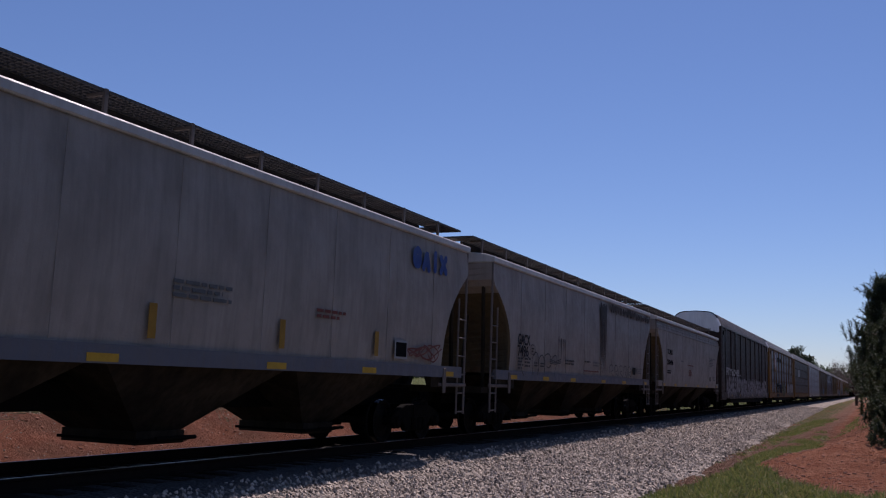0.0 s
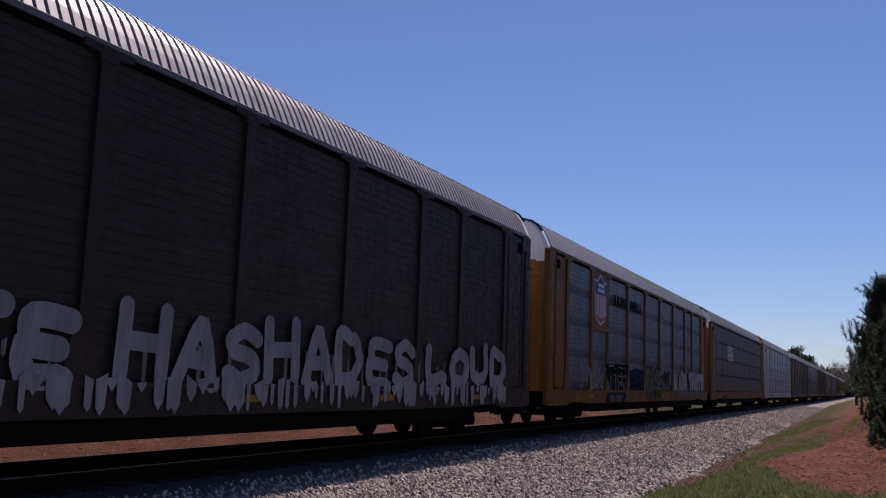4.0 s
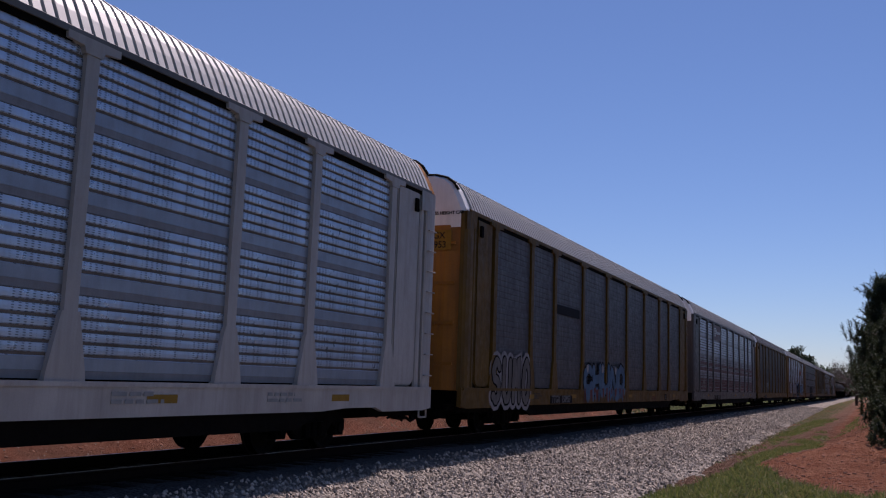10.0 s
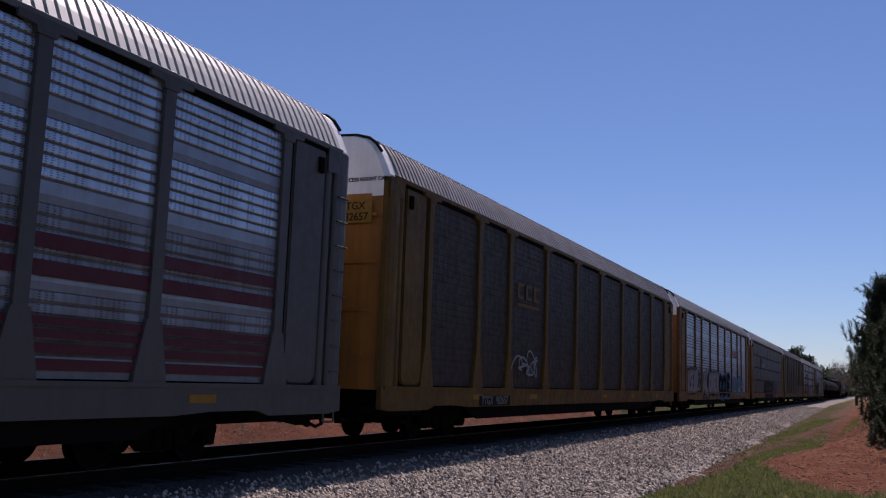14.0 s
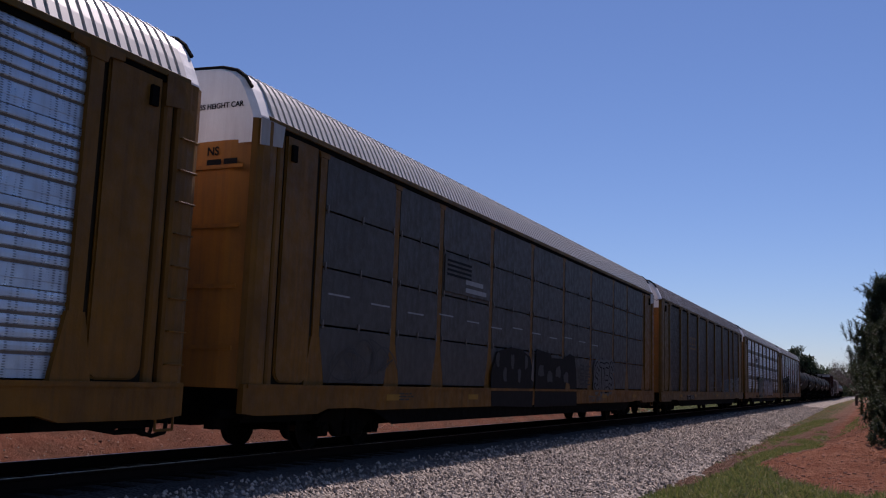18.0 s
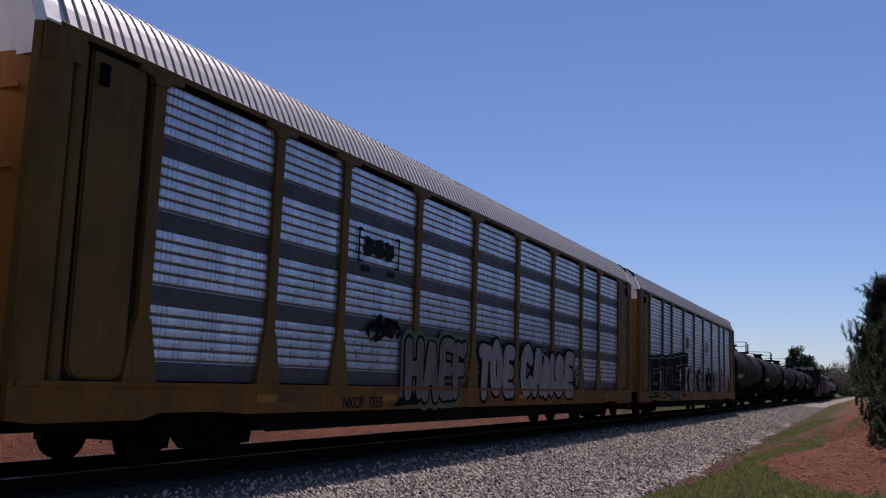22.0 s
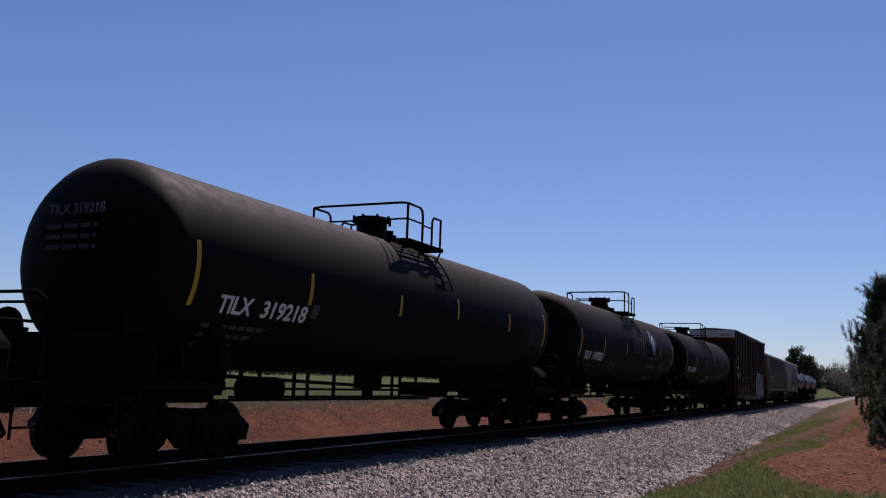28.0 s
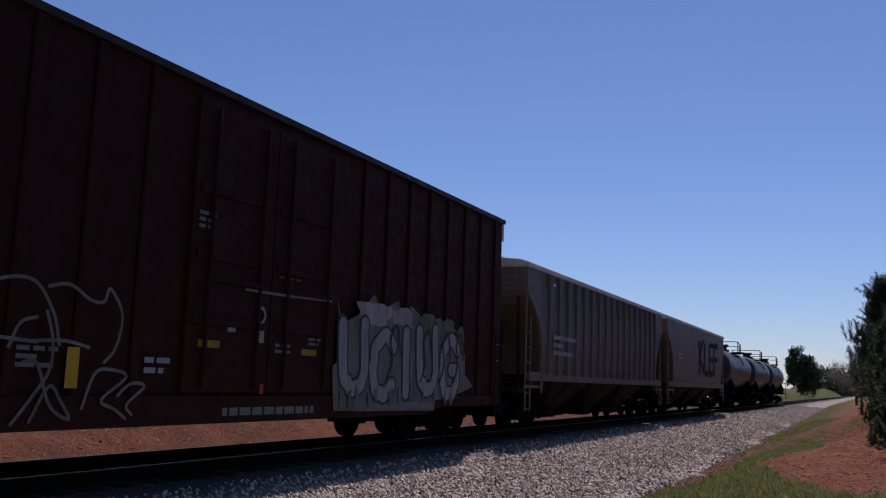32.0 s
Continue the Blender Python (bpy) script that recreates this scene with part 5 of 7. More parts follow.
def marks_10(car):
    sill_marks(car, "TTGX 985534", -7.6, MARK_GREY, MARK_BLACK, 0.2)
    end_marks(car, "TTGX 985534")
    three_letters(car, -6.7)
    tag("AMA", -0.6, 1.5, 0.62, 1.75, SPRAY_FADED, None, car, FACE, fat=0.004, sway=4)
    tag("PRE", -0.6, 0.95, 0.45, 1.75, SPRAY_FADED, None, car, FACE, fat=0.004, sway=6)
    for k in range(3):
        scribble(2.9, 1.1 + 0.2 * k, 0.95, 0.6, FACE, MARK_DIM, car, 5 + k, r=0.02)
    sprayed("graffiti", [(4.2, 0.95), (4.5, 1.95), (5.2, 1.8), (5.9, 1.9), (6.8, 1.75), (6.95, 1.0)], FACE - 0.03, MARK_DIM, car, "faded grey sprayed patch")
    tag("WOUK", 4.4, 1.1, 0.75, 2.5, MARK_FAINT, SPRAY_BLUE, car, FACE - 0.024, fat=0.03, sway=8)
    tag("ASEM", 7.4, 1.15, 0.75, 2.0, MARK_DIM, MARK_GREY, car, FACE - 0.03, fat=0.02, sway=8)
    tag("LOGE", 9.6, 1.1, 0.85, 2.4, MARK_DIM, MARK_GREY, car, FACE - 0.03, fat=0.04, sway=8)
    drips(4.0, 12.0, 1.05, 0.74, FACE + 0.02, MARK_DIM, car, 160, 0.8, 0.12)


def marks_11(car):
    sill_marks(car, "NKCR 7355", -7.0, MARK_DARK)
    y = -6.66
    for b in ((y, y + 0.05, 3.3, 3.92), (y + 1.5, y + 1.55, 3.3, 3.92), (y, y + 0.14, 3.87, 3.92), (y, y + 0.14, 3.3, 3.35), (y + 1.41, y + 1.55, 3.87, 3.92), (y + 1.41, y + 1.55, 3.3, 3.35)):
        plate("emblem_bracket", *b, 1.49, MARK_DARK, car, "", 0.005)
    for k in range(3):
        blob(y + 0.4 + k * 0.38, 3.62, 0.32, 0.34, 1.49, MARK_DARK, car, 80 + k, "emblem")
    for k in (0.2, 0.38, 1.15, 1.33):
        blob(y + k, 3.2, 0.11, 0.11, 1.49, MARK_DARK, car, 85, "emblem")
    for k in range(2):
        scribble(-6.2, 2.1 - 0.15 * k, 1.1, 0.35, FACE, MARK_BLACK, car, 2 + k, r=0.045)
    tag("HAEF", -4.75, 0.85, 1.28, 3.0, SPRAY_FADED, MARK_BLACK, car, FACE, fat=0.1, sway=3, halo=MARK_GREEN_PALE, close=1.05)
    sprayed("graffiti", [(-5.2, 0.75), (-4.1, 0.78), (-4.5, 1.1)], FACE + 0.002, MARK_BLACK, car)
    tag("TOE", -1.2, 0.88, 1.3, 2.4, SPRAY_LILAC, MARK_BLACK, car, FACE, fat=0.14, sway=4, close=1.03)
    tag("CANSE", 1.62, 0.88, 1.3, 4.62, SPRAY_LILAC, MARK_BLACK, car, FACE, fat=0.16, sway=3, close=1.05)
    tag("SF", 6.4, 1.25, 0.45, 0.5, SPRAY_LILAC, MARK_BLACK, car, FACE + 0.004, fat=0.01)


def marks_12(car):
    sill_marks(car, "TTGX 983123", -7.4, MARK_WHITE, MARK_BLACK, 0.2)
    end_marks(car, "TTGX 983123")
    for ch, y, w, z, h in (("g", -11.75, 1.75, 1.0, 1.5), ("t", -9.85, 1.7, 1.0, 1.58), ("o", -8.05, 1.25, 1.02, 1.55), ("e", -6.75, 1.4, 1.02, 1.58), ("t", -5.25, 1.85, 1.02, 1.62)):
        tag(ch, y, z, h, w, MARK_BLACK, MARK_GREEN_PALE, car, FACE, fat=0.125, square=True, sway=2, halo=MARK_BLACK, close=0.98)
    drips(-11.6, -5.0, 1.02, 0.78, FACE + 0.02, MARK_GREEN_PALE, car, 210, 0.7, 0.2)
    for y in (-3.1, 2.7):
        blob(y, 3.48, 0.62, 0.62, 1.49, MARK_RED, car, 7, "emblem")
        blob(y, 3.48, 0.42, 0.42, 1.496, MARK_GREY, car, 7, "emblem")
        blob(y, 3.48, 0.34, 0.34, 1.5, MARK_RED, car, 9, "emblem")
    for k, (y, m) in enumerate(((-2.5, SPRAY_LILAC), (0.0, SPRAY_BLUE), (3.0, MARK_BLACK), (5.45, SPRAY_LILAC), (8.05, SPRAY_LILAC))):
        if k in (1, 3):
            spiky(y, 1.7, 1.75, 1.5, FACE, MARK_BLACK, car, 20 + k)
            spiky(y, 1.7, 1.6, 1.36, FACE + 0.005, MARK_NAVY if k == 1 else SPRAY_LILAC, car, 20 + k)
            blob(y, 1.7, 0.9, 0.7, FACE + 0.01, MARK_BLACK, car, 20 + k)
            blob(y, 1.7, 0.82, 0.62, FACE + 0.015, SPRAY_LILAC, car, 20 + k)
            for e in (-0.16, 0.12):
                blob(y + e, 1.74, 0.1, 0.22, FACE + 0.02, MARK_BLACK, car, 9)
            scribble(y - 0.25, 1.47, 0.45, 0.1, FACE + 0.02, MARK_BLACK, car, k, r=0.014, steps=8)
            continue
        for e in ((0, 0.0), (0.005, -0.13)):
            blob(y, 1.6, 1.3 + e[1], 1.15 + e[1], FACE + e[0], MARK_BLACK if e[1] == 0 else m, car, 20 + k)
            blob(y - 0.15, 2.15, 0.5 + e[1], 0.5 + e[1], FACE + 0.002 + e[0], MARK_BLACK if e[1] == 0 else m, car, 40 + k)
        scribble(y - 0.4, 1.3, 0.7, 0.6, FACE + 0.012, MARK_BLACK if m != MARK_BLACK else SPRAY_WHITE, car, k, r=0.02, steps=16)
    bm = bmesh.new()
    prism(bm, [(10.2, 1.05), (10.75, 1.15), (11.2, 1.4), (10.85, 1.75), (10.4, 2.2), (10.3, 2.0), (10.55, 1.55)], "x", FACE, FACE + 0.004)
    part("graffiti", bm, MARK_DARK, car, "dark sprayed arrow")


RACKS = [
    dict(label="dark brown enclosed auto carrier with white sprayed letters", post=DARK_BROWN, panel=BROWN_PANEL, sill=DARK_BROWN, roof=ROOF_DULL, cap=CAP_WHITE, door=DARK_BROWN, marks=marks_1, deep=0.3),
    dict(label="yellow-posted auto carrier with dull panels and graffiti", post=YELLOW, panel=DULL_SILVER, sill=YELLOW, roof=ROOF, cap=CAP_WHITE, door=ORANGE, marks=marks_2, lap=DARK_LAP, deep=0.35),
    dict(label="yellow auto carrier with flat dark grey panels", post=YELLOW, panel=FLAT_GREY, sill=YELLOW, roof=ROOF, cap=CAP_WHITE, door=ORANGE, marks=marks_3, flat=True),
    dict(label="white-posted auto carrier with silver ribbed panels", post=WHITE, panel=SILVER, sill=WHITE, roof=ROOF, cap=ORANGE, door=WHITE, marks=marks_4, lap=SILVER_LAP, hem=HEM_SHADOW),
    dict(label="mustard auto carrier with grimy dark panels and graffiti", post=BROWN_YELLOW, panel=SLATE_PANEL, sill=BROWN_YELLOW, roof=ROOF, cap=CAP_WHITE, door=ORANGE, marks=marks_5, deep=0.25),
    dict(label="grey-posted silver auto carrier with maroon stripes", post=GREY_PAINT, panel=SILVER, sill=GREY_PAINT, roof=ROOF, cap=CAP_WHITE, door=GREY_PAINT, marks=marks_6, lap=SILVER_LAP, hem=HEM_SHADOW, low=SILVER_GRIMY),
    dict(label="dirty mustard auto carrier with dark brown panels", post=BROWN_YELLOW, panel=DARK_PANEL, sill=BROWN_YELLOW, roof=ROOF_DULL, cap=CAP_WHITE, door=ORANGE, marks=marks_7, deep=0.25),
    dict(label="yellow auto carrier with silver panels and long graffiti", post=YELLOW, panel=SILVER, sill=YELLOW, roof=ROOF, cap=CAP_WHITE, door=ORANGE, marks=marks_8, lap=SILVER),
    dict(label="yellow auto carrier with flat dark panels and black patches", post=YELLOW, panel=FLAT_GREY, sill=YELLOW, roof=ROOF, cap=CAP_WHITE, door=ORANGE, marks=marks_9, flat=True, corner=WHITE),
    dict(label="mustard auto carrier with dark panels and a yellow emblem", post=BROWN_YELLOW, panel=DARK_PANEL, sill=BROWN_YELLOW, roof=ROOF_DULL, cap=CAP_WHITE, door=ORANGE, marks=marks_10, deep=0.2),
    dict(label="yellow auto carrier with silver panels and bubble graffiti", post=BROWN_YELLOW, panel=SILVER_BRIGHT, sill=YELLOW, roof=ROOF, cap=CAP_WHITE, door=ORANGE, marks=marks_11, lap=DARK_LAP),
    dict(label="yellow auto carrier with silver panels, red emblems, graffiti", post=BROWN_YELLOW, panel=SILVER_BRIGHT, sill=YELLOW, roof=ROOF, cap=CAP_WHITE, door=ORANGE, marks=marks_12, lap=BRIGHT_LAP, hem=SILVER_LAP),
]


# ---- covered hoppers ----
def hopper_car(label, pitch, side, marks, ribbed=False, walkway=True, sill=HOPPER_BLUE, high=4.25, shoulder=False, trim=None):
    """A three-bay covered hopper with sloped ends."""
    car = top("hopper_car", label, "rail car", "train of freight cars")
    trim = trim or HOPPER_PALE
    L = pitch / 2 - 0.7
    z0, z1 = 1.5, high - 0.12

    def edge(z):
        """How far the side sheet reaches at a height."""
        u = min(1.0, max(0.0, (3.6 - z) / 2.0))
        return L - 0.05 - 1.22 * (1 - (1 - u) ** 2.6)

    def body(bm):
        rings = []
        n = 18
        for i in range(n + 1):
            u = i / n
            z = z0 + (z1 - z0) * u
            x = 1.50 + 0.07 * math.sin(math.pi * min(1, u))
            if shoulder:
                x = 1.57 - 0.13 * max(0, (z - 3.74) / (z1 - 3.74))
            e = edge(z)
            rings.append([(x, -e, z), (x, e, z), (x - 0.06, e + 0.02, z), (0, e - 1.2 * (1 - u) ** 1.2 + 0.02, z), (-x + 0.06, e + 0.02, z), (-x, e, z), (-x, -e, z), (-x + 0.06, -e - 0.02, z), (0, -e + 1.2 * (1 - u) ** 1.2 - 0.02, z), (x - 0.06, -e - 0.02, z)])
        loft(bm, rings)
    bm = bmesh.new()
    body(bm)
    bmesh.ops.recalc_face_normals(bm, faces=bm.faces)
    for f in bm.faces:
        c = f.calc_center_median()
        if abs(f.normal.y) > 0.3 and c.z < 3.45:
            f.material_index = 1
    part("body", bm, side, car).data.materials.append(HOPPER_OLIVE)
    if shoulder:
        for s in (-1, 1):
            for z in (3.74, 3.88, 4.0):
                bm = bmesh.new()
                x = s * (1.575 - 0.13 * (z - 3.74) / 0.39)
                prism(bm, [(x - 0.03, z - 0.03), (x + 0.03, z - 0.03), (x + 0.03, z + 0.012), (x - 0.03, z + 0.03)], "y", -L + 0.02, L - 0.02)
                part("shoulder_ridge", bm, side, car)

    if ribbed:
        def rib(bm):
            box(bm, 0.0, 0.13, -0.05, 0.05, z0, z1 - 0.05)
            eased(bm, 0.015)
        for s in (-1, 1):
            for k in np.linspace(-L + 1.7, L - 1.7, 17):
                piece("side_rib", (pitch,), rib, side, car, (s * 1.5, k, 0), 0 if s > 0 else 180)

    def roof(bm):
        out = [(-1.56, high - 0.14), (-1.56, high), (-1.3, high + 0.08), (0, high + 0.2), (1.3, high + 0.08), (1.56, high), (1.56, high - 0.14)]
        prism(bm, out, "y", -L, L)
        eased(bm, 0.02)
    bm = bmesh.new()
    roof(bm)
    part("roof", bm, HOPPER_PALE, car, "pale roof with a bright edge")
    def hatch(bm):
        box(bm, -0.38, 0.38, -0.9, 0.9, 0, 0.12)
        eased(bm, 0.03)
    for k in range(int(2 * L / 2.6)):
        piece("roof_hatch", (0,), hatch, HOPPER_PALE, car, (0, -L + 1.6 + k * 2.6, high + 0.18))
    if walkway:
        def slab(bm):
            for s in (-1, 1):
                y = -L - 0.35
                while y < L + 0.3:
                    box(bm, s * 0.62, s * 0.64, y, y + 0.6, high + 0.42, high + 0.46)
                    y += 0.62
                for x in (0.62, 0.72, 0.82, 0.92, 1.02, 1.12):
                    box(bm, s * x - 0.012, s * x + 0.012, -L - 0.35, L + 0.35, high + 0.42, high + 0.46)
                y = -L - 0.35
                while y < L + 0.35:
                    box(bm, min(s * 0.62, s * 1.14), max(s * 0.62, s * 1.14), y - 0.01, y + 0.01, high + 0.425, high + 0.455)
                    y += 0.09
            for e in (-1, 1):
                box(bm, -1.1, 1.1, e * (L + 0.05) - 0.3, e * (L + 0.05) + 0.3, high + 0.43, high + 0.46)
        bm = bmesh.new()
        for s in (-1, 1):
            prism(bm, [(s * 0.42, high + 0.1), (s * 0.48, high + 0.1), (s * 0.48, high + 0.47), (s * 0.42, high + 0.47)], "y", -L + 0.5, L - 0.5)
        part("hatch_coaming", bm, HOPPER_DARK, car, "dusty hatch coaming")
        bm = bmesh.new()
        slab(bm)
        part("roof_walkway", bm, GRATING, car, "dark steel grating walkway")
        for s in (-1, 1):
            for k in np.arange(-L + 0.2, L, 1.62):
                def prop(bm):
                    box(bm, -0.02, 0.02, -0.03, 0.03, 0, 0.46)
                    box(bm, -0.3, 0.02, -0.025, 0.025, 0.38, 0.42)
                piece("walkway_post", (0,), prop, trim, car, (s * 1.14, k, high + 0.0), 0 if s > 0 else 180)
    # sills, end frames, bays
    for s in (-1, 1):
        bm = bmesh.new()
        box(bm, s * 1.5 - 0.04, s * 1.5 + 0.05, -L + 0.3, L - 0.3, 1.33, 1.56)
        eased(bm, 0.015)
        part("side_sill", bm, sill, car)
    bm = bmesh.new()
    box(bm, -0.32, 0.32, -L - 0.1, L + 0.1, 0.72, 1.08)
    part("centre_sill", bm, IRON, car)
    for e in (-1, 1):
        bm = bmesh.new()
        box(bm, -1.45, 1.45, e * L - 0.35, e * L + 0.1, 1.0, 1.14)
        for s in (-1, 1):
            rod(bm, (s * 1.25, e * (L - 0.2), 1.1), (s * 1.2, e * (L - 0.2), high - 0.1), 0.05, 6)
            rod(bm, (s * 0.7, e * (L - 0.15), 1.1), (s * 0.5, e * (L - 0.9), 2.9), 0.05, 6)
            box(bm, s * 1.45 - 0.05, s * 1.45 + 0.04, e * (L - 0.95) - 0.75, e * (L - 0.95) + 0.75, 1.12, 1.34)
        part("end_frame", bm, HOPPER_DARK, car)
    for e in (-1, 1):
        for s in (-1, 1):
            bm = bmesh.new()
            x, ya, yb = s * 1.5, e * (L - 0.05), e * (L - 0.43)
            rod(bm, (x, ya, 0.55), (x, ya, high - 0.02), 0.026, 6)
            rod(bm, (x, yb, 0.55), (x, yb, 3.05), 0.022, 6)
            for z in np.arange(0.6, 3.0, 0.4):
                rod(bm, (x, ya, z), (x, yb, z), 0.016, 6)
            part("ladder", bm, trim, car)
            bm = bmesh.new()
            box(bm, x - 0.03, x + 0.03, min(e * (L + 0.02), e * (L - 1.35)), max(e * (L + 0.02), e * (L - 1.35)), 1.14, 1.21)
            prism(bm, [(e * (L - 1.2) - 0.06, 1.0), (e * (L - 1.2) + 0.06, 1.0), (e * (L - 1.2) + 0.08, 1.3), (e * (L - 1.2) + 0.06, 1.52), (e * (L - 1.2) - 0.06, 1.52), (e * (L - 1.2) - 0.08, 1.3)], "x", x + 0.035, x + 0.07)
            eased(bm, 0.012)
            part("jacking_pad", bm, trim, car, "pale bolster end and jacking pad")
    n = 3
    for k in range(n):
        y = (k - (n - 1) / 2) * (2 * L - 5.2) / n
        h = (2 * L - 5.4) / n / 2
        bm = bmesh.new()
        loft(bm, [[(1.48, y - h, 1.42), (1.48, y + h, 1.42), (-1.48, y + h, 1.42), (-1.48, y - h, 1.42)], [(0.62, y - 0.42, 0.42), (0.62, y + 0.42, 0.42), (-0.62, y + 0.42, 0.42), (-0.62, y - 0.42, 0.42)]])
        box(bm, -0.68, 0.68, y - 0.48, y + 0.48, 0.26, 0.44)
        bmesh.ops.recalc_face_normals(bm, faces=bm.faces)
        bay = part("discharge_bay", bm, HOPPER_DARK, car, "dusty sloped discharge bay")
        bm = bmesh.new()
        box(bm, -0.75, 0.75, y - 0.5, y + 0.5, 0.3, 0.34)
        rod(bm, (0.95, y - 0.4, 0.36), (0.95, y + 0.4, 0.36), 0.03, 8)
        part("outlet_gate", bm, IRON, bay)
    for e in (-1, 1):
        truck(car, e * (pitch / 2 - 2.2), 0.42)
    couplers(car, pitch / 2)
    marks(car, L)
    return car


HOPPER_PALE = paint("pale_hopper_trim", (0.5, 0.49, 0.48), 0.5, 0.0, (0.24, 0.2, 0.17), 0.4, 0.3)
SIDE = 1.585


def hopper_side_tags(car, L):
    for y in (-7.4, -4.86, -2.31, 1.17, 4.01, 7.42):
        plate("yellow_reflector", y, y + 0.5, 1.35, 1.45, 1.552, MARK_YELLOW, car, "yellow reflective strip", 0.004)


def marks_a(car, L):
    hopper_side_tags(car, L)
    for y in (-1.4, 1.4, 4.35):
        plate("yellow_stripe", y, y + 0.14, 1.66, 2.1, SIDE, STICKER, car, "faded vertical yellow stripe", 0.004)
    tag("GAIX", 5.75, 3.42, 0.45, 1.65, MARK_BLUE, None, car, SIDE - 0.01, fat=0.06, sway=3)
    plate("stencil_box", 5.17, 5.6, 1.68, 1.95, SIDE + 0.002, MARK_BLACK, car, "black stencil box", 0.004)
    plate("stencil_box_frame", 5.13, 5.64, 1.64, 1.99, SIDE - 0.002, MARK_GREY, car, "", 0.004)
    for k in range(3):
        scribble(5.75, 1.62, 1.3, 0.36, SIDE, MARK_RUST, car, 21 + k, r=0.015)
    bars(-1.0, 2.4, (1.2, 1.0, 1.2), SIDE, MARK_DIM, car, 0.05)
    bars(2.4, 2.3, (0.9, 0.7), SIDE, MARK_RUST, car, 0.05)
    seams(car, L)


def seams(car, L):
    for y in np.linspace(-L + 1.9, L - 1.9, 8):
        plate("seam", y, y + 0.012, 1.58, 4.05, SIDE - 0.021, HOPPER_GREY, car, "welded sheet seam", 0.009)


def marks_b(car, L):
    hopper_side_tags(car, L)
    sign("lettering", "GACX", 0.27, MARK_DARK, car, -6.95, 2.24, SIDE, 0.006, 0.9)
    sign("lettering", "7496", 0.27, MARK_DARK, car, -6.98, 1.95, SIDE, 0.006, 0.82)
    bars(-6.95, 1.86, (0.35, 0.3, 0.4, 0.3), SIDE, MARK_FAINT, car, 0.045)
    bars(-6.45, 1.86, (0.45, 0.4, 0.4), SIDE, MARK_FAINT, car, 0.05)
    curl(((-5.98, 2.02), (-5.98, 2.24), (-5.7, 2.24), (-5.7, 2.02), (-5.98, 2.02)), SIDE, MARK_FAINT, car, 0.012)
    bars(-5.92, 2.15, (0.18, 0.12), SIDE, MARK_FAINT, car, 0.04)
    curl(((-6.5, 1.45), (-6.7, 1.62), (-6.69, 1.85), (-6.4, 1.96), (-6.1, 1.9)), SIDE, MARK_FAINT, car, 0.015)
    curl(((-5.8, 1.48), (-5.88, 1.7), (-5.86, 1.95), (-5.62, 2.08), (-5.44, 1.98), (-5.42, 1.7), (-5.5, 1.48)), SIDE, MARK_FAINT, car, 0.017)
    curl(((-5.3, 1.5), (-5.38, 1.75), (-5.3, 1.95), (-5.1, 2.02), (-4.92, 1.9), (-4.86, 1.56)), SIDE, MARK_FAINT, car, 0.017)
    curl(((-4.9, 1.5), (-4.82, 1.8), (-4.86, 2.0), (-4.6, 2.08), (-4.38, 2.0), (-4.36, 1.78), (-4.6, 1.7), (-4.75, 1.76)), SIDE, MARK_FAINT, car, 0.017)
    curl(((-4.4, 1.86), (-4.0, 2.05), (-3.8, 1.98), (-3.95, 1.6), (-4.05, 1.45)), SIDE, MARK_FAINT, car, 0.014)
    for k in range(3):
        curl(((-4.4, 1.93 - 0.05 * k), (-3.9, 1.9 - 0.04 * k), (-3.4, 1.97 - 0.05 * k)), SIDE, MARK_FAINT, car, 0.012)
    bars(-5.7, 1.78, (0.35, 0.3), SIDE, MARK_FAINT, car, 0.04)
    bars(-5.2, 1.78, (0.3, 0.3), SIDE, MARK_FAINT, car, 0.04)
    bars(-2.98, 1.93, (0.9, 0.9), SIDE, MARK_FAINT, car, 0.05)
    bars(-0.97, 1.96, (0.65,), SIDE, MARK_FAINT, car, 0.05)
    bars(0.05, 1.96, (0.7, 0.6), SIDE, MARK_WORN, car, 0.05)
    bars(-1.06, 1.68, (1.7,), SIDE, MARK_RUST, car, 0.04)
    streaks(-3.6, -2.9, 2.66, 1.75, SIDE - 0.004, STAIN, car, 41, 0.22, 0.03)
    streaks(0.98, 1.72, 4.0, 1.5, SIDE - 0.005, STAIN, car, 42, 0.075, 0.06, 0.12)
    streaks(1.05, 1.65, 4.0, 2.6, SIDE - 0.001, MARK_FAINT, car, 43, 0.09, 0.04, 0.06)
    streaks(2.2, 8.2, 4.08, 3.72, SIDE - 0.005, STAIN, car, 44, 0.06, 0.08)
    for k in range(5):
        y = 2.0 + 0.65 * k
        curl(((y, 1.62), (y + 0.1, 1.92), (y + 0.4, 1.97), (y + 0.45, 1.8), (y + 0.2, 1.74), (y + 0.5, 1.6)), SIDE, MARK_FAINT, car, 0.013)
    plate("stencil_box", 5.45, 5.85, 1.7, 1.96, SIDE, MARK_DARK, car)
    bars(6.0, 1.9, (0.9, 0.7, 0.8), SIDE, MARK_WORN, car, 0.04)
    seams(car, L)


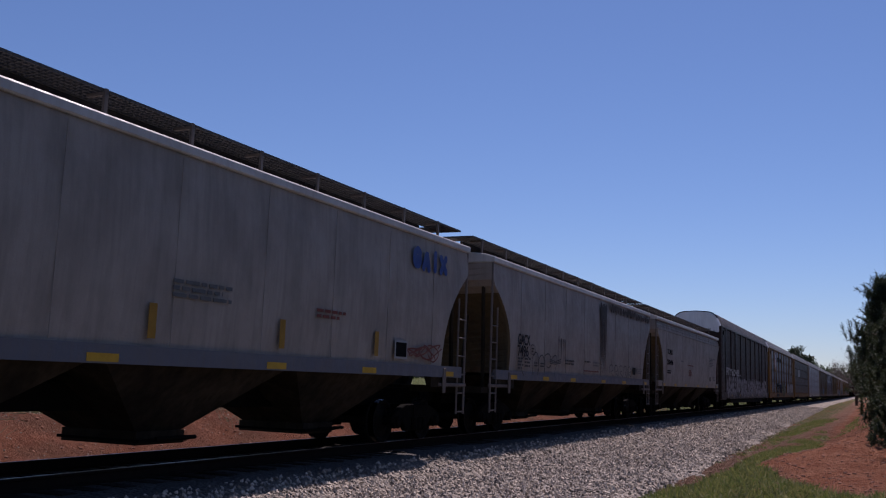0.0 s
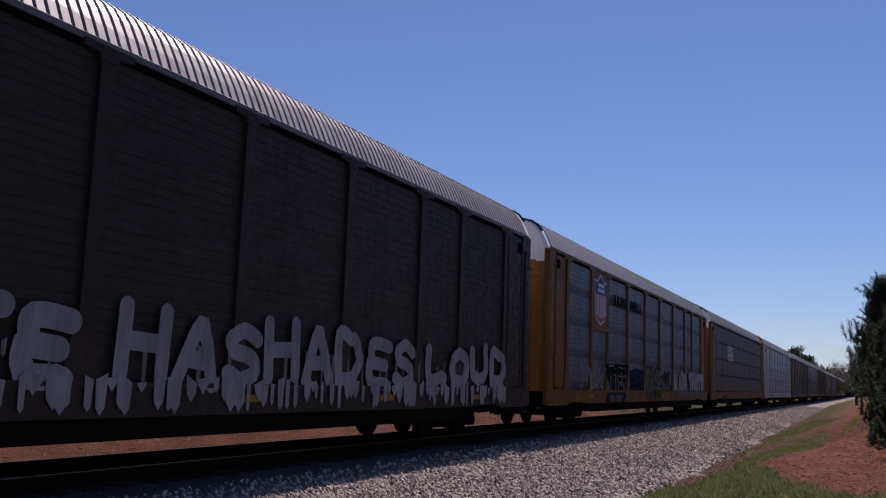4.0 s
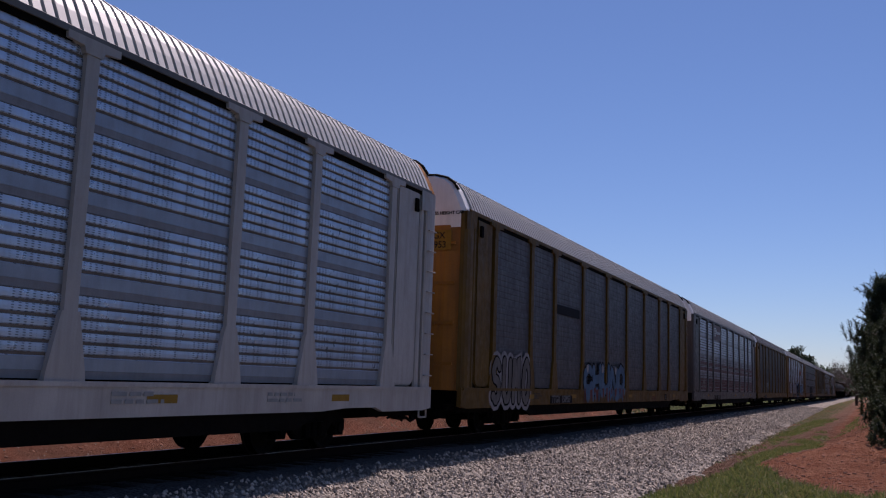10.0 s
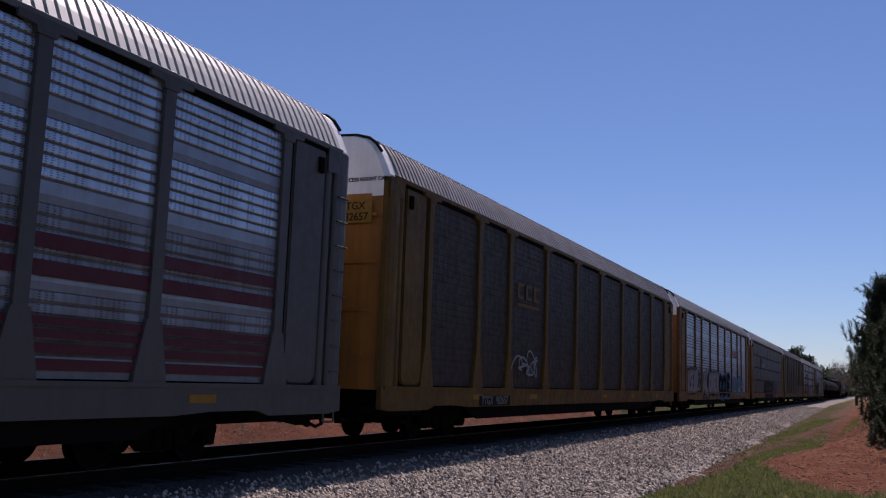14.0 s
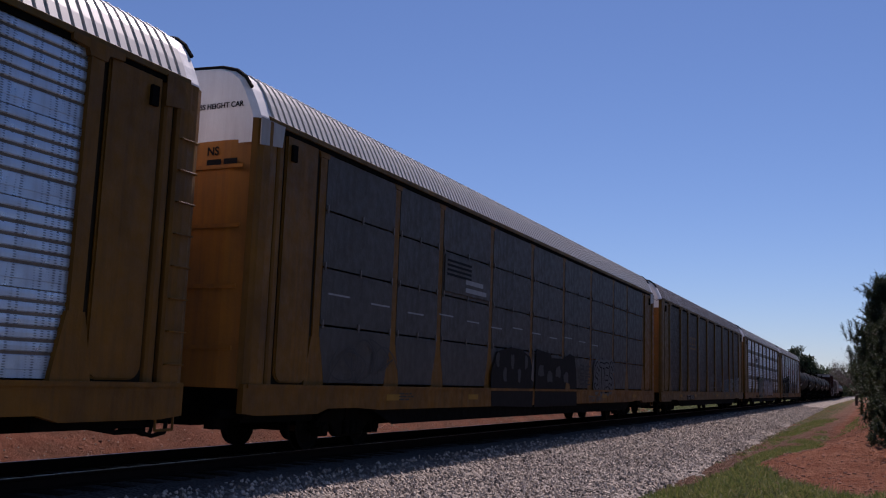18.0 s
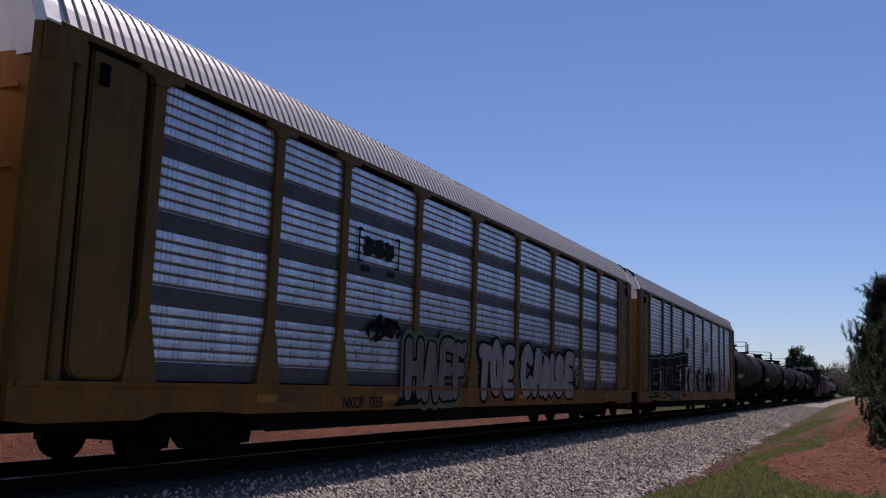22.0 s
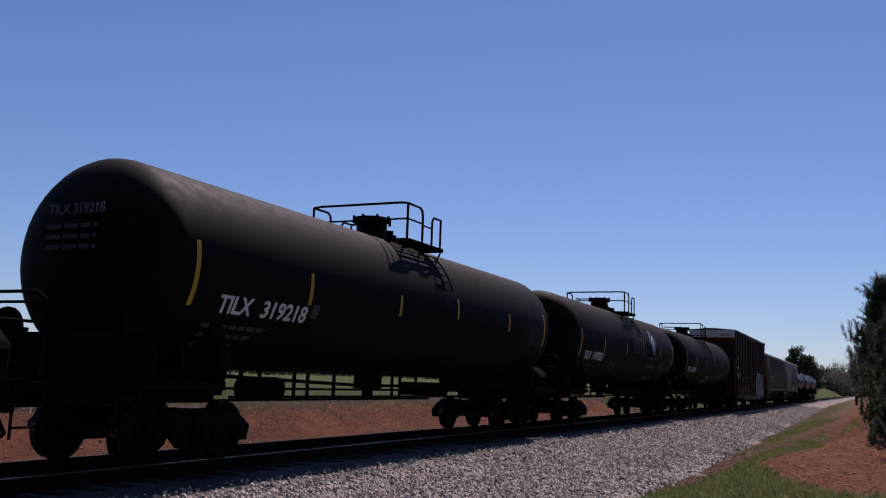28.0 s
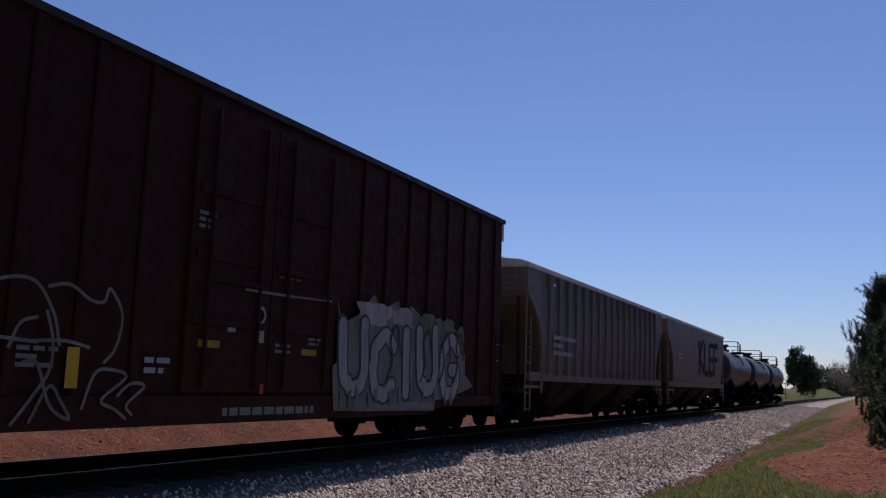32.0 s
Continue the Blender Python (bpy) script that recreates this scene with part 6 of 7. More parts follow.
def marks_c(car, L):
    hopper_side_tags(car, L)
    sign("lettering", "TCMX", 0.22, MARK_DARK, car, -6.56, 2.74, SIDE, 0.006, 1.15)
    sign("lettering", "350496", 0.22, MARK_DARK, car, -6.6, 2.28, SIDE, 0.009, 1.3)
    for text, z in (("TCMX", 4.12), ("350496", 3.9)):
        ob = sign("lettering", text, 0.15, MARK_DARK, car, 0, z, 0, 0.006)
        ob.matrix_basis = pose(0.55, -L - 0.075, z, 0, 0, -90)
    bars(-6.65, 1.98, (0.9, 0.8), SIDE, MARK_DARK, car, 0.05)
    bars(-1.7, 2.35, (1.6,), SIDE, MARK_RUST, car, 0.045)
    bars(-1.4, 2.1, (0.8, 0.8, 0.8, 0.8), SIDE, MARK_RUST, car, 0.045)
    bars(-3.4, 2.5, (0.6,), SIDE, MARK_DIM, car, 0.05)
    bars(5.0, 2.9, (1.9, 1.2, 0.9, 1.1, 1.4, 0.9), SIDE, MARK_DIM, car, 0.045)
    bars(6.2, 1.88, (0.7, 0.5, 0.7), SIDE, MARK_DIM, car, 0.04)
    plate("stencil_box", 5.0, 5.3, 1.68, 1.9, SIDE, MARK_DARK, car)
    seams(car, L)


def marks_d(car, L):
    bars(-6.65, 2.5, (2.2, 0.9, 1.9), 1.635, MARK_GREY, car, 0.12)
    bars(-6.4, 4.0, (0.6,), 1.52, MARK_WHITE, car, 0.1)


def marks_e(car, L):
    tag("KLEF", -0.6, 1.9, 1.9, 6.6, MARK_DARK, None, car, SIDE, fat=0.06)
    bars(-6.2, 2.8, (1.2, 1.0), SIDE, MARK_GREY, car, 0.1)


# ---- tank cars ----
def tank_car(label, pitch, text, marks, radius=1.455, centre=2.77, shell=TANK_BLACK, rails=True, deck=0.0):
    """A tank car on stub sills, with a platform round its dome."""
    car = top("tank_car", label, "rail car", "train of freight cars")
    L = pitch / 2 - 0.9
    straight = L - 0.75

    bm = bmesh.new()
    n = 48
    prof = [(-straight - 0.75 * math.sin(a), radius * math.cos(a)) for a in np.linspace(math.pi / 2 - 0.02, 0, 10)]
    prof += [(y, radius) for y in np.linspace(-straight, straight, 7)[1:-1]]
    prof += [(straight + 0.75 * math.sin(a), radius * math.cos(a)) for a in np.linspace(0, math.pi / 2 - 0.02, 10)]
    loft(bm, [[(max(r, 0.01) * math.cos(a), y, centre + max(r, 0.01) * math.sin(a)) for a in [i / n * 2 * math.pi for i in range(n)]] for y, r in prof])
    bmesh.ops.recalc_face_normals(bm, faces=bm.faces)
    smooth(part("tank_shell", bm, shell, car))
    top_z = centre + radius
    if rails:
        bm = bmesh.new()
        y = deck - 0.12
        rod(bm, (0, y, top_z - 0.1), (0, y, top_z + 0.36), 0.33, 20)
        rod(bm, (0, y, top_z + 0.36), (0, y, top_z + 0.44), 0.38, 20)
        for k in range(8):
            a = k * 0.785
            rod(bm, (0.4 * math.cos(a), y + 0.4 * math.sin(a), top_z + 0.3), (0.4 * math.cos(a), y + 0.4 * math.sin(a), top_z + 0.47), 0.03, 6)
        rod(bm, (0.1, y + 0.62, top_z - 0.1), (0.1, y + 0.62, top_z + 0.16), 0.16, 12)
        rod(bm, (0.1, y + 0.62, top_z + 0.16), (0.1, y + 0.62, top_z + 0.26), 0.09, 10)
        rod(bm, (0.24, y + 0.98, top_z - 0.05), (0.24, y + 0.98, top_z + 0.14), 0.12, 12)
        rod(bm, (-0.1, y + 0.5, top_z + 0.1), (0.24, y + 1.0, top_z + 0.1), 0.04, 8)
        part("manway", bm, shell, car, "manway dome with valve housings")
        bm = bmesh.new()
        y0, y1, y2, y3 = deck - 0.66, deck + 0.04, deck + 0.5, deck + 0.93
        for s in (-1, 1):
            for k in range(6):
                x = s * (0.66 + 0.095 * k)
                box(bm, x - 0.03, x + 0.03, y0, y3 + 0.1, top_z - 0.14, top_z - 0.10)
            for y in (y0, (y0 + y3) / 2, y3 + 0.08):
                box(bm, min(s * 0.6, s * 1.18), max(s * 0.6, s * 1.18), y - 0.03, y + 0.03, top_z - 0.18, top_z - 0.14)
                bent(bm, [(s * 1.14, y, top_z - 0.14), (s * 1.0, y, top_z - 0.42), (s * 0.7, y, top_z - 0.2)], 0.022)
        box(bm, -1.18, 1.18, y3 - 0.15, y3 + 0.1, top_z - 0.14, top_z - 0.10)
        tagged(part("platform", bm, IRON, car, "black grated platform"), kind="stuff")
        bm = bmesh.new()
        h = top_z + 0.62
        for s in (-1, 1):
            x = s * 1.14
            bent(bm, [(x, y0, top_z - 0.12), (x, y0, h)], 0.026)
            bent(bm, [(x, y0, h), (x, y1 - 0.14, h), (x, y1 - 0.04, h - 0.05), (x, y1, h - 0.16), (x, y1, top_z - 0.12)], 0.026)
            rod(bm, (x, y0, top_z + 0.3), (x, y1, top_z + 0.3), 0.02)
            bent(bm, [(x, y2, top_z - 0.12), (x, y2, h - 0.2), (x, y2 + 0.08, h - 0.1), (x, y3, h - 0.1), (x, y3, top_z - 0.12)], 0.024)
            rod(bm, (x, y1, h - 0.35), (x, y2, h - 0.35), 0.018)
        bent(bm, [(1.14, y0, h), (0.98, y0, h + 0.02), (-0.98, y0, h + 0.02), (-1.14, y0, h)], 0.026)
        rod(bm, (-1.14, y0, top_z + 0.3), (1.14, y0, top_z + 0.3), 0.02)
        rod(bm, (-1.14, y3, h - 0.1), (-0.3, y3, h - 0.1), 0.024)
        part("handrail", bm, IRON, car, "black pipe handrail")
        for s in (-1, 1):
            bm = bmesh.new()
            last = None
            pts = [((radius + 0.08) * math.sin(a), centre + (radius + 0.08) * math.cos(a)) for a in np.linspace(0.72, 1.3, 6)]
            for x, z in pts:
                rod(bm, (s * x, y2, z), (s * x, y3, z), 0.014)
                if last:
                    for y in (y2, y3):
                        rod(bm, (s * last[0], y, last[1]), (s * x, y, z), 0.018)
                last = (x, z)
            part("ladder", bm, IRON, car)
    # cradles, stub sills, end platforms
    for e in (-1, 1):
        y = e * (pitch / 2 - 2.6)
        yy = e * (pitch / 2 - 0.75)
        bm = bmesh.new()
        prism(bm, [(-1.3, 0.95), (1.3, 0.95), (1.42, 1.5), (1.2, 2.0), (0.6, 1.5), (-0.6, 1.5), (-1.2, 2.0), (-1.42, 1.5)], "y", y - 0.12, y + 0.12)
        part("cradle", bm, IRON, car)
        bm = bmesh.new()
        a, b = sorted((y - e * 1.2, e * (pitch / 2 - 0.5)))
        box(bm, -0.3, 0.3, a, b, 0.8, 1.15)
        part("stub_sill", bm, IRON, car)
        bm = bmesh.new()
        ya, yb = sorted((e * (straight + 0.1), e * (L + 0.12)))
        prism(bm, [(-1.15, 1.1), (1.15, 1.1), (1.2, 1.5), (0.95, 1.72), (-0.95, 1.72), (-1.2, 1.5)], "y", ya, yb)
        eased(bm, 0.05)
        part("head_brace", bm, IRON, car, "black brace plate below the tank head")
        bm = bmesh.new()
        yb = e * (pitch / 2 - 0.55)
        rod(bm, (-0.5, yb, 1.75), (-0.5, yb + e * 0.05, 1.75), 0.28, 18)
        rod(bm, (-0.5, yb - e * 0.3, 1.75), (-0.5, yb, 1.75), 0.03, 8)
        box(bm, -0.75, -0.25, min(yb - e * 0.42, yb - e * 0.15), max(yb - e * 0.42, yb - e * 0.15), 1.1, 1.6)
        part("brake_wheel", bm, IRON, car)
        bm = bmesh.new()
        box(bm, -1.45, 1.45, yy - 0.25, yy + 0.25, 1.05, 1.1)
        for s in (-1, 1):
            box(bm, s * 1.4 - 0.05, s * 1.4 + 0.05, min(yy, y), max(yy, y), 1.02, 1.14)
        part("end_platform", bm, IRON, car)
        yr = e * (pitch / 2 - 0.62)
        bm = bmesh.new()
        bent(bm, [(-1.45, yr, 1.1), (-1.45, yr, 2.0), (-1.3, yr, 2.1), (1.3, yr, 2.1), (1.45, yr, 2.0), (1.45, yr, 1.1)], 0.02)
        part("end_handrail", bm, IRON, car)
        for s in (-1, 1):
            bm = bmesh.new()
            bent(bm, [(s * 1.45, yr, 1.75), (s * 1.45, yr - e * 1.0, 1.75), (s * 1.45, yr - e * 1.1, 1.1)], 0.018)
            part("side_handrail", bm, IRON, car)
        for s in (-1, 1):
            bm = bmesh.new()
            ladder(bm, s * 1.45, yy, 0.5, 1.1, 0.4, 0.3)
            part("step_ladder", bm, IRON, car)
    bm = bmesh.new()
    rod(bm, (0, 0, centre - radius + 0.05), (0, 0, centre - radius - 0.28), 0.3, 14)
    rod(bm, (0, 0, centre - radius - 0.2), (0, 0, centre - radius - 0.5), 0.12, 10)
    part("bottom_outlet", bm, IRON, car)
    bm = bmesh.new()
    rod(bm, (-0.5, -3.6, 1.0), (-0.5, -2.6, 1.0), 0.22, 12)
    part("air_reservoir", bm, IRON, car)
    bm = bmesh.new()
    box(bm, -0.4, 0.4, 2.2, 3.2, 0.9, 1.2)
    eased(bm, 0.04)
    part("valve_box", bm, IRON, car)
    bm = bmesh.new()
    bent(bm, [(0.9, -L + 1, 1.25), (0.9, -2, 1.12), (0.9, 2, 1.12), (0.9, L - 1, 1.25)], 0.03)
    part("brake_rod", bm, IRON, car)
    bm = bmesh.new()
    y0, y1 = -pitch / 2 + 3.6, pitch / 2 - 3.6
    for x, z in ((-1.25, 0.98), (-1.25, 0.76), (0.75, 0.9)):
        rod(bm, (x, y0, z), (x, y1, z), 0.024)
    part("train_pipe", bm, IRON, car, "black pipes slung below the tank")
    def hanger(bm):
        box(bm, -0.025, 0.025, -0.035, 0.035, 0.74, 1.5)
    rnd = random.Random(label)
    for k in range(11):
        piece("pipe_hanger", (0,), hanger, IRON, car, (-1.25, y0 + (y1 - y0) * (k + rnd.uniform(0.1, 0.9)) / 11, 0))
    for e in (-1, 1):
        truck(car, e * (pitch / 2 - 2.6), 0.42)
    couplers(car, pitch / 2)
    marks(car, L, radius, centre, text)
    return car


def on_shell(ob, radius, centre, z):
    """Bends flat lettering onto the round of the shell."""
    me = ob.data.copy()
    ob.data = me
    for v in me.vertices:
        a = math.asin(max(-0.98, min(0.98, (v.co.z + z - centre) / radius)))
        d = v.co.x
        v.co.x = (radius + 0.006 + d) * math.cos(a)
        v.co.z = centre + (radius + 0.006 + d) * math.sin(a)
    m = ob.matrix_basis.copy()
    ob.matrix_basis = pose(0, m.translation.y, 0)


def shell_plate(name, y0, y1, z0, z1, radius, centre, material, car, label=""):
    bm = bmesh.new()
    n = 8
    rings = []
    for i in range(n + 1):
        a = math.asin((z0 + (z1 - z0) * i / n - centre) / radius)
        r = radius + 0.006
        rings.append([(r * math.cos(a), y0, centre + r * math.sin(a)), (r * math.cos(a), y1, centre + r * math.sin(a))])
    loft(bm, rings, closed=False, caps=False)
    return part(name, bm, material, car, label)


def shell_shape(name, outline, y, z, out, radius, centre, material, car, label=""):
    """A flat painted shape laid onto the round of the shell."""
    bm = bmesh.new()
    bm.faces.new([bm.verts.new((out, a, b)) for a, b in outline])
    lo, hi = min(b for _, b in outline), max(b for _, b in outline)
    for k in np.arange(lo + 0.04, hi, 0.05):
        bmesh.ops.bisect_plane(bm, geom=bm.verts[:] + bm.edges[:] + bm.faces[:], plane_co=(0, 0, k), plane_no=(0, 0, 1))
    ob = part(name, bm, material, car, label)
    ob.matrix_basis = pose(0, y, z)
    on_shell(ob, radius, centre, z)
    return ob


def tank_marks(car, L, radius, centre, text):
    for y, z, tall in ((-7.4, 2.6, 0.44), (-4.58, 2.66, 0.26), (-1.42, 2.66, 0.2), (1.3, 2.82, 0.22), (4.48, 2.76, 0.22), (7.22, 2.72, 0.44)):
        shell_plate("yellow_reflector", y, y + 0.09, z - tall, z + tall, radius, centre, MARK_YELLOW, car, "vertical yellow reflective strip")
    if text:
        for word, y, w in zip(text.split(), (-6.75, -5.72), (0.78, 1.2)):
            ob = sign("lettering", word, 0.25, MARK_WHITE, car, y, 2.12, 0, 0.008, w)
            on_shell(ob, radius, centre, 2.12)
        for i in range(3):
            ob = bars(0, 0, (1.5 - 0.3 * i,), 0, MARK_FAINT, car, 0.06)
            ob.matrix_basis = pose(0, -6.9 + 0.02 * i, 1.9 - 0.13 * i)
            on_shell(ob, radius, centre, 1.9 - 0.13 * i)
        ob = sign("lettering", text, 0.14, MARK_DIM, car, 0, 3.2, 0, 0.003, 1.0)
        ob.matrix_basis = pose(-0.35, -L - 0.01, 3.3, 0, 0, -90)
        for i in range(3):
            ob = bars(0, 0, (0.9,), 0, MARK_FAINT, car, 0.06)
            ob.matrix_basis = pose(-0.35, -L - 0.02, 3.1 - 0.14 * i, 0, 0, -90)
    shell_plate("data_panel", L - 2.2, L - 1.1, 2.3, 2.82, radius, centre, PANEL_DIM, car, "dim white data panel with dark lines")
    for i in range(4):
        for j in range(2):
            shell_plate("panel_line", L - 2.1 + 0.5 * j, L - 1.8 + 0.5 * j + 0.08 * (i % 3), 2.38 + 0.11 * i, 2.42 + 0.11 * i, radius + 0.003, centre, MARK_DARK, car)
    shell_plate("stencil_box", -4.4, -4.2, 2.2, 2.42, radius, centre, MARK_FAINT, car)


def shell_line(car, y, z, w, h, radius, centre, material, seed, steps=30, r=0.022):
    """A loose chalked line on the shell."""
    ob = scribble(0, 0, w, h, 0, material, car, seed, r=r, steps=steps)
    ob.matrix_basis = pose(0, y, z)
    on_shell(ob, radius, centre, z)
    return ob


def shell_letters(car, text, y, z, h, w, radius, centre, material, r=0.02, square=False):
    """Chalked letters on the shell."""
    step = w / len(text)
    for i, ch in enumerate(text):
        me = stroke_letter(ch, step * 0.85, h, r, square)
        ob = part("chalk_letter", me, material, car, "thin chalked letter")
        me.materials.append(material)
        ob.matrix_basis = pose(0, y + i * step, z)
        on_shell(ob, radius, centre, z)


def marks_t2(car, L, radius, centre, text):
    tank_marks(car, L, radius, centre, text)
    shell_plate("chalk_box", L - 4.2, L - 3.6, 1.7, 1.95, radius, centre, MARK_GREY, car)
    shell_line(car, L - 3.3, 1.5, 0.5, 0.3, radius, centre, MARK_GREY, 4)


def marks_t4(car, L, radius, centre, text):
    tank_marks(car, L, radius, centre, text)
    # diamond emblem with a pale leaf
    for k, m, d in ((1.0, MARK_WHITE, 0.0), (0.93, MARK_BLUE, 0.004)):
        shell_shape("emblem", [(k * a, k * b) for a, b in ((-0.62, 0.10), (-0.65, 0.0), (-0.18, 0.50), (-0.08, 0.50), (0.62, 0.10), (0.65, 0.0), (0.12, -0.50), (0.04, -0.50))], 3.2, 3.1, d, radius, centre, m, car, "blue and white diamond emblem")
    leaf = [(-0.40, -0.05), (-0.30, 0.18), (-0.08, 0.36), (0.12, 0.36), (0.22, 0.1), (0.2, -0.2), (0.05, -0.46), (-0.2, -0.40), (-0.36, -0.25)]
    shell_shape("emblem_leaf", leaf, 3.2, 3.1, 0.008, radius, centre, MARK_GREEN_DARK, car, "green edge of the emblem's leaf")
    shell_shape("emblem_leaf", [(a * 0.86 - 0.01, b * 0.86 - 0.02) for a, b in leaf], 3.2, 3.1, 0.011, radius, centre, MARK_WHITE, car, "white leaf of the emblem")
    shell_shape("emblem_stem", [(-0.3, -0.44), (-0.24, -0.44), (-0.1, -0.05), (0.06, 0.1), (0.02, 0.14), (-0.16, 0.0)], 3.2, 3.1, 0.014, radius, centre, MARK_DARK, car)
    shell_letters(car, "ooo", 2.45, 2.06, 0.4, 1.5, radius, centre, MARK_DIM, 0.022, True)
    shell_plate("chalk_box", 6.05, 6.65, 1.62, 1.86, radius, centre, MARK_DIM, car)
    shell_letters(car, "DUM", 4.75, 2.05, 0.3, 1.0, radius, centre, MARK_FAINT, 0.02)
    shell_line(car, 3.1, 1.5, 1.4, 0.25, radius, centre, MARK_DIM, 53)
    for k in range(5):
        shell_line(car, -0.5 + k * 0.35, 2.5, 1.1, 1.1, radius, centre, MARK_DIM, 40 + k, 30, 0.014)
    shell_line(car, -3.5, 1.8, 1.2, 0.4, radius, centre, MARK_FAINT, 51)
    shell_line(car, 4.7, 1.9, 1.0, 0.35, radius, centre, MARK_FAINT, 52)


def marks_t5(car, L, radius, centre, text):
    tank_marks(car, L, radius, centre, text)
    shell_letters(car, "Lb", -0.75, 1.55, 0.85, 1.2, radius, centre, MARK_DIM, 0.02)
    for k in range(3):
        shell_line(car, -0.1, 1.6 + 0.12 * k, 1.2, 0.14, radius, centre, MARK_DIM, 71 + k, 30, 0.02)
    shell_letters(car, "4", 1.4, 1.72, 0.72, 1.05, radius, centre, MARK_DIM, 0.022)
    shell_letters(car, "n", 2.75, 1.75, 0.55, 0.6, radius, centre, MARK_FAINT, 0.02)
    for k in range(3):
        shell_line(car, 3.5 + 0.5 * k, 1.8 + 0.08 * k, 0.9, 0.4, radius, centre, MARK_DIM, 81 + k, 30, 0.012)
    for k, (y, w) in enumerate(((-L + 1.2, 1.6), (-L + 5.0, 2.0), (5.4, 2.2))):
        shell_line(car, y, 1.75 + 0.15 * (k % 3), w, 0.55, radius, centre, MARK_FAINT, 61 + k, 34, 0.014)


def marks_plain(car, L, radius, centre, text):
    tank_marks(car, L, radius, centre, text)


def marks_short(car, L, radius, centre, text):
    shell_plate("stencil_box", -1.8, -1.2, 2.4, 2.8, radius, centre, MARK_DIM, car)


# ---- boxcar ----
def boxcar(pitch):
    car = top("boxcar", "oxide brown high-cube boxcar with white graffiti", "rail car", "train of freight cars")
    L = 9.54
    bm = bmesh.new()
    box(bm, -1.46, 1.46, -L, L, 0.82, 5.2)
    part("body", bm, BOX_BROWN, car)

    def rib(bm):
        prism(bm, [(-0.09, 0.85), (0.09, 0.85), (0.09, 5.15), (-0.09, 5.15)], "x", 0.0, 0.05)
        eased(bm, 0.02)
    for s in (-1, 1):
        for k in range(21):
            y = -L + 0.45 + k * (2 * L - 0.9) / 20
            if -2.05 < y < 2.0:
                continue
            piece("side_rib", (0,), rib, BOX_BROWN, car, (s * 1.46, y, 0), 0 if s > 0 else 180)
        for y0 in (-1.9, -0.04):
            bm = bmesh.new()
            x = s * 1.46
            box(bm, min(x, x + s * 0.07), max(x, x + s * 0.07), y0, y0 + 1.83, 1.0, 5.0)
            eased(bm, 0.015)
            door = part("plug_door", bm, BOX_BROWN, car, "brown plug door")
            for z in (1.9, 2.8, 3.7):
                bm = bmesh.new()
                box(bm, min(x, x + s * 0.1), max(x, x + s * 0.1), y0 + 0.1, y0 + 1.73, z, z + 0.1)
                part("door_rib", bm, BOX_BROWN, door)
            bm = bmesh.new()
            xx = s * 1.58
            for k in (0.35, 1.5):
                rod(bm, (xx, y0 + k, 1.05), (xx, y0 + k, 4.9), 0.03)
            box(bm, xx - 0.02, xx + 0.02, y0 + 0.35, y0 + 1.5, 2.5, 2.56)
            part("locking_bar", bm, BOX_BROWN, door)
        bm = bmesh.new()
        x = s * 1.5
        prism(bm, [(-L, 0.95), (-L, 0.72), (-L + 3.4, 0.72), (-L + 4.2, 0.58), (L - 4.2, 0.58), (L - 3.4, 0.72), (L, 0.72), (L, 0.95)], "x", x - 0.04, x + 0.04)
        part("side_sill", bm, BOX_BROWN, car)
    bm = bmesh.new()
    prism(bm, [(-1.54, 5.14), (-1.54, 5.24), (0, 5.36), (1.54, 5.24), (1.54, 5.14)], "y", -L - 0.04, L + 0.04)
    for k in np.arange(-L + 0.6, L, 1.2):
        prism(bm, [(-1.5, 5.2), (-1.5, 5.25), (0, 5.375), (1.5, 5.25), (1.5, 5.2)], "y", k - 0.03, k + 0.03)
    part("roof", bm, DARK_BROWN, car, "dark roof with low ribs")
    for e in (-1, 1):
        def end_rib(bm):
            box(bm, -1.42, 1.42, -0.05, 0.05, 0.0, 0.16)
            eased(bm, 0.02)
        for z in np.arange(1.0, 4.7, 0.28):
            piece("end_rib", (0,), end_rib, BOX_BROWN, car, (0, e * L, z))
        bm = bmesh.new()
        box(bm, -1.48, 1.48, e * (L + 0.02) - 0.05, e * (L + 0.02) + 0.05, 4.72, 5.22)
        part("end_band", bm, WHITE, car, "white band along the top of the end")
        bm = bmesh.new()
        ladder(bm, 1.56, e * (L - 0.3), 0.5, 2.4, 0.4, 0.38)
        part("ladder", bm, BOX_BROWN, car)
        truck(car, e * 7.0, 0.42)
    ob = sign("lettering", "NS 472072", 0.13, MARK_DARK, car, 0, 4.82, 0, 0.003, 0.8)
    ob.matrix_basis = pose(0.52, -L - 0.08, 4.82, 0, 0, -90)
    ob = bars(0, 0, (1.1,), 0, MARK_DARK, car, 0.06)
    ob.matrix_basis = pose(-1.35, -L - 0.075, 4.79, 0, 0, -90)
    bm = bmesh.new()
    box(bm, -0.4, 0.4, -L - 0.4, L + 0.4, 0.7, 0.84)
    part("underframe", bm, IRON, car)
    couplers(car, pitch / 2)
    x = 1.52
    spray = x + 0.045
    curl(((-6.9, 1.91), (-6.73, 2.02), (-6.28, 2.16), (-6.0, 1.99), (-5.9, 1.79), (-5.74, 2.07), (-5.27, 2.17), (-5.09, 1.96), (-4.85, 2.15), (-4.42, 2.18), (-4.13, 1.86), (-4.01, 1.5)), spray, SPRAY_FADED, car)
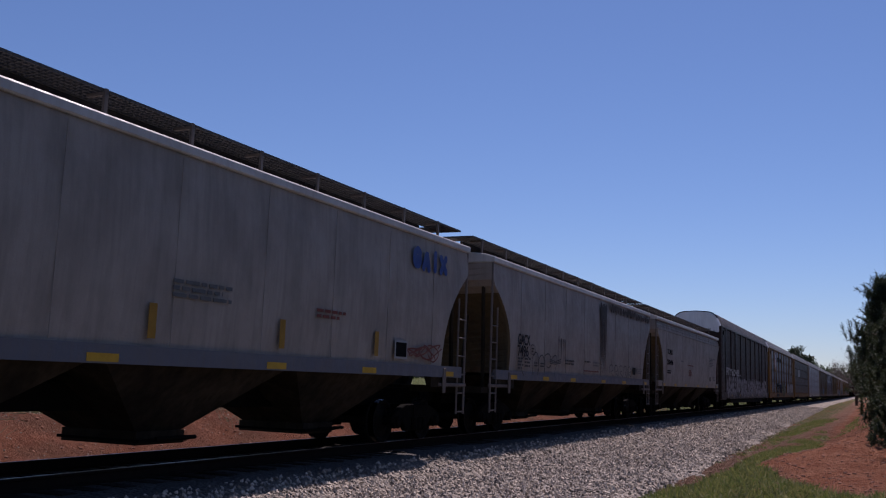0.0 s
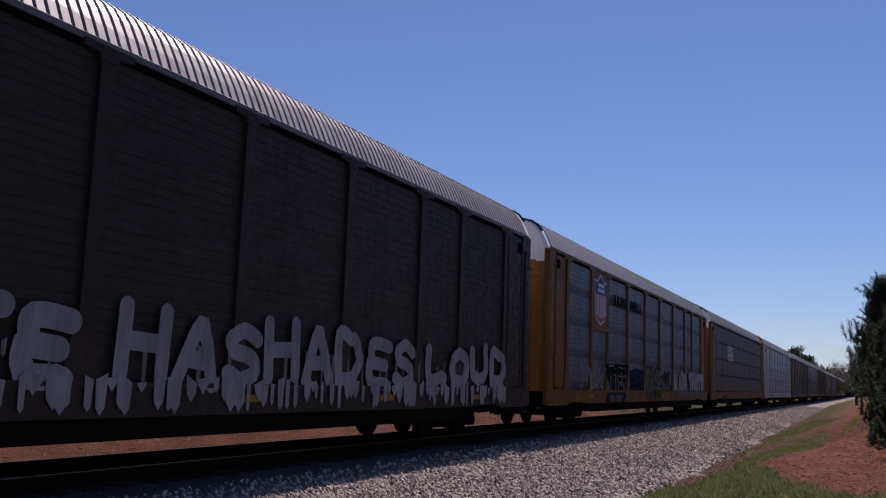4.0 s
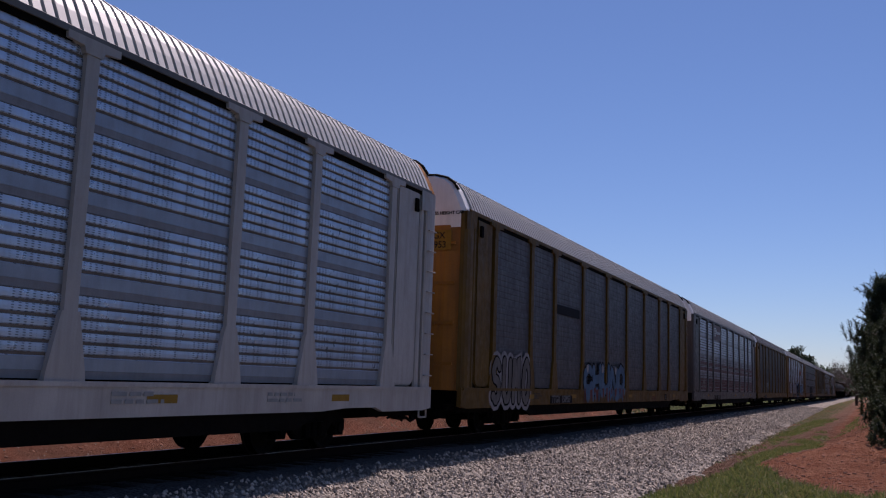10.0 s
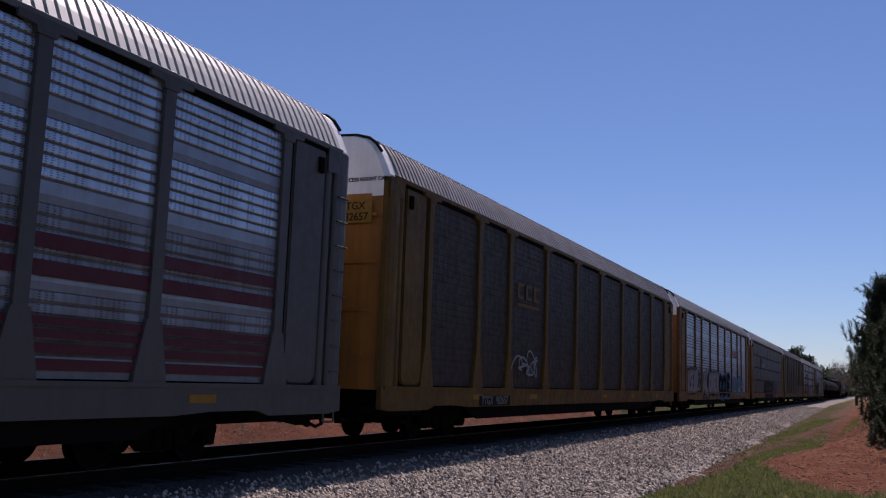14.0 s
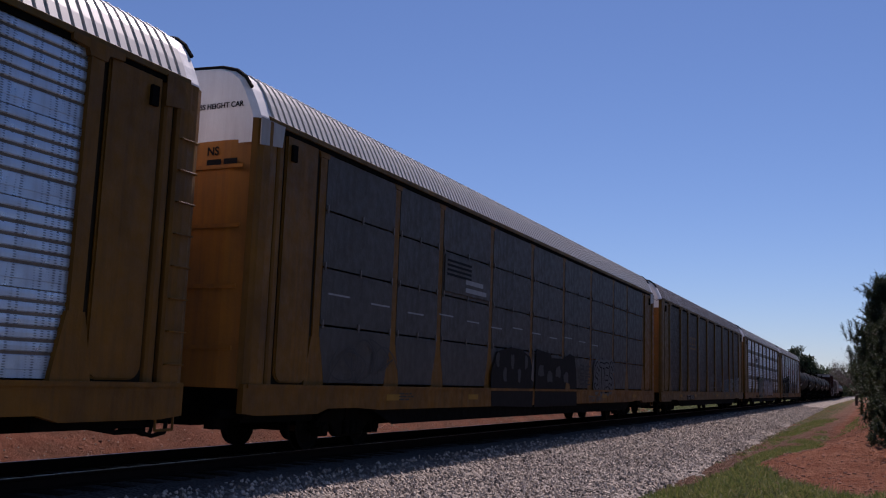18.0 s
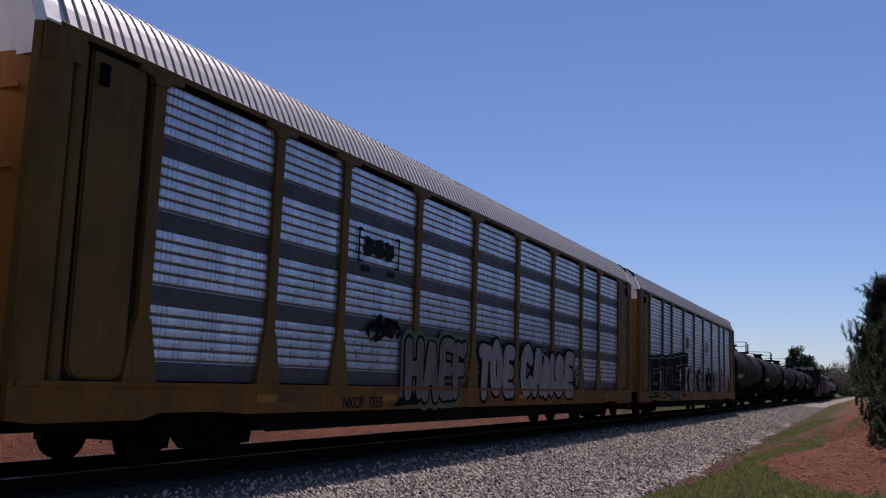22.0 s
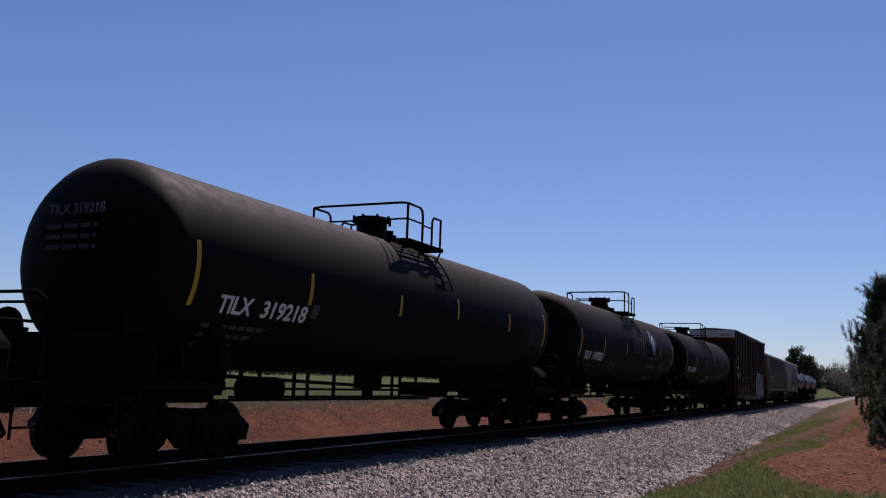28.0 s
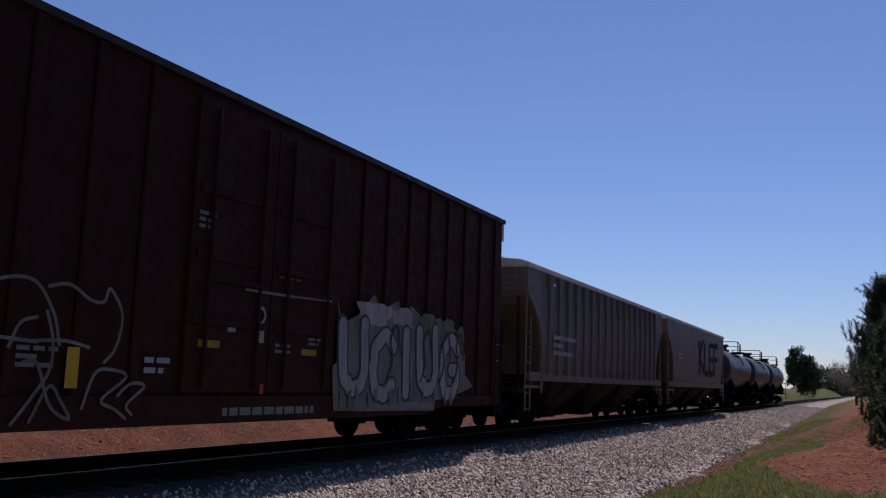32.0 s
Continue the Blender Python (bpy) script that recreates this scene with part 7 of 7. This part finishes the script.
    curl(((-4.2, 2.14), (-3.9, 2.19), (-3.6, 2.05), (-3.39, 2.04), (-3.31, 2.2), (-3.09, 1.91), (-3.16, 1.52), (-3.34, 1.33)), spray, SPRAY_FADED, car)
    curl(((-6.27, 2.04), (-6.54, 1.83), (-6.63, 1.5), (-6.23, 1.58)), spray, SPRAY_FADED, car)
    curl(((-6.74, 0.8), (-6.91, 1.24), (-6.5, 1.34), (-5.91, 1.35), (-5.66, 1.12), (-5.79, 0.79), (-6.0, 0.66)), spray, SPRAY_FADED, car)
    curl(((-5.92, 1.39), (-5.79, 1.66), (-5.32, 1.82), (-5.27, 1.54), (-5.53, 1.36), (-5.1, 1.13), (-5.23, 0.68)), spray, SPRAY_FADED, car)
    curl(((-5.15, 0.71), (-4.84, 0.92), (-4.95, 1.27), (-5.28, 1.33), (-5.06, 1.55), (-4.28, 1.53)), spray, SPRAY_FADED, car)
    curl(((-4.53, 0.65), (-4.29, 0.94), (-4.09, 1.23), (-4.08, 1.56), (-4.2, 1.88)), spray, SPRAY_FADED, car)
    curl(((-4.3, 0.67), (-4.07, 1.06), (-3.9, 0.9), (-3.76, 0.7), (-4.05, 0.85), (-4.27, 1.3), (-4.47, 1.31)), spray, SPRAY_FADED, car)
    curl(((-3.59, 0.8), (-3.43, 1.21), (-3.2, 1.26), (-2.94, 1.18), (-3.31, 0.91), (-3.1, 0.8), (-2.9, 0.68)), spray, SPRAY_FADED, car)
    curl(((-3.06, 0.95), (-2.85, 1.1), (-2.62, 1.07), (-2.9, 0.85), (-2.8, 0.72)), spray, SPRAY_FADED, car)
    curl(((-4.64, 1.45), (-4.52, 1.72), (-4.3, 1.8)), spray, SPRAY_FADED, car)
    curl(((-4.36, 1.54), (-3.9, 1.56), (-3.54, 1.5)), spray, SPRAY_FADED, car)
    sign("lettering", "NS", 0.28, MARK_WHITE, car, -8.6, 2.62, x, 0.004)
    sign("lettering", "472", 0.24, MARK_WHITE, car, -8.66, 2.16, x, 0.004, 0.6)
    sign("lettering", "072", 0.24, MARK_WHITE, car, -7.75, 2.16, x, 0.004, 0.55)
    for k in range(4):
        y = -8.66 + 0.15 * k
        curl(((y, 3.15), (y + 0.02, 3.42), (y + 0.1, 3.3), (y + 0.05, 3.2), (y + 0.14, 3.38)), x + 0.004, SPRAY_BLUE, car, 0.016)
        curl(((y, 1.82), (y + 0.02, 2.06), (y + 0.1, 1.95), (y + 0.04, 1.85), (y + 0.14, 2.04)), x + 0.004, SPRAY_FADED, car, 0.014)
    curl(((-8.5, 3.13), (-8.1, 3.16), (-8.15, 3.05), (-8.35, 3.02)), x + 0.004, SPRAY_BLUE, car, 0.016)
    curl(((-8.5, 1.6), (-8.36, 1.76), (-8.22, 1.6), (-8.45, 1.66), (-8.25, 1.66)), x + 0.004, SPRAY_FADED, car, 0.014)
    plate("yellow_placard", -8.86, -8.76, 1.42, 2.36, x, STICKER, car, "tall yellow strip", 0.004)
    plate("yellow_placard", -6.2, -6.06, 1.02, 1.4, x, MARK_YELLOW, car, "", 0.004)
    plate("yellow_placard", -3.82, -3.64, 1.04, 1.5, x, MARK_YELLOW, car, "", 0.004)
    plate("yellow_placard", -1.65, -1.2, 1.6, 1.7, 1.54, STICKER, car, "", 0.004)
    plate("yellow_placard", 0.82, 1.25, 1.58, 1.68, 1.54, STICKER, car, "", 0.004)
    bars(-4.5, 1.44, (0.55, 0.3, 0.5), x, MARK_WORN, car, 0.05)
    bars(-7.73, 1.48, (0.4, 0.3, 0.35), x, MARK_WORN, car, 0.05)
    bars(-2.6, 1.36, (0.45, 0.4), x, MARK_GREY, car, 0.07)
    # the large faded piece beyond the door
    sprayed("graffiti", [(1.78, 2.6), (1.98, 2.15), (2.5, 2.35), (3.05, 2.76), (3.3, 2.5), (4.0, 2.73), (4.1, 2.48), (4.55, 2.68), (5.2, 2.42), (5.9, 2.55), (6.15, 2.3), (6.6, 2.34), (6.85, 1.9), (7.2, 1.82), (7.25, 1.4), (7.7, 1.15), (7.0, 1.0), (5.72, 0.85), (5.72, 0.65), (2.85, 0.68), (1.82, 0.71), (1.72, 1.43), (2.05, 1.6)], spray, SPRAY_FADED, car, "large faded sprayed piece with a ragged top")
    for y, w, h, mat in ((3.1, 1.2, 0.4, SPRAY_LILAC), (4.2, 0.8, 0.35, SPRAY_LILAC), (5.3, 0.9, 0.45, MARK_GREEN_PALE), (6.3, 0.8, 0.6, MARK_GREEN_PALE), (6.9, 0.5, 0.5, MARK_GREEN_PALE)):
        blob(y, 2.42 - 0.12 * max(0, y - 4.6), w, h, spray + 0.003, mat, car, int(y * 10))
    tag("UCIUG", 1.95, 0.88, 1.32, 4.9, SPRAY_LILAC, MARK_FAINT, car, spray + 0.008, fat=0.08, close=1.02)
    for y in (3.6, 5.0, 5.9, 6.6):
        curl(((y, 1.2), (y + 0.2, 1.6), (y + 0.1, 2.0), (y + 0.35, 2.25), (y + 0.5, 1.7)), spray + 0.02, MARK_FAINT, car, 0.03)
    plate("graffiti", 2.9, 5.65, 0.69, 0.83, spray + 0.004, MARK_WORN, car, "faded sprayed band on the sill")
    drips(2.0, 6.6, 1.0, 0.72, spray + 0.03, SPRAY_FADED, car, 87, 0.35, 0.05)
    bars(-1.8, 3.38, (0.35, 0.3, 0.25), 1.545, MARK_WORN, car, 0.05)
    curl(((-0.73, 2.46), (0.4, 2.47), (1.6, 2.5)), 1.57, MARK_WORN, car, 0.02)
    bars(0.1, 2.72, (0.6,), 1.545, MARK_RUST, car, 0.04)
    bars(0.1, 1.68, (0.42, 0.4), 1.545, MARK_WORN, car, 0.05)
    bars(-1.05, 1.84, (0.22,), 1.545, MARK_GREY, car, 0.08)
    bars(1.0, 1.82, (0.35, 0.3), 1.545, MARK_WORN, car, 0.04)
    curl(((-0.3, 2.0), (-0.36, 2.12), (-0.28, 2.24), (-0.2, 2.12), (-0.28, 2.0)), 1.545, MARK_GREY, car, 0.02)
    plate("stencil_box", -0.36, -0.2, 1.72, 1.95, 1.545, MARK_GREY, car)
    plate("door_latch", -0.3, -0.22, 0.98, 1.12, 1.6, MARK_RED, car, "small red latch")
    bars(-1.05, 0.68, (2.3,), 1.542, MARK_WORN, car, 0.11)
    return car


# ---- trees, fence, distance ----
def limb(bm, a, b, ra, rb, n=6):
    a, b = Vector(a), Vector(b)
    m = Matrix.Translation((a + b) / 2) @ (b - a).to_track_quat("Z", "Y").to_matrix().to_4x4()
    bmesh.ops.create_cone(bm, cap_ends=True, segments=n, radius1=ra, radius2=rb, depth=(b - a).length, matrix=m)


def tufts(places, count, spread, length, seed, flat=0.09):
    """Clumps of narrow leaves about each place, as one mesh."""
    rng = np.random.default_rng(seed)
    p = np.array(places, float)
    base = np.repeat(p, count, axis=0) + rng.normal(0, 1, (len(p) * count, 3)) * spread
    d = rng.normal(0, 1, base.shape)
    d[:, 2] += 0.35
    d /= np.linalg.norm(d, axis=1)[:, None]
    side = np.cross(d, rng.normal(0, 1, base.shape))
    side /= np.linalg.norm(side, axis=1)[:, None] + 1e-9
    ln = length * rng.uniform(0.6, 1.3, len(base))[:, None]
    w = ln * flat
    pts = np.stack([base - side * w, base + side * w, base + d * ln + side * w * 0.5, base + d * ln - side * w * 0.5], 1).reshape(-1, 3)
    n = len(base)
    faces = (np.arange(4)[None] + np.arange(n)[:, None] * 4)
    me = bpy.data.meshes.new("crown")
    me.from_pydata(pts.tolist(), [], faces.tolist())
    return me


def brushes(spots, count, length, seed):
    """Upright bottle-brush shoots of needles at each spot, as one mesh."""
    rng = np.random.default_rng(seed)
    p = np.array(spots, float)
    axis = rng.normal(0, 0.35, p.shape)
    axis[:, :2] += p[:, :2] * 0.25
    axis[:, 2] += 1.0
    axis /= np.linalg.norm(axis, axis=1)[:, None]
    tall = length * rng.uniform(0.9, 1.9, len(p))
    along = rng.uniform(-0.3, 1.0, (len(p), count))
    base = (p[:, None] + axis[:, None] * (along * tall[:, None])[:, :, None]).reshape(-1, 3)
    d = rng.normal(0, 1, base.shape) * 0.8 + np.repeat(axis, count, axis=0) * 0.7
    d /= np.linalg.norm(d, axis=1)[:, None]
    side = np.cross(d, rng.normal(0, 1, base.shape))
    side /= np.linalg.norm(side, axis=1)[:, None] + 1e-9
    ln = length * 0.5 * rng.uniform(0.6, 1.1, len(base))[:, None]
    w = 0.005 + ln * 0.02
    pts = np.stack([base - side * w, base + side * w, base + d * ln + side * w * 0.5, base + d * ln - side * w * 0.5], 1).reshape(-1, 3)
    faces = np.arange(4)[None] + np.arange(len(base))[:, None] * 4
    me = bpy.data.meshes.new("crown")
    me.from_pydata(pts.tolist(), [], faces.tolist())
    return me


def round_tree(x, y, z0, domes, seed):
    """A dark tree whose crown is made of leafy domes: centre, half width, half height."""
    rnd = random.Random(seed)
    tree = top("tree", "dark round-crowned tree far along the track", "tree", "trees in the distance")
    tree.location = (x, y, z0)
    bm = bmesh.new()
    limb(bm, (0, 0, -0.3), (0, 0, domes[0][2]), 0.4, 0.2, 8)
    spots = []
    for cx, cy, cz, w, h in domes:
        for _ in range(34):
            v = Vector((rnd.gauss(0, 1), rnd.gauss(0, 1), rnd.gauss(0, 1))).normalized() * rnd.uniform(0.45, 1.0)
            q = Vector((cx + v.x * w, cy + v.y * w, cz + v.z * h))
            limb(bm, (0, 0, max(0.5, q.z * 0.55)), q, 0.09, 0.03, 4)
            spots.append(tuple(q))
    part("trunk", bm, BARK, tree)
    part("crown", tufts(spots, 70, 0.42, 0.55, seed, 0.22), OAK, tree)
    return tree


def pine(x, y, tall, spread, seed, density=60, base_z=None, needle=0.26, low=0.18, leaf=None):
    """A pine with whorled limbs and tufts of needles."""
    rnd = random.Random(seed)
    z0 = height(x, y) if base_z is None else base_z
    tree = top("pine_tree", "dark green pine tree with ragged needle tufts", "tree", "pines beside the track")
    tree.location = (x, y, z0)
    bm = bmesh.new()
    segs = 7
    prev = Vector((0, 0, -0.2))
    for i in range(segs):
        nxt = Vector((rnd.uniform(-0.1, 0.1), rnd.uniform(-0.1, 0.1), tall * (i + 1) / segs))
        limb(bm, prev, nxt, 0.021 * tall * (1 - i / segs) + 0.02, 0.021 * tall * (1 - (i + 1) / segs) + 0.02, 8)
        prev = nxt
    part("trunk", bm, BARK, tree)
    bm = bmesh.new()
    spots = []
    z = tall * low
    while z < tall * 0.99:
        u = (z / tall - low) / (1 - low)
        reach = spread * (1 - u) ** 0.75 * rnd.uniform(0.7, 1.1) + 0.15
        for k in range(rnd.randint(3, 5)):
            a = rnd.uniform(0, 6.283)
            r = reach * rnd.uniform(0.55, 1.1)
            tip = Vector((r * math.cos(a), r * math.sin(a), z + r * rnd.uniform(0.05, 0.45)))
            limb(bm, (0, 0, z), tip, 0.012 * tall * (1 - u) * 0.5 + 0.012, 0.008, 5)
            m = max(2, int(r / 0.42))
            for j in range(1, m + 1):
                q = Vector((0, 0, z)).lerp(tip, j / m)
                spots.append((q.x, q.y, q.z))
                if j > m * 0.4:
                    for _ in range(2):
                        q2 = q + Vector((rnd.uniform(-1, 1), rnd.uniform(-1, 1), rnd.uniform(-0.2, 0.5))) * r * 0.2
                        limb(bm, q, q2, 0.01, 0.006, 4)
                        spots.append((q2.x, q2.y, q2.z))
        z += tall * rnd.uniform(0.035, 0.06)
    part("limbs", bm, BARK, tree)
    if base_z is None:
        me = brushes(spots, int(density * 1.5), needle, seed)
    else:
        me = tufts(spots, density, needle * 0.5, needle, seed, 0.045)
    part("crown", me, leaf or PINE, tree)
    return tree


def broadleaf(x, y, tall, spread, seed, z0, leaf=OAK, count=26, size=0.5, label="dark broad tree crown far along the track", bare=False):
    """A tree with forked limbs and a crown of many clumps."""
    rnd = random.Random(seed)
    tree = top("tree", label, "tree", "trees in the distance")
    tree.location = (x, y, z0)
    bm = bmesh.new()
    limb(bm, (0, 0, -0.3), (0, 0, tall * 0.35), 0.03 * tall, 0.022 * tall, 8)
    spots = []

    def grow(a, d, ln, r, depth):
        b = a + d * ln
        limb(bm, a, b, r, r * 0.6, 5)
        if depth == 0:
            spots.append(tuple(b))
            return
        for _ in range(3):
            nd = (d + Vector((rnd.uniform(-1, 1), rnd.uniform(-1, 1), rnd.uniform(-0.35, 0.7))) * 0.75).normalized()
            grow(b, nd, ln * rnd.uniform(0.6, 0.85), r * 0.6, depth - 1)
        spots.append(tuple(b))
    for k in range(6):
        a = k * 1.05 + rnd.uniform(-0.3, 0.3)
        d = Vector((math.cos(a) * spread / tall * 1.5, math.sin(a) * spread / tall * 1.5, rnd.uniform(0.3, 1.0))).normalized()
        grow(Vector((0, 0, tall * rnd.uniform(0.12, 0.4))), d, tall * 0.24, 0.014 * tall, 2)
    grow(Vector((0, 0, tall * 0.35)), Vector((0, 0, 1)), tall * 0.28, 0.02 * tall, 2)
    part("trunk", bm, BARK, tree)
    part("crown", tufts(spots, count, size * (0.8 if bare else 1.15), size, seed, 0.03 if bare else 0.3), leaf, tree)
    return tree


def make_grass():
    """Blades on the verge and along the edge of the gravel."""
    rng = np.random.default_rng(8)
    spots = []
    for _ in range(90000):
        y = 10 + 60 * rng.random() ** 1.6
        x = rng.uniform(5.4, 10.5)
        n = noise.noise(Vector((x * 1.3, y * 0.7, 5)))
        if x > (6.12 if y < 24 else 5.95) + 0.2 * n and greenness(x, y) + 0.5 * n + rng.uniform(-0.12, 0.12) > 0.52:
            spots.append((x, y, height(x, y)))
    p = np.array(spots)
    me = tufts(p, 3, (0.05, 0.05, 0.0), 0.11, 4, 0.07)
    me.materials.append(BLADE)
    tagged(new("grass", me), "short green and straw-coloured grass on the verge", "grass", kind="stuff")


def make_straw():
    """Dry tufts on the cutting bank and along its top."""
    rng = np.random.default_rng(18)
    spots = []
    for _ in range(5200):
        y = 8 + 70 * rng.random() ** 1.4
        x = rng.uniform(-9.5, -3.6)
        n = noise.noise(Vector((x * 0.8, y * 0.5, 9)))
        if n + (0.55 if x < -6.6 else -0.25) + rng.uniform(-0.2, 0.2) > 0:
            spots.append((x, y, height(x, y)))
    me = tufts(np.array(spots), 9, (0.09, 0.09, 0.0), 0.24, 19, 0.035)
    me.materials.append(STRAW)
    tagged(new("dry_grass", me), "straw-coloured dry grass tufts on the red bank", "grass", kind="stuff")


def make_distance():
    """Woods along the skyline."""
    rng = np.random.default_rng(12)
    spots = []
    for x0, x1, y0, y1, tall, n in ((-420, -40, 380, 520, 9, 900), (-30, 60, 560, 760, 13, 500), (-420, -230, -60, 380, 9, 600), (40, 300, 300, 700, 12, 500)):
        for _ in range(n):
            x, y = rng.uniform(x0, x1), rng.uniform(y0, y1)
            h = tall * rng.uniform(0.5, 1.0)
            for k in range(5):
                spots.append((x + rng.normal(0, 1.5), y + rng.normal(0, 1.5), height(x, y) + h * (k + 0.6) / 5))
    me = tufts(spots, 10, 1.6, 1.9, 13, 0.25)
    me.materials.append(OAK)
    near = []
    for _ in range(120):
        x, y = rng.uniform(10.0, 17), rng.uniform(95, 260)
        for k in range(7):
            near.append((x + rng.normal(0, 0.8), y + rng.normal(0, 0.8), height(x, y) + 0.4 + 0.5 * k + rng.normal(0, 0.3)))
    under = tufts(near, 60, 0.5, 0.45, 14, 0.12)
    under.materials.append(PINE)
    tagged(new("undergrowth", under), "dark shrubs and young pines along the right of way", "shrubs", kind="stuff")
    tagged(new("far_woods", me), "dark line of woods on the far skyline", "woods", kind="stuff")


# ---- putting it together ----
make_ground()
make_ballast()
clay_lumps()
make_track()
place(hopper_car("pale grey covered hopper with blue sprayed letters", 18.7, HOPPER_GREY, marks_a, trim=HOPPER_DULL), -237.8)
place(hopper_car("pale grey covered hopper with a dark stain", 18.7, HOPPER_GREY, marks_b, trim=HOPPER_DULL), -219.05)
place(hopper_car("grey covered hopper with rounded sides and dark lettering", 18.7, HOPPER_GREY, marks_c, sill=HOPPER_GREY, shoulder=True, trim=HOPPER_DULL), -200.5)
for spec, middle in zip(RACKS, (-176.73, -147.72, -118.73, -89.73, -60.6, -31.3, -2.25, 26.75, 55.63, 84.68, 113.63, 142.55)):
    place(autorack(spec), middle)
for label, text, m, middle, deck in (
        ("black tank car with white lettering and a platform", "CITX 221157", marks_plain, 166.35, -0.1), ("black tank car with chalk marks", "TILX 290655", marks_t2, 184.7, 0.0),
        ("clean black tank car with white lettering", "TILX 319218", marks_plain, 203.08, 0.0), ("black tank car with a blue diamond emblem", "TILX 197825", marks_t4, 221.4, 0.05),
        ("black tank car with faint chalk drawings", "TILX 312390", marks_t5, 239.8, -0.77)):
    place(tank_car(label, 18.4, text, m, deck=deck), middle)
place(boxcar(20.6), 259.36)
place(hopper_car("brownish grey covered hopper with ribbed sides", 18.6, HOPPER_DULL, marks_d, ribbed=True, walkway=False, trim=HOPPER_DULL, sill=HOPPER_DULL, high=4.45), 279.25)
place(hopper_car("brownish covered hopper with dark graffiti", 18.6, HOPPER_TAN, marks_e, walkway=False, trim=HOPPER_TAN, sill=HOPPER_TAN, high=4.45), 297.7)
for middle in (316.6, 331.0, 345.4):
    place(tank_car("short dark grey tank car", 14.4, "", marks_short, 1.35, 2.65, TANK_GREY), middle)
for x, y, tall, spread, seed, count, needle in (
        (10.15, 41, 5.0, 1.25, 31, 55, 0.34), (10.0, 54, 5.2, 1.35, 32, 50, 0.38), (10.45, 32, 3.3, 0.7, 33, 70, 0.28), (9.7, 68, 4.6, 1.5, 34, 45, 0.4),
        (11.4, 29.5, 4.4, 1.5, 1, 80, 0.3), (11.6, 33, 4.2, 1.6, 16, 70, 0.3), (11.7, 37, 5.2, 2.3, 2, 80, 0.32), (11.5, 42, 5.0, 2.2, 17, 70, 0.34),
        (11.6, 47, 5.6, 2.5, 3, 70, 0.36), (11.4, 54, 5.6, 2.4, 18, 60, 0.38), (11.6, 61, 6.2, 2.6, 4, 60, 0.4), (11.9, 76, 7.0, 3.0, 5, 60, 0.42),
        (11.8, 92, 7.2, 3.2, 19, 50, 0.5), (10.8, 25.5, 2.6, 1.25, 6, 120, 0.24), (10.55, 22.5, 1.7, 0.8, 15, 120, 0.2), (10.9, 30, 2.6, 1.3, 20, 110, 0.26), (10.9, 36, 3.0, 1.5, 21, 100, 0.28)):
    pine(x, y, tall, spread, seed, count, low=0.3 if seed > 30 else 0.05, needle=needle)
round_tree(-8.6, 285, 0.0, ((-1.0, 0, 10.6, 2.7, 3.7), (1.6, 0, 8.6, 2.6, 2.6), (-2.2, 0, 7.6, 2.0, 2.8), (3.1, 0, 6.6, 1.9, 2.4), (-0.5, 0, 4.2, 3.6, 3.4), (2.6, 0, 3.4, 2.6, 2.8)), 7)
broadleaf(-2.0, 420, 12.0, 5.0, 9, 2.0, TWIG, 20, 0.8, "bare grey tree in the distance", True)
broadleaf(3.0, 460, 13.0, 5.0, 10, 2.0, TWIG, 20, 0.8, "bare grey tree in the distance", True)
broadleaf(7.6, 150, 7.5, 2.6, 11, -0.3, TWIG, 40, 0.35, "bare thin tree beside the pines", True)
make_grass()
make_straw()
make_distance()

SPEED = 15.497


def gone(t):
    """How far the train has run by t, from its place at 16 s."""
    return SPEED * (t - 16)


def motions():
    for car, s in MOVERS:
        walk(car, [(t, pose(0, s - gone(t), 0)) for t in range(0, 33, 2)])
    mid = {car: s for car, s in MOVERS}
    for w, car, y, r in WHEELS:
        t_in = (mid[car] - 70) / SPEED + 16
        t_out = (mid[car] + 10) / SPEED + 16
        ks = [k for k in range(0, 961) if t_in <= k / 30 <= t_out]
        rows = sorted({0, *ks, 960})
        lo, hi = (ks[0], ks[-1]) if ks else (0, 0)
        walk(w, [(k / 30, pose(0, y, r, math.degrees(gone(min(max(k, lo), hi) / 30) / r))) for k in rows])


motions()
